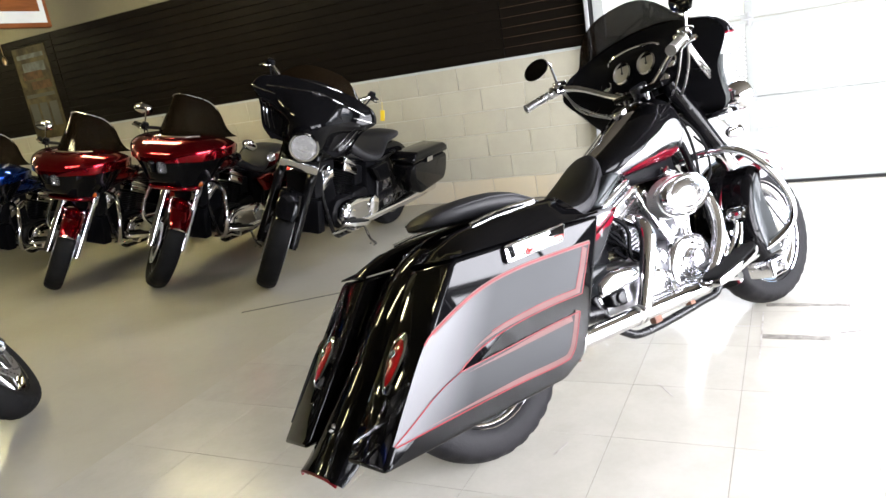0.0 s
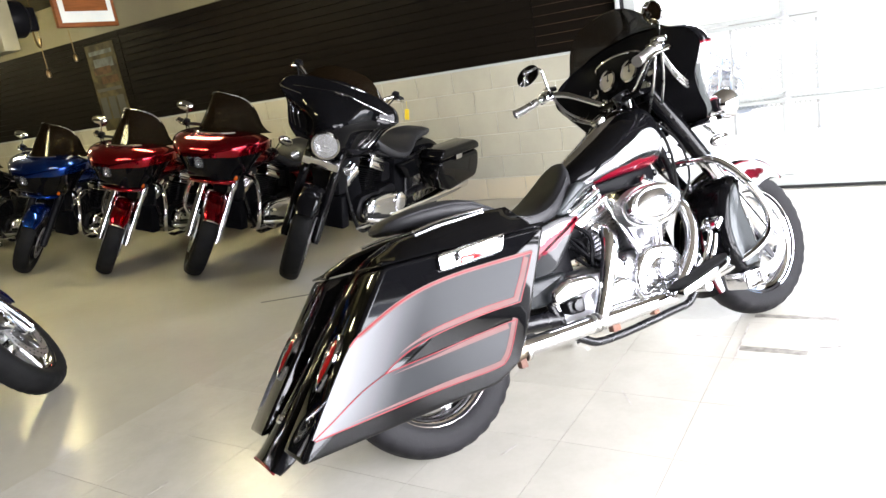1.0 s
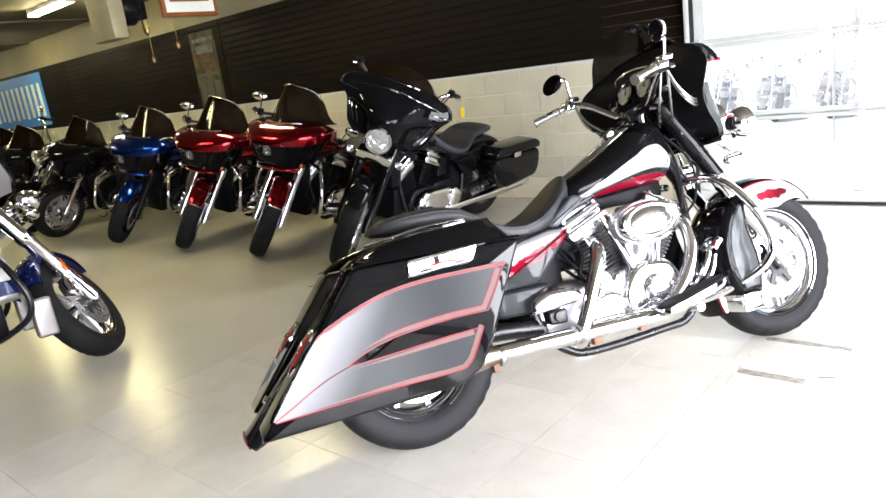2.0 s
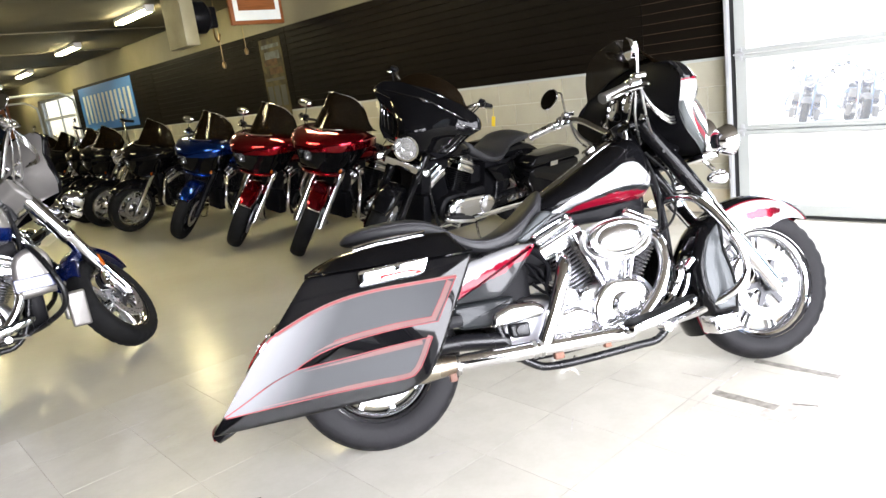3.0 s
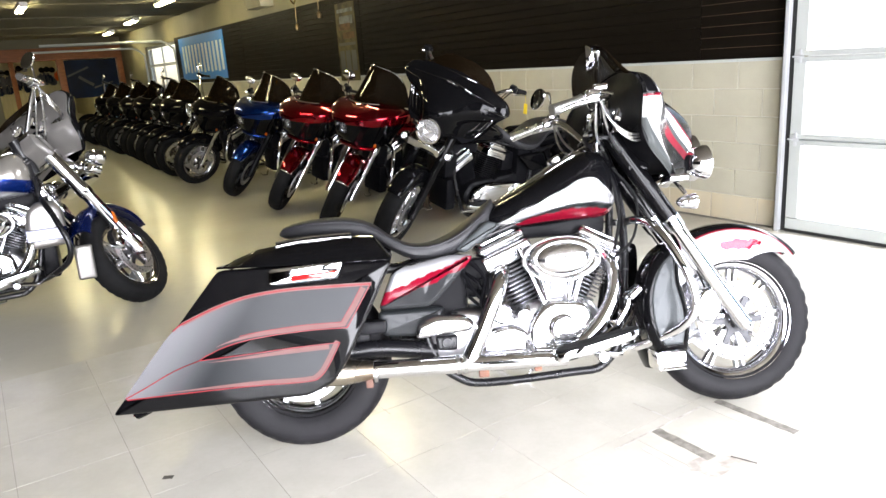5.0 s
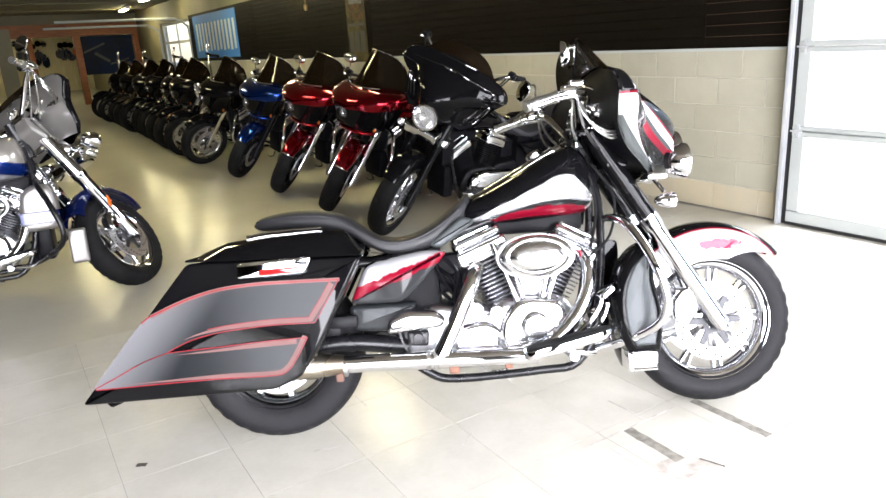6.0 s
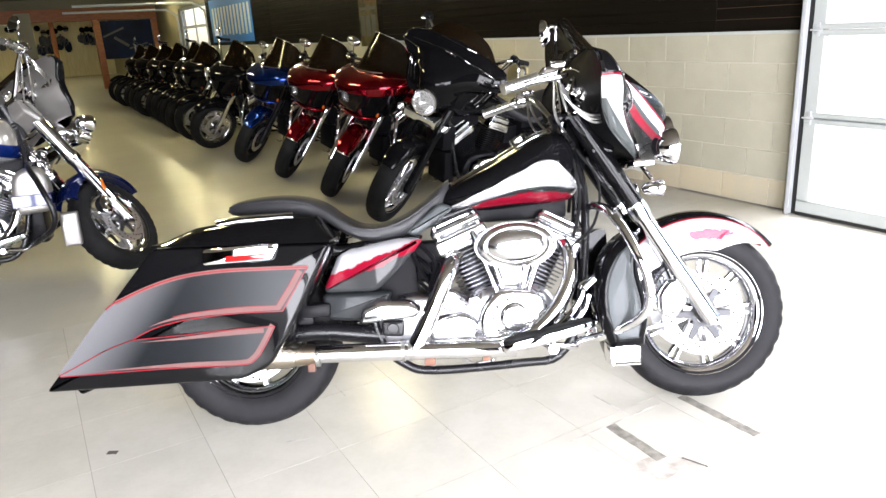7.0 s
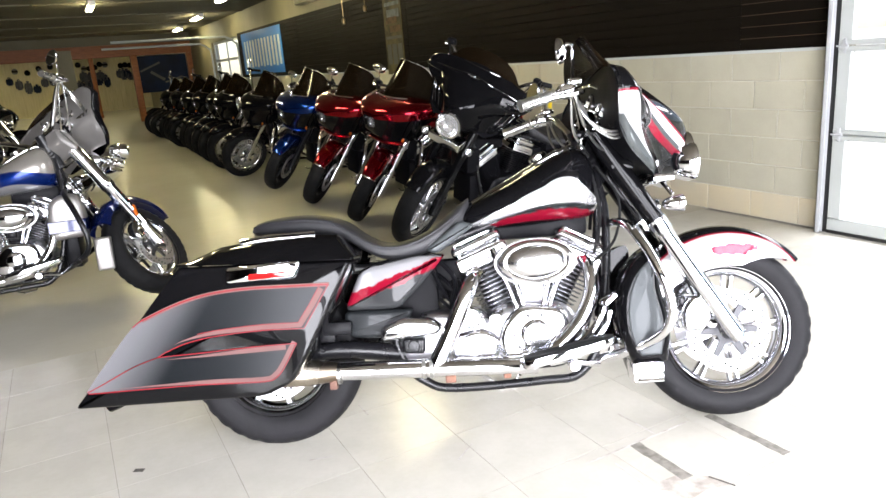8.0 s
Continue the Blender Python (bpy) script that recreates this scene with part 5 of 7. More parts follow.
def hero():
    root = thing("motorcycle", Matrix.Translation((-0.063, 0.317, 0.004)) @ Matrix.Rotation(radians(-29.0), 4, "Z") @ Matrix.Rotation(radians(-14.5), 4, "X"), "custom black bagger motorcycle with silver and red graphics", "motorcycle", "motorcycles")
    m = steer_matrix(0)
    wheel(root, "front_wheel", FRONT, 0.312, 0.066, 0.222, CHROME, "twin", (-1, 1), m, tall=TYREH)
    wheel(root, "rear_wheel", REAR, 0.316, 0.078, 0.205, CHROME, 9, (-1,), tall=TYREH)
    frame_tubes(root)
    engine(root, FIN, ALLOY, POLISH, cleaner_mat=POLISH)
    forks(root, m, CHROME, BLACK, 0.108)
    bm = arc_fender(FRONT[0], FRONT[1], 0.366, 40, 205, 0.085, lambda f: 0.02 + 0.115 * min(1, f / 0.22) if f < 0.5 else 0.135 - 0.09 * (f - 0.5) / 0.5, taper=0.55)
    part("front_fender", bm, PAINT_FENDER, root, "silver front mudguard with black edge", m=m)
    batwing(root, m, PAINT_FAIRING, cy=0.03, yaw=4.0, cheek=0.02, screen_h=0.108)
    handlebar(root, m @ Matrix.Translation((1.2, 0, 1.04)) @ Matrix.Rotation(radians(2.2), 4, "X") @ Matrix.Translation((-1.2, 0, -1.048)), 0.0, -0.01, cy=0.03)
    # lamps on the fork bracket
    bm = block(1.40, -0.22, 0.845, 1.47, 0.22, 0.868, 0.008)
    tube([(1.45, -0.13, 0.85), (1.48, -0.15, 0.80)], 0.008, 8, 1, bm=bm)
    tube([(1.45, 0.13, 0.85), (1.48, 0.15, 0.80)], 0.008, 8, 1, bm=bm)
    part("lamp_bracket", bm, CHROME, root, "chrome lamp bracket", m=m)
    lamp(root, "headlight", (1.592, 0.05, 0.945), 0.085, 0.10, CHROME, m, label="chrome headlight in the fairing nose")
    for s in (-1, 1):
        lamp(root, "passing_lamp", (1.535, s * 0.185, 0.905), 0.058, 0.062, CHROME, m, label="chrome passing lamp")
        lamp(root, "turn_signal", (1.50, s * 0.155, 0.77), 0.027, 0.06, CHROME, m, face=LENS, label="bullet turn signal")
    tank(root, PAINT_TANK, CHROME, 64)
    seat(root)
    tail_fender([(0.40, 0.700, 0.10, 0.05), (0.22, 0.735, 0.115, 0.09), (0.05, 0.728, 0.12, 0.12), (-0.08, 0.675, 0.12, 0.13), (-0.20, 0.565, 0.115, 0.12), (-0.33, 0.425, 0.112, 0.10), (-0.44, 0.312, 0.114, 0.075), (-0.51, 0.240, 0.126, 0.05), (-0.548, 0.205, 0.138, 0.03)], BLACK, root, "stretched gloss black rear mudguard")
    bm = tube([(-0.540, -0.124, 0.190), (-0.548, -0.09, 0.207), (-0.551, 0, 0.213), (-0.548, 0.09, 0.207), (-0.540, 0.124, 0.190)], 0.004, 8, 4)
    part("fender_trim", bm, STRIPE, root, "red line on the mudguard tip")
    bm = lathe([(0, 0.012), (0.012, 0.012), (0.016, 0.0)], 14, (0, 0, 0), "x")
    part("badge", bm, CHROME, root, "small chrome plug on the mudguard", m=Matrix.Translation((-0.455, 0, 0.305)) @ Matrix.Rotation(radians(222), 4, "Y"))
    # stretched saddlebags
    out = rounded([(-0.512, 0.246), (0.10, 0.250), (0.185, 0.285), (0.245, 0.37), (0.400, 0.656), (-0.150, 0.672)], 0.02, 4)
    for s, y0, y1 in ((-1, -0.165, -0.385), (1, 0.145, 0.330)):
        b = part("saddlebag", slab(out, y0, y1, 0.012, 3), BLACKH, root, "stretched black saddlebag with graphics")
        rings = []
        for x, zt, za in ((-0.152, 0.680, 0.672), (-0.12, 0.700, 0.671), (-0.04, 0.728, 0.668), (0.10, 0.744, 0.664), (0.25, 0.748, 0.660), (0.345, 0.742, 0.658), (0.398, 0.672, 0.656)):
            ya, yb = y0 + s * 0.0, y1
            rings.append([(x, yb, za + 0.004), (x, yb - s * 0.004, za + 0.010), (x, yb - s * 0.07, za + (zt - za) * 0.72), (x, yb - s * 0.105, zt), (x, ya + s * 0.02, zt), (x, ya, zt - 0.012), (x, ya, za + 0.004)])
        lid = part("lid", loft(rings), BLACKH, b, "sloping gloss black lid")
        bm = tube([(0.02, y1 - s * 0.117, 0.742), (0.12, y1 - s * 0.118, 0.753), (0.27, y1 - s * 0.118, 0.755)], 0.006, 8, 4)
        part("lid_rail", bm, CHROME, lid, "chrome lid trim")
        q = y1 + s * 0.0015
        up_top = spline2([(-0.466, 0.300), (-0.385, 0.400), (-0.303, 0.494), (-0.245, 0.525), (-0.149, 0.561), (-0.054, 0.583), (0.059, 0.592), (0.189, 0.591), (0.325, 0.588)], 4)
        up_bot = spline2([(0.240, 0.456), (0.104, 0.458), (-0.046, 0.449), (-0.141, 0.432), (-0.205, 0.408)], 4)
        tail = spline2([(-0.205, 0.402), (-0.305, 0.371), (-0.402, 0.325), (-0.462, 0.298)], 4)
        low_top = spline2([(0.213, 0.411), (0.072, 0.408), (-0.069, 0.401), (-0.205, 0.396)], 4)
        rim = spline2([(-0.458, 0.294), (-0.264, 0.298), (-0.076, 0.300), (0.10, 0.297), (0.143, 0.309), (0.172, 0.342), (0.213, 0.411)], 4)
        part("graphic_panel", decal(up_top + up_bot + tail[1:], q), PAINT_PANEL, b, "airbrushed charcoal to silver panel, fade widened as a painted reflection")
        part("graphic_panel", decal(low_top + tail[1:] + rim[:-1], q), PAINT_PANEL, b, "airbrushed charcoal panel, rear fade widened as a painted reflection")
        right = [(0.325, 0.588), (0.285, 0.525), (0.240, 0.456)]
        part("pinstripe", ribbon(up_top[8:], 0.0045, q + s * 0.0008), STRIPE, b, "red pinstripe")
        part("pinstripe", ribbon(right + up_bot[1:] + tail[1:], 0.0032, q + s * 0.0016), STRIPE, b, "red pinstripe")
        inner = [(0.302, 0.578), (0.268, 0.524), (0.228, 0.468)] + [(x, z + 0.011) for x, z in up_bot[2:-2]]
        part("pinstripe", ribbon(inner, 0.017, q + s * 0.0008, fade=9), PINK, b, "pale red band")
        part("pinstripe", ribbon([(x + 0.003 if z > 0.5 else x, z) for x, z in up_top[10:]], 0.012, q + s * 0.0004), PINK, b, "pale red band")
        part("pinstripe", ribbon([(x - 0.006 if k < 3 else x, z + 0.007) for k, (x, z) in enumerate(inner)][:-4], 0.0022, q + s * 0.0012), STRIPE, b, "red pinstripe")
        part("pinstripe", ribbon(low_top + tail[1:6], 0.0030, q + s * 0.0016), STRIPE, b, "red pinstripe")
        part("pinstripe", ribbon(rim, 0.0034, q + s * 0.0016), STRIPE, b, "red pinstripe")
        part("pinstripe", ribbon([(x, z - 0.010) for x, z in low_top[1:]], 0.015, q + s * 0.0008, fade=8), PINK, b, "pale red band")
        part("pinstripe", ribbon([(x, z + 0.008) for x, z in rim[2:14]] + [(x - 0.008, z + 0.006) for x, z in rim[14:]], 0.014, q + s * 0.0010, fade=-7), PINK, b, "pale red band")
        # latch plate with reflector
        pl = rounded([(0.008, 0.612), (0.222, 0.618), (0.246, 0.668), (0.012, 0.662)], 0.012, 3)
        lt = part("latch", slab(pl, y1 + s * 0.0005, y1 + s * 0.016, 0.005, 2, both=False), CHROME, b, "chrome bag latch plate")
        part("reflector", slab(rounded([(0.078, 0.618), (0.214, 0.622), (0.224, 0.640), (0.080, 0.637)], 0.006, 2), y1 + s * 0.015, y1 + s * 0.020, 0.002, 2, both=False), TAIL, lt, "red reflector strip")
        # tear-drop tail lamp on the rear face
        yc = (y0 + y1) / 2 - s * 0.012
        d = Vector((-0.512 + 0.150, 0, 0.246 - 0.672)).normalized()
        nrm = Vector((d.z, 0, -d.x))
        if nrm.x > 0:
            nrm = -nrm
        base = Vector((-0.335, yc, 0.458))
        mm = Matrix(((0, d.x, nrm.x, base.x), (1, d.y, nrm.y, base.y), (0, d.z, nrm.z, base.z), (0, 0, 0, 1)))

        def drop(k, h, taper=1.0):
            pts = []
            for i in range(28):
                t = 2 * math.pi * i / 28
                yy = -math.cos(t)
                w = 0.040 * math.sin(t) * (1 - 0.32 * yy) * k
                pts.append((w, yy * 0.085 * k, h))
            return pts

        bm = loft([drop(1.0, -0.004), drop(1.0, 0.004), drop(0.9, 0.008), drop(0.80, 0.007)])
        tl = part("tail_lamp", bm, CHROME, b, "teardrop tail lamp with chrome rim", m=mm)
        part("lens", loft([drop(0.80, 0.006), drop(0.72, 0.010), drop(0.45, 0.014), drop(0.1, 0.015)]), TAIL, tl, "red lens", m=mm)
        bm = lathe([(0.013, 0.008), (0.013, 0.017), (0.008, 0.018), (0.007, 0.015), (0, 0.015)], 18, (0, -0.02, 0), "z")
        part("trim_ring", bm, CHROME, tl, m=mm)
    # side covers, frame covers
    for s in (-1, 1):
        bm = slab(rounded([(0.335, 0.482), (0.52, 0.478), (0.60, 0.55), (0.69, 0.648), (0.60, 0.655), (0.40, 0.622)], 0.025, 3), s * 0.14, s * 0.20, 0.018)
        part("side_cover", bm, PAINT_COVER, root, "silver side cover with ragged red stripe")
        bm = slab(rounded([(0.345, 0.39), (0.47, 0.38), (0.54, 0.42), (0.575, 0.476), (0.33, 0.480)], 0.025, 3), s * 0.13, s * 0.190, 0.014)
        part("frame_cover", bm, DUSK, root, "charcoal lower side panel")
        bm = slab(rounded([(0.66, 0.652), (0.80, 0.745), (0.75, 0.765), (0.62, 0.67)], 0.02, 3), s * 0.10, s * 0.15, 0.012)
        part("tank_panel", bm, GREY, root)
    bm = slab(rounded([(0.455, 0.375), (0.65, 0.385), (0.668, 0.415), (0.63, 0.445), (0.53, 0.452), (0.46, 0.425)], 0.02, 4), -0.155, -0.235, 0.022)
    bc = part("brake_cover", bm, POLISH, root, "chrome master cylinder cover")
    bm = slab(rounded([(0.53, 0.325), (0.60, 0.32), (0.605, 0.375), (0.525, 0.375)], 0.012, 3), -0.15, -0.20, 0.01)
    lathe([(0, -0.215), (0.018, -0.212), (0.021, -0.195)], 18, (0.565, 0, 0.35), bm=bm)
    part("axle_bracket", bm, SATIN, root, "black bracket with bright cap")
    bm = block(0.26, -0.22, 0.405, 0.36, -0.15, 0.45, 0.012)
    block(0.24, -0.20, 0.38, 0.30, -0.16, 0.42, 0.008, 2, bm)
    part("caliper", bm, ENGINEBLK, root, "rear brake caliper")
    exhaust_right(root)
    engine_guard(root)
    floorboards(root)
    bm = block(0.76, -0.06, 0.685, 1.20, 0.06, 0.765, 0.02)
    part("backbone", bm, PLASTIC, root, "black frame backbone under the tank")
    bm = block(0.50, -0.12, 0.33, 0.66, 0.12, 0.62, 0.03)
    for q in range(3):
        tube([(0.66, -0.10 - 0.02 * q, 0.58 - 0.04 * q), (0.70, -0.14, 0.54 - 0.04 * q), (0.73, -0.12, 0.45), (0.77, -0.10, 0.40)], 0.007, 7, 4, bm=bm)
    part("electrics_box", bm, PLASTIC, root, "black electrics box with hoses")
    # brake pedal and lower fairings
    bm = tube([(1.02, -0.20, 0.26), (1.12, -0.235, 0.29), (1.20, -0.245, 0.37), (1.225, -0.25, 0.43)], [0.010, 0.010, 0.009, 0.009], 9, 4)
    tube([(1.07, -0.215, 0.30), (1.14, -0.24, 0.35), (1.19, -0.248, 0.415), (1.205, -0.25, 0.455)], 0.009, 9, 4, bm=bm)
    for f in (0.25, 0.5, 0.72):
        p, q = Vector((1.07, -0.22, 0.29)).lerp(Vector((1.205, -0.25, 0.455)), f), Vector((1.10, -0.228, 0.282)).lerp(Vector((1.23, -0.25, 0.44)), f)
        tube([p, q], 0.008, 8, 1, bm=bm)
    rings = []
    for d, k in ((0.0, 0.85), (0.006, 1.0), (0.016, 1.0), (0.020, 0.8)):
        rings.append([(1.225 - 0.6 * d + 0.024 * k * a, -0.25 + 0.042 * k * b, 0.462 + 0.8 * d + 0.020 * k * a) for a, b in ((-1, -0.7), (-0.7, -1), (0.7, -1), (1, -0.7), (1, 0.7), (0.7, 1), (-0.7, 1), (-1, 0.7))])
    loft(rings, bm=bm)
    part("brake_pedal", bm, CHROME, root, "slotted chrome brake pedal")
    lowers(root, BLACK, GREY)
    bm = bmesh.new()
    tube([(1.20, -0.06, 0.98), (1.22, -0.13, 0.86), (1.23, -0.14, 0.74), (1.20, -0.15, 0.62)], 0.006, 7, 5, bm=bm)
    tube([(1.24, -0.08, 0.92), (1.30, -0.13, 0.80), (1.27, -0.16, 0.66), (1.18, -0.16, 0.58)], 0.005, 7, 5, bm=bm)
    tube([(1.21, 0.05, 0.98), (1.25, 0.10, 0.84), (1.24, 0.12, 0.70)], 0.007, 7, 5, bm=bm)
    part("wiring", bm, RUBBER, root, "black cables behind the fork")
    return root


def tourer(name, matrix, label, group, paint, kind, fork_mat=CHROME, fork_cover=CHROME, steer=18, bags=True, eng=(ENGINEBLK, ENGINEBLK, CHROME), rim=ENGINEBLK, style=7, paint2=None, guard=CHROME, tag=False, bars=0.0, fender_tip=False, grip=RUBBER, screen=0.15, skirt=0.075):
    root = thing(name, matrix, label, "motorcycle", group)
    m = steer_matrix(steer)
    paint2 = paint2 or paint
    small = paint is NAVY
    wheel(root, "front_wheel", (FRONT[0], FRONT[1] - 0.014) if small else FRONT, 0.302 if small else 0.316, 0.066, 0.214 if small else 0.222, rim, style, (-1, 1) if kind != "bare" else (-1,), m, 0.15)
    wheel(root, "rear_wheel", REAR, 0.316, 0.078, 0.205, rim, style, (-1,))
    frame_tubes(root, kind != "bare" or paint is BLACK)
    engine(root, eng[0], eng[1], eng[2], False, "round" if kind == "shark" else "oval", eng[2])
    forks(root, m, fork_mat, fork_cover, 0.105, fat=1.22 if small else 1.0)
    bm = arc_fender(FRONT[0], FRONT[1], 0.362, 40 if small else (43 if fender_tip else 46), 160, 0.076, lambda f: 0.03 + skirt * math.sin(min(1, f * 1.5) * math.pi / 2), taper=0.3)
    ff = part("front_fender", bm, paint, root, "painted front mudguard", m=m)
    if fender_tip:
        bm = tube([(1.888, -0.056, 0.537), (1.914, -0.042, 0.553), (1.931, 0, 0.563), (1.914, 0.042, 0.553), (1.888, 0.056, 0.537)], 0.008, 8, 4)
        part("fender_trim", bm, CHROME, ff, "chrome mudguard tip", m=m)
    if tag:
        bm = slab([(-0.045, 0.012), (-0.012, 0.004), (0, 0.016), (0.012, 0.004), (0.045, 0.012), (0.015, -0.006), (0.006, -0.018), (-0.006, -0.018), (-0.015, -0.006)], 0.0, 0.006, 0.002, 2)
        place = Matrix.Translation((1.40, 0, 1.262)) @ Matrix.Rotation(radians(52), 4, "Y") @ Matrix.Rotation(radians(90), 4, "Z")
        part("emblem", bm, CHROME, root, "small winged chrome emblem", m=m @ place)
    if kind == "batwing":
        batwing(root, m, BLACKH if small else paint, inner=SILVER if small else PLASTIC, screen_h=screen, lift=0.06 if small else 0.045, back_by=-0.10 if small else 0.0, size=0.86 if small else 1.0, cheek=0.0 if small else 0.045)
        lamp(root, "headlight", (1.595, 0, 0.958), 0.089, 0.12, CHROME, m, face=HLENS, label="round chrome headlight")
        bm = slab(rounded([(1.50, 0.80), (1.605, 0.80), (1.61, 0.855), (1.50, 0.87)], 0.01, 2), -0.125, 0.125, 0.008)
        part("lamp_bracket", bm, CHROME, root, "chrome lamp bracket", m=m)
        for s in (-1, 1):
            lamp(root, "turn_signal", (1.54, s * 0.18, 0.815), 0.026, 0.06, CHROME, m, label="bullet turn signal")
    elif kind == "shark":
        # lower half always black: the coloured paint's shade put into the colour
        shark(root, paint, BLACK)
    else:
        lamp(root, "headlight", (1.46, 0, 0.93), 0.088, 0.14, CHROME, m, label="round chrome headlight")
    handlebar(root, m, bars - (0.20 if kind == "shark" else 0.0), 0.0, mirrors=not tag, bar_mat=CHROME if kind != "shark" else SATIN, grip_mat=grip)
    tank(root, PAINT_TOURER if paint2 is SILVER else paint, SATIN if paint is BLACK else CHROME, 36)
    seat(root, VINYL, pillion=kind != "bare")
    tail_fender([(0.40, 0.70, 0.10, 0.05), (0.20, 0.735, 0.11, 0.09), (0.02, 0.715, 0.115, 0.12), (-0.14, 0.63, 0.115, 0.13), (-0.26, 0.50, 0.11, 0.12), (-0.33, 0.38, 0.10, 0.08)], paint, root, "painted rear mudguard")
    for s in (-1, 1):
        bm = slab(rounded([(0.335, 0.482), (0.52, 0.478), (0.66, 0.62), (0.40, 0.622)], 0.025, 3), s * 0.14, s * 0.195, 0.016)
        part("side_cover", bm, paint, root, "painted side cover")
    if bags:
        hard_bags(root, paint)
    bm = bmesh.new()
    for s in (-1, 1):
        tube([(-0.36, s * 0.235, 0.27), (0.15, s * 0.235, 0.265), (0.35, s * 0.23, 0.262), (0.90, s * 0.21, 0.255)], [0.048, 0.048, 0.034, 0.028], 16, 3, bm=bm)
    ex = part("exhaust_pipe", bm, CHROME, root, "chrome exhaust")
    bm = tube([(1.15, -0.13, 0.56), (1.19, -0.20, 0.53), (1.185, -0.225, 0.44), (1.12, -0.225, 0.34), (1.02, -0.218, 0.275), (0.88, -0.21, 0.255)], 0.026, 12, 5)
    tube([(0.80, -0.13, 0.57), (0.765, -0.20, 0.555), (0.735, -0.225, 0.48), (0.68, -0.222, 0.36), (0.63, -0.218, 0.27)], 0.025, 12, 5, bm=bm)
    part("header", bm, CHROME, ex, "chrome header pipes")
    if guard:
        engine_guard(root, guard)
    if paint2 is SILVER:
        for s in (-1, 1):
            outl = spline2([(1.185, 0.44), (1.18, 0.56), (1.20, 0.66), (1.27, 0.705), (1.345, 0.69), (1.375, 0.60), (1.37, 0.45)], 4)
            lf = part("lower_fairing", slab(outl, s * 0.13, s * 0.25, 0.03, 4, both=False), SILVER, root, "silver lower leg fairing")
            part("band", block(1.177, s * 0.19 - 0.0655, 0.485, 1.378, s * 0.19 + 0.0655, 0.555, 0.004, 1), NAVY, lf, "blue painted band")
            part("deflector", block(1.395, s * 0.225 - 0.045, 0.235, 1.49, s * 0.225 + 0.045, 0.43, 0.014, 3), SILVER, lf, "silver deflector panel")
        bm = slab(rounded([(1.17, 1.035), (1.265, 1.035), (1.33, 0.94), (1.29, 0.885), (1.19, 0.95)], 0.03, 4), -0.15, 0.15, 0.03)
        part("nacelle", bm, SILVER, root, "silver fork nacelle", m=m)
        lamp(root, "passing_lamp", (1.585, -0.185, 0.912), 0.054, 0.085, CHROME, m, label="chrome passing lamp")
        lamp(root, "passing_lamp", (1.585, 0.185, 0.912), 0.054, 0.085, CHROME, m, label="chrome passing lamp")
        part("reflector", block(1.535, -0.144, 0.46, 1.56, -0.136, 0.54, 0.003, 1), AMBER, root, "amber fork reflector", m=m)
    floorboards(root)
    bm = lathe([(0, -0.02), (0.05, -0.018), (0.055, 0.0), (0.03, 0.02), (0, 0.022)], 24, (0, 0, 0), "x", squash=0.6)
    part("tail_lamp", bm, TAIL, root, "red tail lamp", m=Matrix.Translation((-0.325, 0, 0.50)) @ Matrix.Rotation(radians(180), 4, "Z"))
    if tag:
        c = m @ Vector((1.05, 0.46, 1.225))
        bm = block(c.x - 0.002, c.y - 0.018, c.z - 0.075, c.x + 0.002, c.y + 0.018, c.z, 0.0015, 1)
        tube([c, c + Vector((0.01, 0, 0.06))], 0.0015, 5, 1, bm=bm)
        part("price_tag", bm, TAGY, root, "yellow paper tag tied to the lever")
    return root


def stand_at(front_x, front_y, heading, lean=11.0):
    """The pose of a motorcycle whose front tyre meets the floor at that place."""
    h = radians(heading)
    ox, oy = front_x - 1.665 * math.cos(h), front_y - 1.665 * math.sin(h)
    return Matrix.Translation((ox, oy, 0.003)) @ Matrix.Rotation(h, 4, "Z") @ Matrix.Rotation(radians(-lean), 4, "X")


ROW = "motorcycles in the showroom row"
hero()
tourer("motorcycle", stand_at(1.66, 2.55, 182), "black batwing bagger motorcycle with yellow tag, parked against the block wall", ROW, BLACK, "batwing", BLACK, BLACK, 36, True, (ENGINEBLK, ENGINEBLK, CHROME), CHROME, 9, tag=True, guard=None, bars=0.14, screen=0.08)
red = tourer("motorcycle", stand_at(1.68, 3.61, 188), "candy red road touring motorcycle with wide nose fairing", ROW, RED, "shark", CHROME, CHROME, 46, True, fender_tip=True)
copy_thing(red, stand_at(1.65, 4.73, 187))
tourer("motorcycle", stand_at(1.60, 5.96, 187), "blue touring motorcycle with wide nose fairing", ROW, BLUE, "shark", ENGINEBLK, ENGINEBLK, 42, True)
blk = tourer("motorcycle", stand_at(1.53, 7.42, 178), "black cruiser motorcycle with chrome fork and cast wheels", ROW, BLACK, "shark", CHROME, CHROME, 18, True, rim=CHROME, style=7)
dark = tourer("motorcycle", stand_at(1.56, 9.3, 181), "black touring motorcycle with dark wheels and smoked screen", ROW, BLACK, "shark", ENGINEBLK, CHROME, 14, True, rim=ENGINEBLK, style=7)
bare = tourer("motorcycle", stand_at(1.54, 8.40, 178), "black cruiser motorcycle with tall handlebar", ROW, BLACK, "bare", CHROME, CHROME, 10, False, bars=0.12, rim=CHROME, style="wire")
for i, (y, h) in enumerate(((10.1, 178), (10.95, 180), (11.8, 182), (12.7, 179), (13.6, 181), (14.6, 180), (15.7, 182), (17.0, 179))):
    copy_thing((dark, bare, dark)[i % 3], stand_at(1.60 + 0.03 * (i % 3), y, h))
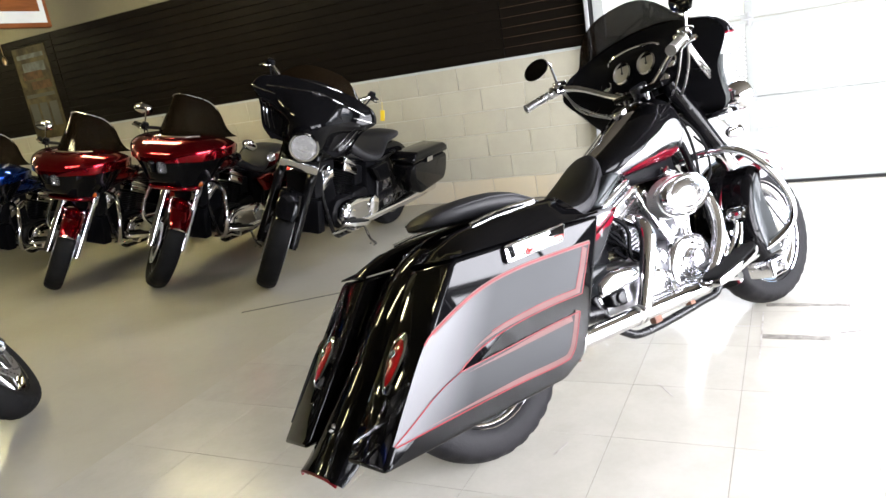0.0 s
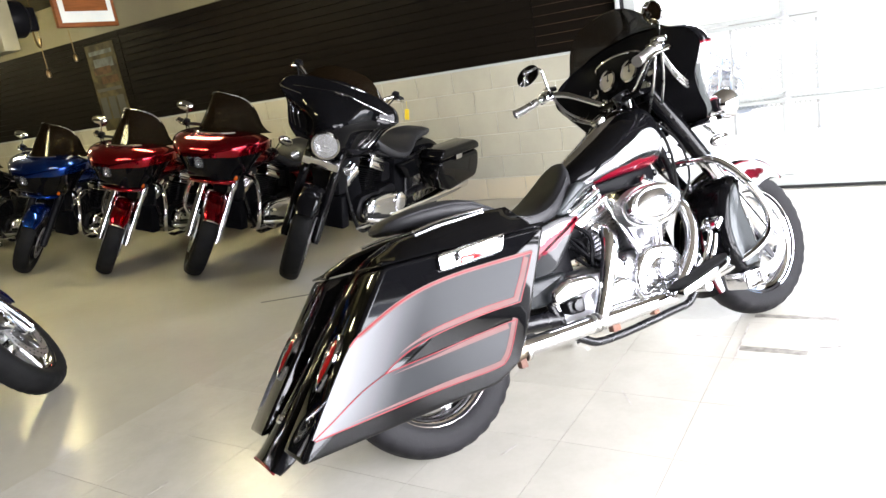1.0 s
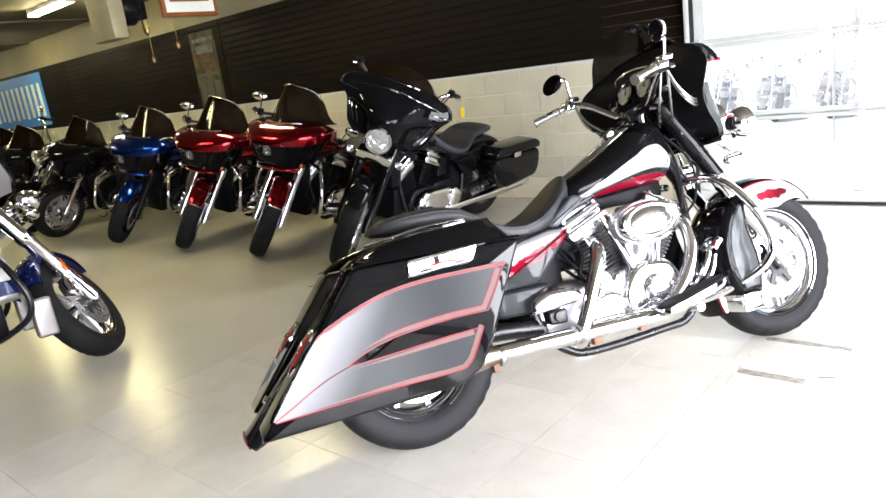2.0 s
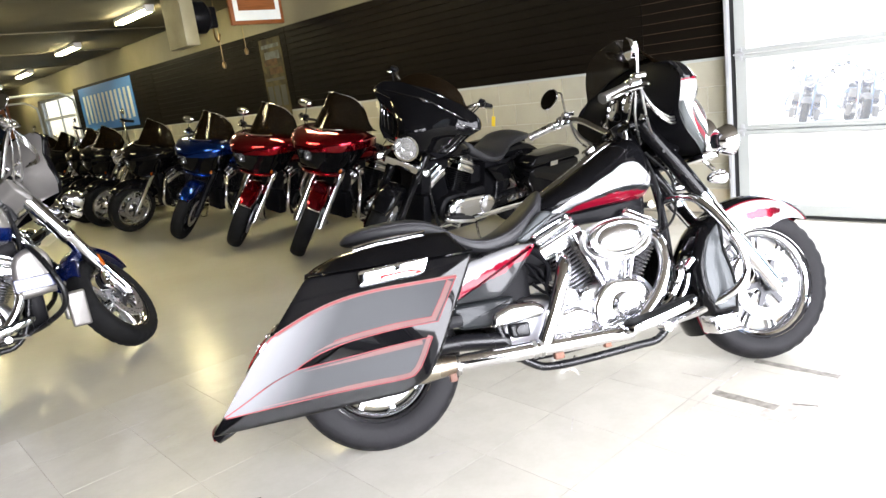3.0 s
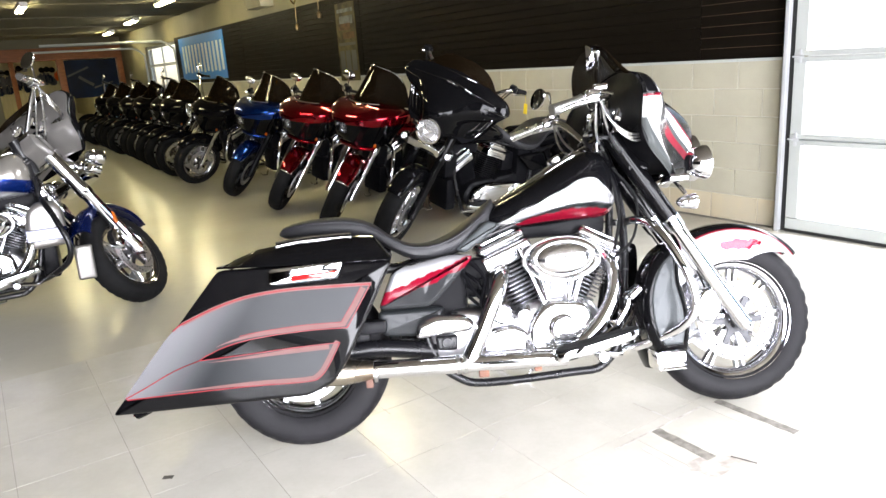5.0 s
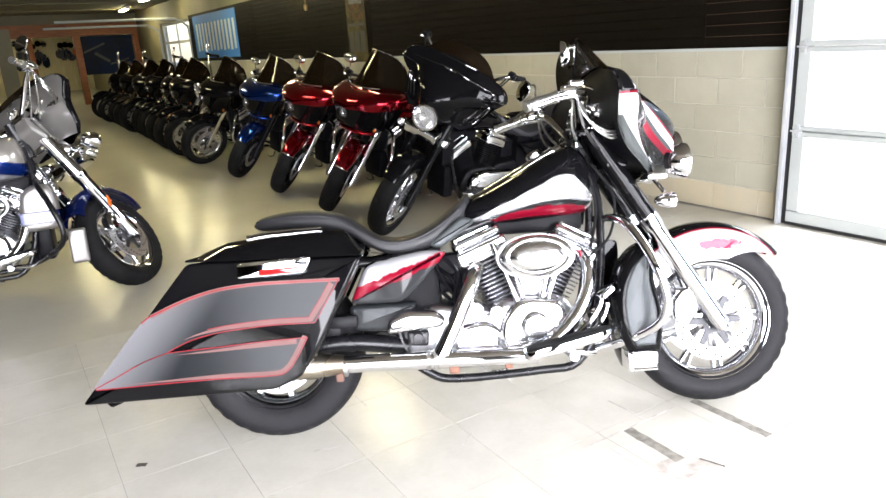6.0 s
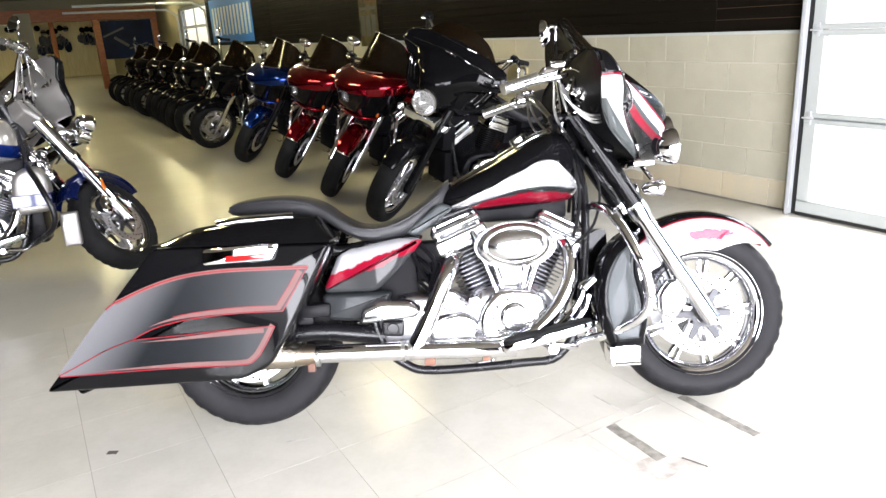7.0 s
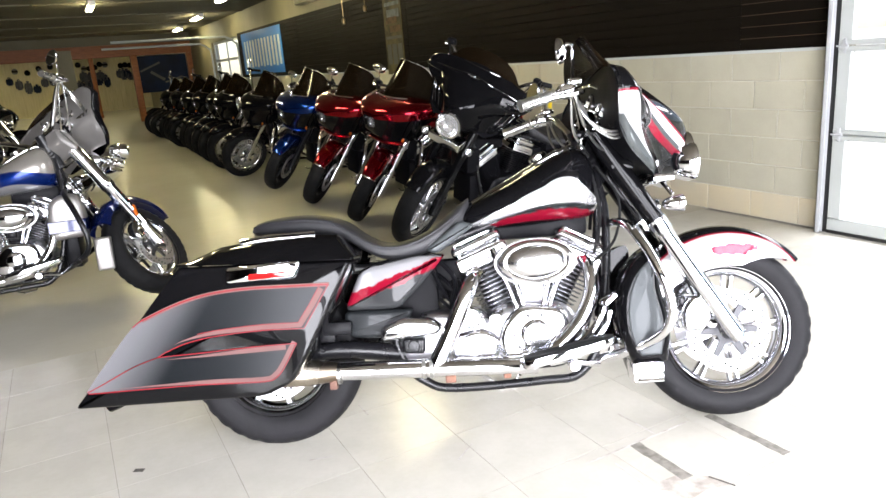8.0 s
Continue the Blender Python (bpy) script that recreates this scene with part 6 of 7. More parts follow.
tourer("motorcycle", stand_at(-0.19, 2.61, -8.5, 6.5), "silver and blue touring motorcycle with chrome fork and batwing fairing", "motorcycles", NAVY, "batwing", CHROME, CHROME, 60, True, (FIN, ALLOY, CHROME), CHROME, 5, paint2=SILVER, grip=STEEL, screen=0.03, guard=SATIN, skirt=0.03, bars=0.05)
copy_thing(bare, stand_at(-0.95, 9.6, -10))
copy_thing(dark, stand_at(-1.15, 12.2, -6))


# ---------------------------------------------------------------- the hall
def setting(name, bm, material, label="", parent=None):
    ob = part(name, bm, material, parent)
    return tagged(ob, label, "", "", "structure") if parent is None else ob


XW, YC = 3.9, 0.83  # inner face of the east wall, its corner beside the sectional door
CEIL = 2.80

bm = loft([[(x, y, z) for x, z in ((-250, -0.06), (4.7, -0.06), (8.0, -0.26), (11.5, -0.56), (300, -0.56), (300, -1.2), (-250, -1.2))] for y in (-250, 250)])
setting("ground", bm, APRON, "pale concrete yard outside the hall")
# floor: sealed concrete, with a tiled part near the doors laid a little deeper
TX0, TX1, TY0, TY1, PITCH = -3.18, 3.85, -3.36, 1.82, 0.37
bm = block(-7.2, TY1, -0.3, 4.1, 38, 0.0)
block(-7.2, -4.0, -0.3, TX0, TY1, 0.0, bm=bm)
block(TX0, -4.0, -0.3, 4.1, TY0, 0.0, bm=bm)
setting("floor", bm, FLOORM, "worn sealed concrete showroom floor")
bm = block(TX0, TY0, -0.3, 4.1, TY1, -0.0016)
tile_bed = setting("floor_bed", bm, GROUTM, "grey joint bed under the floor tiles")

# unseen front stretch, its dark colour added to cut bounced light
bm = block(-7.2, -4.0, CEIL, 4.1, 3.9, CEIL + 0.25)
for i in range(26):
    block(-7.2, -3.78 + i * 0.295, CEIL - 0.012, 3.88, -3.78 + i * 0.295 + 0.287, CEIL + 0.01, 0.003, 1, bm)
setting("ceiling_front", bm, DIMCEILM, "unseen boarded ceiling over the front of the hall, dark to cut bounce")
bm = block(-7.2, 3.9, CEIL, 4.1, 38, CEIL + 0.25)
for i in range(11):
    y = 4.5 + i * 2.9
    block(-7.2, y, CEIL - 0.02, 3.9, y + 0.12, CEIL + 0.01, 0.006, 1, bm)
for x in (-4.5, -0.6):
    block(x, 3.9, CEIL - 0.02, x + 0.05, 37.8, CEIL + 0.01, bm=bm)
setting("ceiling", bm, CEILM, "painted low ceiling with shallow beams")

# east wall: block dado, slatted boards, plaster strip
bm = block(XW + 0.012, YC, 0, XW + 0.2, 17.0, CEIL)
block(XW + 0.012, 20.5, 0, XW + 0.2, 38, CEIL, bm=bm)
block(XW + 0.012, 17.0, 2.25, XW + 0.2, 20.5, CEIL, bm=bm)
block(XW + 0.012, -3.8, 2.38, XW + 0.2, YC, CEIL, bm=bm)
wall_east = setting("wall_east", bm, WALLM, "painted wall above the dark slat boards")
bm = block(XW + 0.003, YC, 0, XW + 0.012, 17.0, 1.19)
mortar = setting("wall_dado", bm, MORTAR, "painted concrete block dado wall")
bm = block(XW - 0.006, YC + 0.01, 1.184, XW + 0.01, 17.0, 1.205, 0.003, 1)
setting("trim", bm, FRAMEM, "pale trim between the block wall and slat boards")

bm = block(XW - 0.002, YC + 0.01, 1.205, XW + 0.012, 16.98, 2.31)
slat_wall = setting("wall_slats", bm, SLATM, "dark slatted display wall boards")
for i in range(14):
    z = 1.21 + i * 0.0785
    for y0, y1 in ((YC + 0.012, 1.55), (1.555, 7.0), (7.005, 11.9), (11.905, 16.97)):
        part("slat", block(XW - 0.016 - (0.002 if y0 < 1 else 0), y0, z, XW - 0.002, y1, z + 0.0755, 0.002, 1), SLATM, slat_wall)

for i in range(13):
    z = 1.21 + (i + 1) * 0.0785
    part("edge_strip", block(XW - 0.0215, YC + 0.014, z - 0.0040, XW - 0.0025, 1.548, z + 0.0002, 0.0008, 1), JOINTM, slat_wall)

# other walls: west, south with the open doorway, north behind the wood header
# west and south lie unseen; their dark colour is added to shape reflections
bm = block(-7.4, -4.0, 0, -7.2, 38, CEIL)
setting("wall_west", bm, SLATM, "unseen west wall, dark to keep reflections black")
bm = block(-7.2, -4.0, 0, -4.15, -3.8, CEIL)
block(-1.05, -4.0, 0, -0.75, -3.8, 2.66, bm=bm)
block(2.35, -4.0, 0, 4.1, -3.8, CEIL, bm=bm)
block(-4.15, -4.0, 2.66, 2.35, -3.8, CEIL, bm=bm)
setting("wall_south", bm, SLATM, "unseen wall round the two sectional doors, dark for contrast in chrome")
bm = block(-7.2, 37.8, 0, 4.1, 38.0, CEIL)
wall_north = setting("wall_north", bm, PANELM, "yellow pine panelled back wall")
for i in range(46):
    x = -7.1 + i * 0.24
    part("board", block(x, 37.77, 0.1, x + 0.232, 37.8, CEIL - 0.02, 0.006, 1), PANELM, wall_north)

# wooden header and posts across the hall
bm = block(-7.2, 24.0, 2.14, 3.9, 24.3, 2.52, 0.01, 1)
setting("header_beam", bm, WOODM, "orange-stained timber header beam")
bm = block(-7.2, 24.02, 2.52, 3.9, 24.28, CEIL)
setting("wall_header", bm, CEILM, "painted infill above the header beam")
for x0, x1, mt, nm in ((1.93, 2.13, WOODM, "timber post"), (3.70, 3.88, WOODM, "timber post"), (-0.22, 0.22, WALLM, "grey painted column")):
    bm = block(x0, 23.95, 0, x1, 24.25, 2.14 if mt is WOODM else 2.42, 0.012, 2)
    setting("post", bm, mt, nm + " under the header")
bm = block(0.95, 30.0, 0, 1.12, 30.2, CEIL, 0.01)
setting("post", bm, WOODM, "timber post in the back room")

bm = block(2.14, 24.06, 0.92, 3.69, 24.10, 2.12, 0.008)
ban = tagged(part("banner", bm, DARKBAN), "dark printed banner hung under the header beam", "banner")
for x, z, w, h, a in ((2.5, 1.75, 0.7, 0.06, 22), (2.7, 1.45, 0.5, 0.09, -35), (3.2, 1.3, 0.6, 0.05, 15)):
    part("print", block(-w / 2, 0, -h / 2, w / 2, 0.006, h / 2, 0.002, 1, m=Matrix.Translation((x, 24.052, z)) @ Matrix.Rotation(radians(-a), 4, "Y")), POSTERG, ban)

# goods hung on the back wall
def jacket(x, z, w, h, material, label):
    """A riding jacket on a hook: shoulders, body, two hanging sleeves, collar."""
    bm = bmesh.new()
    body = []
    for f, k in ((0.0, 0.30), (0.06, 0.62), (0.14, 0.92), (0.35, 1.0), (0.7, 0.95), (1.0, 1.02)):
        body.append([(x + w * k * 0.5 * math.cos(t), 37.66 + 0.07 * math.sin(t) * (0.6 + 0.4 * f), z - h * f) for t in [2 * math.pi * i / 14 for i in range(14)]])
    loft(body, bm=bm)
    for s in (-1, 1):
        tube([(x + s * w * 0.40, 37.66, z - h * 0.10), (x + s * w * 0.62, 37.64, z - h * 0.42), (x + s * w * 0.60, 37.62, z - h * 0.86)], [0.055, 0.05, 0.038], 9, 4, bm=bm)
    tube([(x - 0.06, 37.64, z + 0.01), (x, 37.61, z + 0.035), (x + 0.06, 37.64, z + 0.01)], 0.022, 7, 3, bm=bm)
    tube([(x, 37.66, z), (x, 37.70, z + 0.07), (x, 37.78, z + 0.07)], 0.008, 6, 3, bm=bm)
    tagged(part("jacket", bm, material), label, "jacket", "jackets on the back wall")


def helmet(x, z, material, label):
    """A helmet on a wall peg: shell, visor."""
    root = thing("helmet", Matrix.Translation((x, 37.60, z)), label, "helmet", "helmets on the back wall")
    rings = []
    for f in range(9):
        t = math.pi * (0.06 + 0.80 * f / 8)
        rings.append([(0.135 * math.sin(t) * math.cos(q), 0.155 * math.sin(t) * math.sin(q), 0.14 * math.cos(t)) for q in [2 * math.pi * i / 18 for i in range(18)]])
    part("shell", loft(rings), material, root)
    part("visor", loft([[(0.142 * math.cos(q) * k, 0.162 * math.sin(q) * k, zz) for q in [math.pi * (1.15 + 0.7 * i / 10) for i in range(11)]] for zz, k in ((-0.045, 0.98), (0.0, 1.02), (0.05, 0.97))], closed=False), SMOKE, root, "dark visor")
    part("peg", tube([(0, 0.10, 0.0), (0, 0.20, 0.02)], 0.012, 7, 1), STEEL, root)


random.seed(4)
for i in range(22):
    x = (0.72 + 0.125 * i) if i < 11 else ((2.62 + 0.16 * (i - 11)) if i < 16 else (-2.2 + 0.36 * (i - 16)))
    z = 1.62 + random.uniform(-0.25, 0.40)
    if i == 15:
        jacket(3.37, 2.02, 0.20, 0.42, ORANGE, "orange riding jacket on a wall hook")
    else:
        jacket(x, z, random.uniform(0.17, 0.26), random.uniform(0.32, 0.55), (CLOTHD, DARKBAN, CLOTHD)[i % 3], "dark riding jacket on a wall hook")
for i in range(13):
    x = (0.80 + 0.24 * i) if i < 6 else ((2.70 + 0.22 * (i - 6)) if i < 9 else (-1.9 + 0.5 * (i - 9)))
    pale = i % 4 == 1
    helmet(x, 2.20 + random.uniform(-0.12, 0.12), SILVER if pale else BLACK, "silver helmet on a wall peg" if pale else "black helmet on a wall peg")

# sectional doors: rails, stiles, panes, hinges, track
def sectional_door(name, label, x, y0, y1, cols, heights, z_top):
    bm = block(x - 0.02, y0, 0.02, x + 0.02, y1, 0.10, 0.004, 1)
    for z in heights:
        block(x - 0.022, y0, z - 0.034, x + 0.022, y1, z - 0.003, 0.004, 1, bm)
        block(x - 0.022, y0, z + 0.003, x + 0.022, y1, z + 0.034, 0.004, 1, bm)
    block(x - 0.022, y0, z_top - 0.07, x + 0.022, y1, z_top, 0.004, 1, bm)
    d = tagged(part(name, bm, FRAMEM), label, "", "", "structure")
    w = (y1 - y0) / cols
    zs = [0.10] + list(heights) + [z_top - 0.07]
    for i in range(cols + 1):
        y = y0 + i * w
        ya, yb = (y, y + 0.085) if i == 0 else ((y - 0.085, y) if i == cols else (y - 0.03, y + 0.03))
        for a, b in zip(zs, zs[1:]):
            part("stile", block(x - 0.019, ya, a + 0.002, x + 0.019, yb, b - 0.002, 0.004, 1), FRAMEM, d)
    for i in range(cols):
        for a, b in zip(zs, zs[1:]):
            p = part("pane", block(x - 0.003, y0 + i * w + 0.02, a + 0.01, x + 0.003, y0 + (i + 1) * w - 0.02, b - 0.01), PANE, d)
            p.visible_shadow = False
    for i in range(cols + 1):
        y = min(max(y0 + i * w, y0 + 0.045), y1 - 0.045)
        for z in heights:
            bm = block(x - 0.028, y - 0.012, z - 0.045, x - 0.021, y + 0.012, z + 0.045, 0.003, 1)
            block(x - 0.030, y - 0.026, z - 0.012, x - 0.022, y + 0.026, z + 0.012, 0.003, 1, bm)
            tube([(x - 0.032, y - 0.03, z), (x - 0.032, y + 0.05, z)], 0.006, 8, 1, bm=bm)
            part("hinge", bm, TRACKM, d, "galvanised door hinge and roller")
    bm = block(x - 0.024, y0, 0.0, x + 0.024, y1, 0.022, 0.006, 2)
    part("seal", bm, SEAL, d, "black rubber bottom seal")
    return d


sectional_door("door_1", "glazed sectional door with white aluminium rails", 3.86, -3.62, 0.778, 4, (0.655, 1.205, 1.755), 2.38)
bm = bmesh.new()
for a, b, c, e in ((3.800, 3.806, 0.805, 0.835), (3.800, 3.850, 0.829, 0.835), (3.844, 3.850, 0.812, 0.835)):
    block(a, c, 0.0, b, e, 2.36, 0.001, 1, bm)
setting("door_track", bm, TRACKM, "galvanised door track beside the block wall")
bm = block(3.852, 0.782, 0.0, 3.90, 0.825, 2.38, 0.004, 1)
setting("door_jamb", bm, SEAL, "dark strip in the gap at the door jamb")
for name, y0 in (("door_3", -4.14), ("door_4", -0.74)):
    door_south = sectional_door(name, "glazed sectional door in the south wall", 3.90, y0, y0 + 3.08, 2, (0.655, 1.205, 1.755, 2.2), 2.65)
    door_south.matrix_world = Matrix.Rotation(radians(-90), 4, "Z")
sectional_door("door_2", "far glazed sectional door", 3.98, 17.05, 20.45, 2, (0.6, 1.15, 1.72), 2.25)
for y in (17.0, 20.5):
    bm = tube([(3.87, y, 0.0), (3.87, y, 1.85), (3.80, y, 2.1), (3.62, y, 2.22), (3.3, y, 2.25), (0.9, y, 2.25)], 0.028, 8, 6)
    setting("door_track", bm, FRAMEM, "white curved overhead door track")


# fluorescent lamps
def ceiling_lamp(x, y, z=CEIL, length=1.22):
    root = thing("ceiling_light", Matrix.Translation((x, y, z)), "fluorescent batten lamp under the ceiling", "lamp", "ceiling lights")
    part("housing", block(-0.065, -length / 2, -0.055, 0.065, length / 2, -0.001, 0.01, 2), FIXTURE, root)
    for s in (-1, 1):
        part("fluorescent_tube", tube([(s * 0.035, -length / 2 + 0.03, -0.075), (s * 0.035, length / 2 - 0.03, -0.075)], 0.019, 12, 1), TUBE, root, "glowing white tube")
    for e in (-1, 1):
        part("end_cap", block(-0.065, e * length / 2 - 0.014, -0.095, 0.065, e * length / 2 + 0.014, -0.001, 0.006, 1), FIXTURE, root)
    return root


lamp_1 = ceiling_lamp(2.55, 8.65)
# from (0.4, 8.8) on: unseen lamps, added to brighten hall and back room
for x, y in ((2.71, 12.5), (3.0, 17.2), (3.15, 21.3), (0.4, 13.4), (0.4, 8.8), (2.5, 4.7), (0.3, 4.2), (-1.5, 28.0), (1.5, 31.0), (-1.5, 34.5), (-3.6, 27.5), (-3.6, 32.5), (2.4, 27.0)):
    copy_thing(lamp_1, Matrix.Translation((x, y, CEIL)))

# poster, maker's banner, heater, framed picture
pst = tagged(part("poster", block(XW - 0.024, 7.14, 1.14, XW - 0.018, 7.74, 2.21, 0.001, 1), POSTERM), "tall faded poster on the slat wall", "poster")
for i in range(3):
    part("print", block(XW - 0.0265, 7.19 + i * 0.18, 1.28, XW - 0.0245, 7.33 + i * 0.18, 1.56, 0.0005, 1), POSTERG, pst)
part("print", block(XW - 0.0265, 7.18, 1.63, XW - 0.0245, 7.70, 1.67, 0.0005, 1), POSTERG, pst)
part("print", block(XW - 0.0265, 7.20, 2.08, XW - 0.0245, 7.68, 2.13, 0.0005, 1), POSTERS, pst)
part("print", block(XW - 0.0265, 7.22, 1.92, XW - 0.0245, 7.62, 2.03, 0.0005, 1), POSTERS, pst)
part("print", block(XW - 0.0270, 7.30, 1.84, XW - 0.0245, 7.66, 1.93, 0.0005, 1), POSTERO, pst)
part("print", block(XW - 0.0265, 7.19, 1.72, XW - 0.0245, 7.55, 1.81, 0.0005, 1), POSTERO, pst)
bnr = tagged(part("banner", block(XW - 0.026, 13.05, 1.28, XW - 0.018, 16.55, 2.25, 0.002, 1), BANNERB), "blue vinyl banner with bold white shapes on the slat wall", "banner")
for i in range(12):
    a = 16.30 - i * 0.272
    bm = block(XW - 0.030, a - 0.135, 1.43 + 0.02 * (i % 2), XW - 0.0275, a, 2.06, 0.001, 1)
    part("white_bar", bm, BANNERW, bnr)
htr = tagged(part("unit_heater", block(2.50, 7.0, 2.14, 2.68, 7.55, 2.79, 0.02, 2), HEATERM), "sheet-metal unit heater hung from the ceiling", "heater")
part("fan_housing", lathe([(0, 0), (0.17, 0), (0.2, 0.05), (0.2, 0.22), (0.15, 0.27), (0, 0.27)], 28, (2.68, 7.27, 2.50), "x"), ENGINEBLK, htr, "black fan housing")
part("motor", block(2.94, 7.17, 2.36, 3.05, 7.37, 2.62, 0.03, 3), ENGINEBLK, htr)
bm = tube([(2.60, 7.1, 2.79), (2.60, 7.1, 2.80)], 0.012, 8, 1)
tube([(3.0, 7.25, 2.38), (3.03, 7.3, 2.25), (3.10, 7.36, 2.2), (3.14, 7.38, 2.3)], 0.012, 8, 5, bm=bm)
part("pipe", bm, BRASS, htr, "brass gas pipe")
for x, y, z in ((3.12, 7.38, 1.90), (3.33, 7.1, 2.03)):
    bm = tube([(x, y, 2.80), (x, y, z + 0.06)], 0.004, 6, 1)
    lathe([(0, -0.045), (0.02, -0.04), (0.028, 0.0), (0.02, 0.03), (0.008, 0.045), (0, 0.05)], 18, (x, y, z), "z", bm=bm)
    tagged(part("pull_weight", bm, BRASS), "brass pull weight on a cord", "pull cord")
fr = tagged(part("picture_frame", block(3.05, 6.80, 2.33, 3.80, 6.86, 2.795, 0.015, 2), WOODM), "framed picture hung below the ceiling", "picture")
part("mat_board", block(3.10, 6.794, 2.38, 3.75, 6.801, 2.75, 0.001, 1), BANNERW, fr)
part("print", block(3.16, 6.791, 2.50, 3.69, 6.795, 2.70, 0.001, 1), WOODM, fr)

# ---------------------------------------------------------------- yard seen through the sectional door
# silver and chrome all over: the outdoor glare is put into the paint
yard = tourer("motorcycle", stand_at(13.2, 3.85, 200) @ Matrix.Translation((0, 0, -0.56)), "silver motorcycle parked in the yard, painted pale to stand for glare", "motorcycles in the yard", SILVER, "bare", CHROME, CHROME, 0, False, (CHROME, ALLOY, CHROME), CHROME, 7)
for x, y, h in ((13.2, 2.8, 205), (13.3, 1.85, 196)):
    copy_thing(yard, stand_at(x, y, h) @ Matrix.Translation((0, 0, -0.56)))
bm = tube([(9.0, -0.10, -0.36), (9.0, -0.10, 1.16), (9.0, 0.95, 1.16), (9.0, 0.95, -0.36)], 0.02, 8, 1)
gate = tagged(part("wire_gate", bm, WIRE), "chain-link gate panel in the yard", "gate")
bm = bmesh.new()
for k in range(-14, 19):
    for s in (-1, 1):
        p0, p1 = Vector((9.0, -0.10 + k * 0.06, 0.0)), Vector((9.0, -0.10 + k * 0.06 + s * 1.15, 1.15))
        dy = p1.y - p0.y
        lo, hi = sorted(((-0.10 - p0.y) / dy, (0.95 - p0.y) / dy))
        ta, tb = max(0.0, lo), min(1.0, hi)
        if tb - ta > 0.03:
            tube([p0.lerp(p1, ta), p0.lerp(p1, tb)], 0.006, 5, 1, bm=bm)
tagged(part("chain_link", bm, WIRE, gate, "woven wire mesh"), kind="stuff")

# ---------------------------------------------------------------- marks on the floor
def floor_mark(name, pts, material, label, z=0.0012):
    """A thin irregular residue on the floor."""
    bm = bmesh.new()
    f = bm.faces.new([bm.verts.new((x, y, z)) for x, y in pts])
    bmesh.ops.triangulate(bm, faces=[f])
    r = bmesh.ops.extrude_face_region(bm, geom=bm.faces[:])
    bmesh.ops.translate(bm, verts=[v for v in r["geom"] if isinstance(v, bmesh.types.BMVert)], vec=(0, 0, -0.0008))
    return tagged(part(name, bm, material), label, "", "", "structure")


def strip(a, b, w, seed, n=14):
    rnd = random.Random(seed)
    a, b = Vector(a), Vector(b)
    d = (b - a).normalized()
    s = Vector((-d.y, d.x))
    up = [a.lerp(b, i / n) + s * (w / 2 + min(w, 0.03) * rnd.uniform(-0.08, 0.06)) for i in range(n + 1)]
    dn = [a.lerp(b, i / n) - s * (w / 2 + min(w, 0.03) * rnd.uniform(-0.08, 0.06)) for i in range(n, -1, -1)]
    return [tuple(p) for p in up + dn]


floor_mark("floor_mark", strip((1.336, -0.455), (1.341, -0.775), 0.036, 1), TAPEM, "dark adhesive residue strip on the floor tiles")
floor_mark("floor_mark", strip((0.989, -0.450), (0.985, -0.69), 0.042, 2), TAPEM, "dark adhesive residue strip on the floor tiles")
floor_mark("floor_mark", [(0.955, -0.66), (1.0, -0.70), (1.053, -0.722), (1.066, -0.755), (1.072, -0.80), (1.0, -0.768), (0.915, -0.772), (0.888, -0.746), (0.90, -0.715), (0.872, -0.69), (0.90, -0.655)], STAINM, "brownish glue stain on the floor tiles", 0.001)
floor_mark("floor_mark", strip((1.04, -0.722), (1.068, -0.80), 0.008, 31, 6), CRACKM, "dark chipped tile edge")
floor_mark("scuff_mark", strip((0.858, -0.50), (0.848, -0.69), 0.007, 32, 9), SCUFFM, "faint brown scuff on the floor tiles", 0.0009)
floor_mark("scuff_mark", strip((1.07, -0.788), (1.64, -0.769), 0.006, 33, 16), SCUFFM, "faint dirt line along a tile joint", 0.0009)
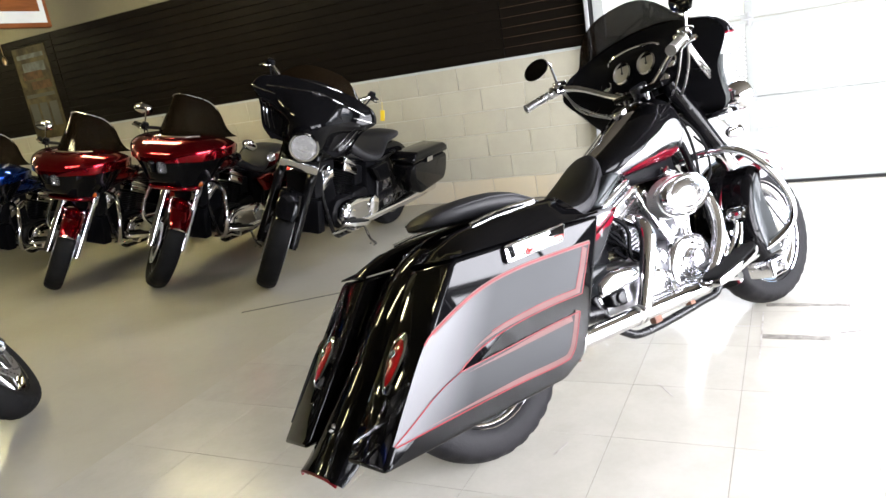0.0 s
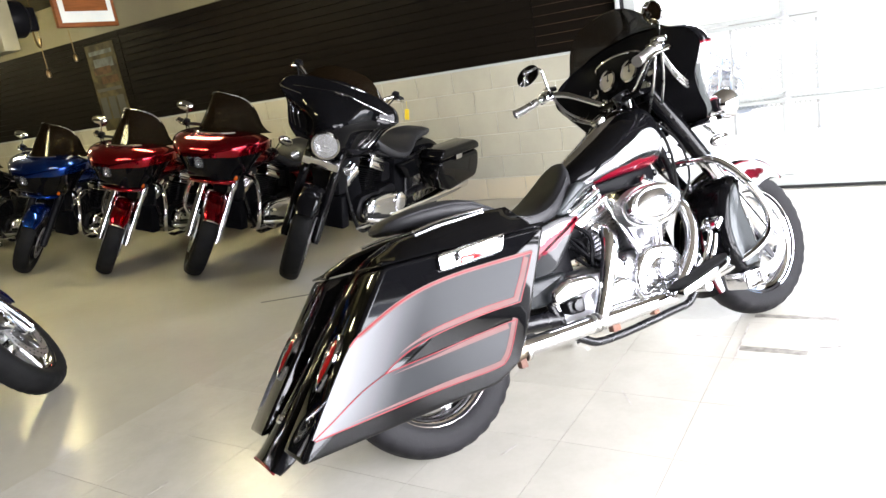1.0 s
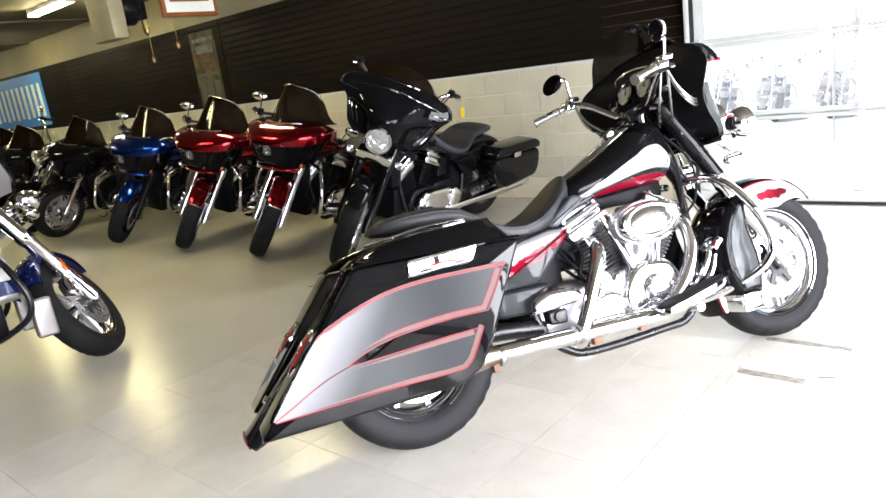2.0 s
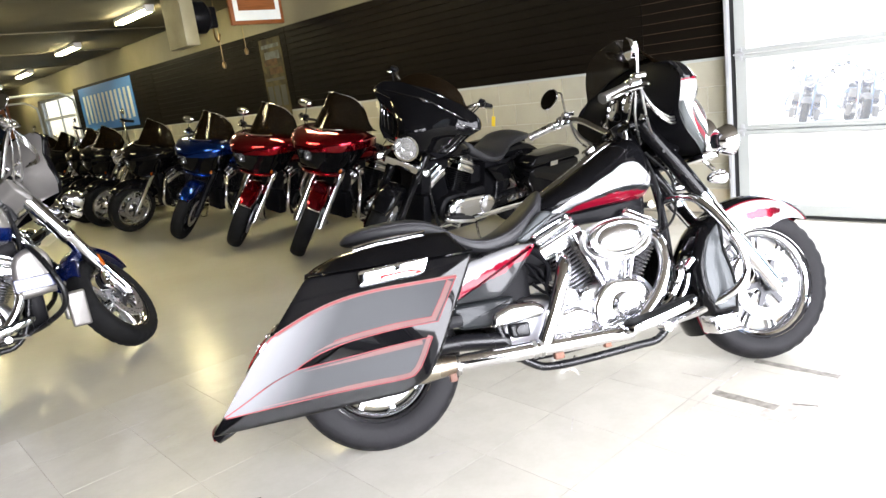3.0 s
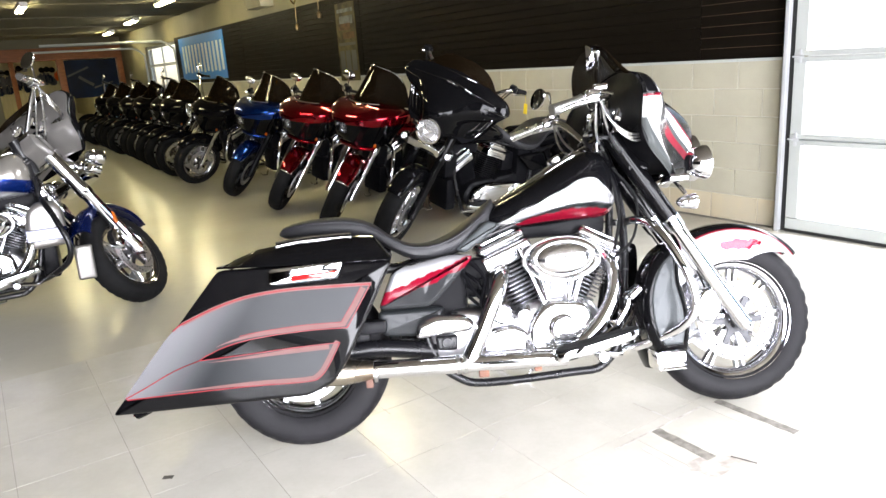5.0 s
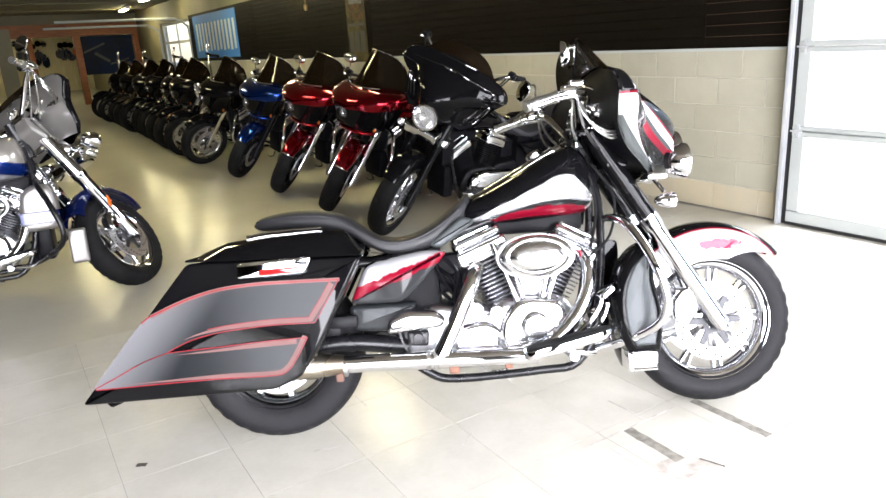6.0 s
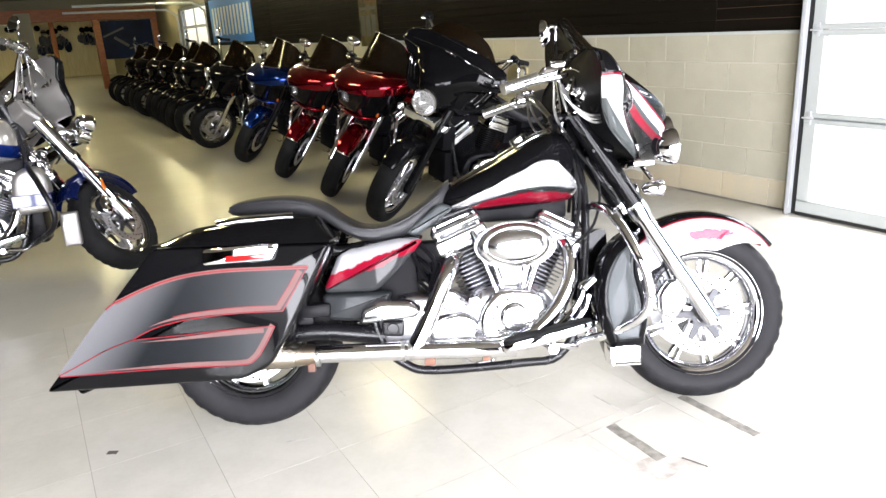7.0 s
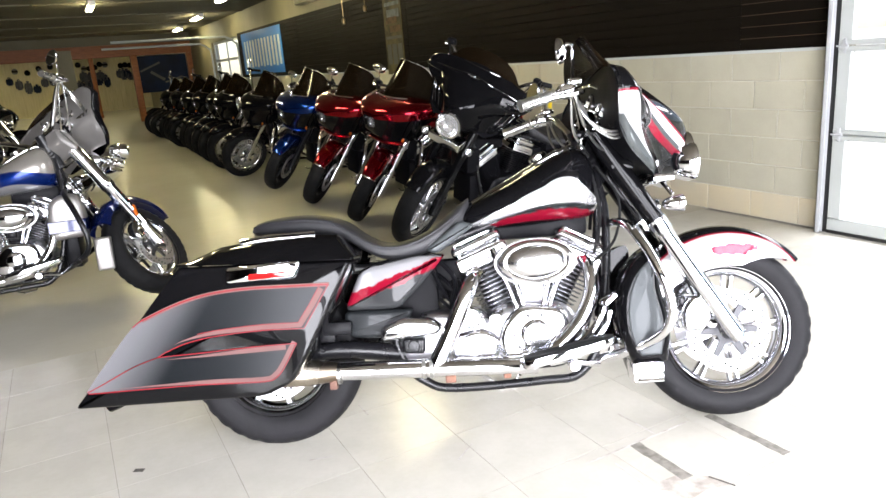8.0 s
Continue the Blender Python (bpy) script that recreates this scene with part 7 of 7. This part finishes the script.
floor_mark("scuff_mark", strip((0.78, -0.447), (1.25, -0.446), 0.006, 34, 16), SCUFFM, "faint dirt line along a tile joint", 0.0009)
floor_mark("scuff_mark", strip((1.086, -0.26), (1.092, -0.437), 0.005, 35, 8), SCUFFM, "faint dirt line along a tile joint", 0.0009)
floor_mark("floor_mark", strip((-0.53, 0.43), (-0.50, 0.41), 0.02, 5, 4), CRACKM, "small dark chip in the floor")
floor_mark("floor_crack", strip((1.16, 2.42), (1.60, 1.78), 0.016, 6, 20), CRACKM, "dark crack in the concrete floor", 0.001)

rnd = random.Random(11)
for i in range(26):
    x, y = rnd.uniform(-1.4, 1.9), rnd.uniform(-1.3, 1.2)
    a, r = rnd.uniform(0, 3.1), rnd.uniform(0.03, 0.14)
    floor_mark("scuff_mark", strip((x, y), (x + r * math.cos(a), y + r * math.sin(a)), rnd.uniform(0.004, 0.009), 20 + i, 6), SCUFFM, "faint grey scuff on the floor tiles", 0.0009)

# floor tiles
protos = {}
for i in range(19):
    for j in range(14):
        x, y = TX0 + i * PITCH, TY0 + j * PITCH
        if "tile" not in protos:
            bm = block(0.0008, 0.0008, -0.006, PITCH - 0.0008, PITCH - 0.0008, 0.0)
            ob = part("tile", bm, TILEM, tile_bed)
            protos["tile"] = ob.data
        else:
            ob = new("tile", protos["tile"])
            ob.parent = tile_bed
        ob.location = (x, y, 0)

# blocks of the dado wall
BH, BL = 1.19 / 6, 0.397
for key, w in (("block", BL), ("half", BL / 2)):
    bm = block(0, 0.004, 0.004, 0.012, w - 0.004, BH - 0.004, 0.002, 1)
    finish(bm)
    me = bpy.data.meshes.new("block")
    bm.to_mesh(me)
    bm.free()
    me.materials.append(BLOCKM)
    protos[key] = me
    low = me.copy()
    low.materials[0] = BLOCKB
    protos[key + "_low"] = low
for row in range(6):
    y = YC
    first = row % 2 == 0
    while y < 17.0 - 0.2:
        half = first
        first = False
        ob = new("block", protos[("half" if half else "block") + ("_low" if row == 0 else "")])
        ob.parent = mortar
        ob.location = (XW - 0.004, y, row * BH)
        y += BL / 2 if half else BL
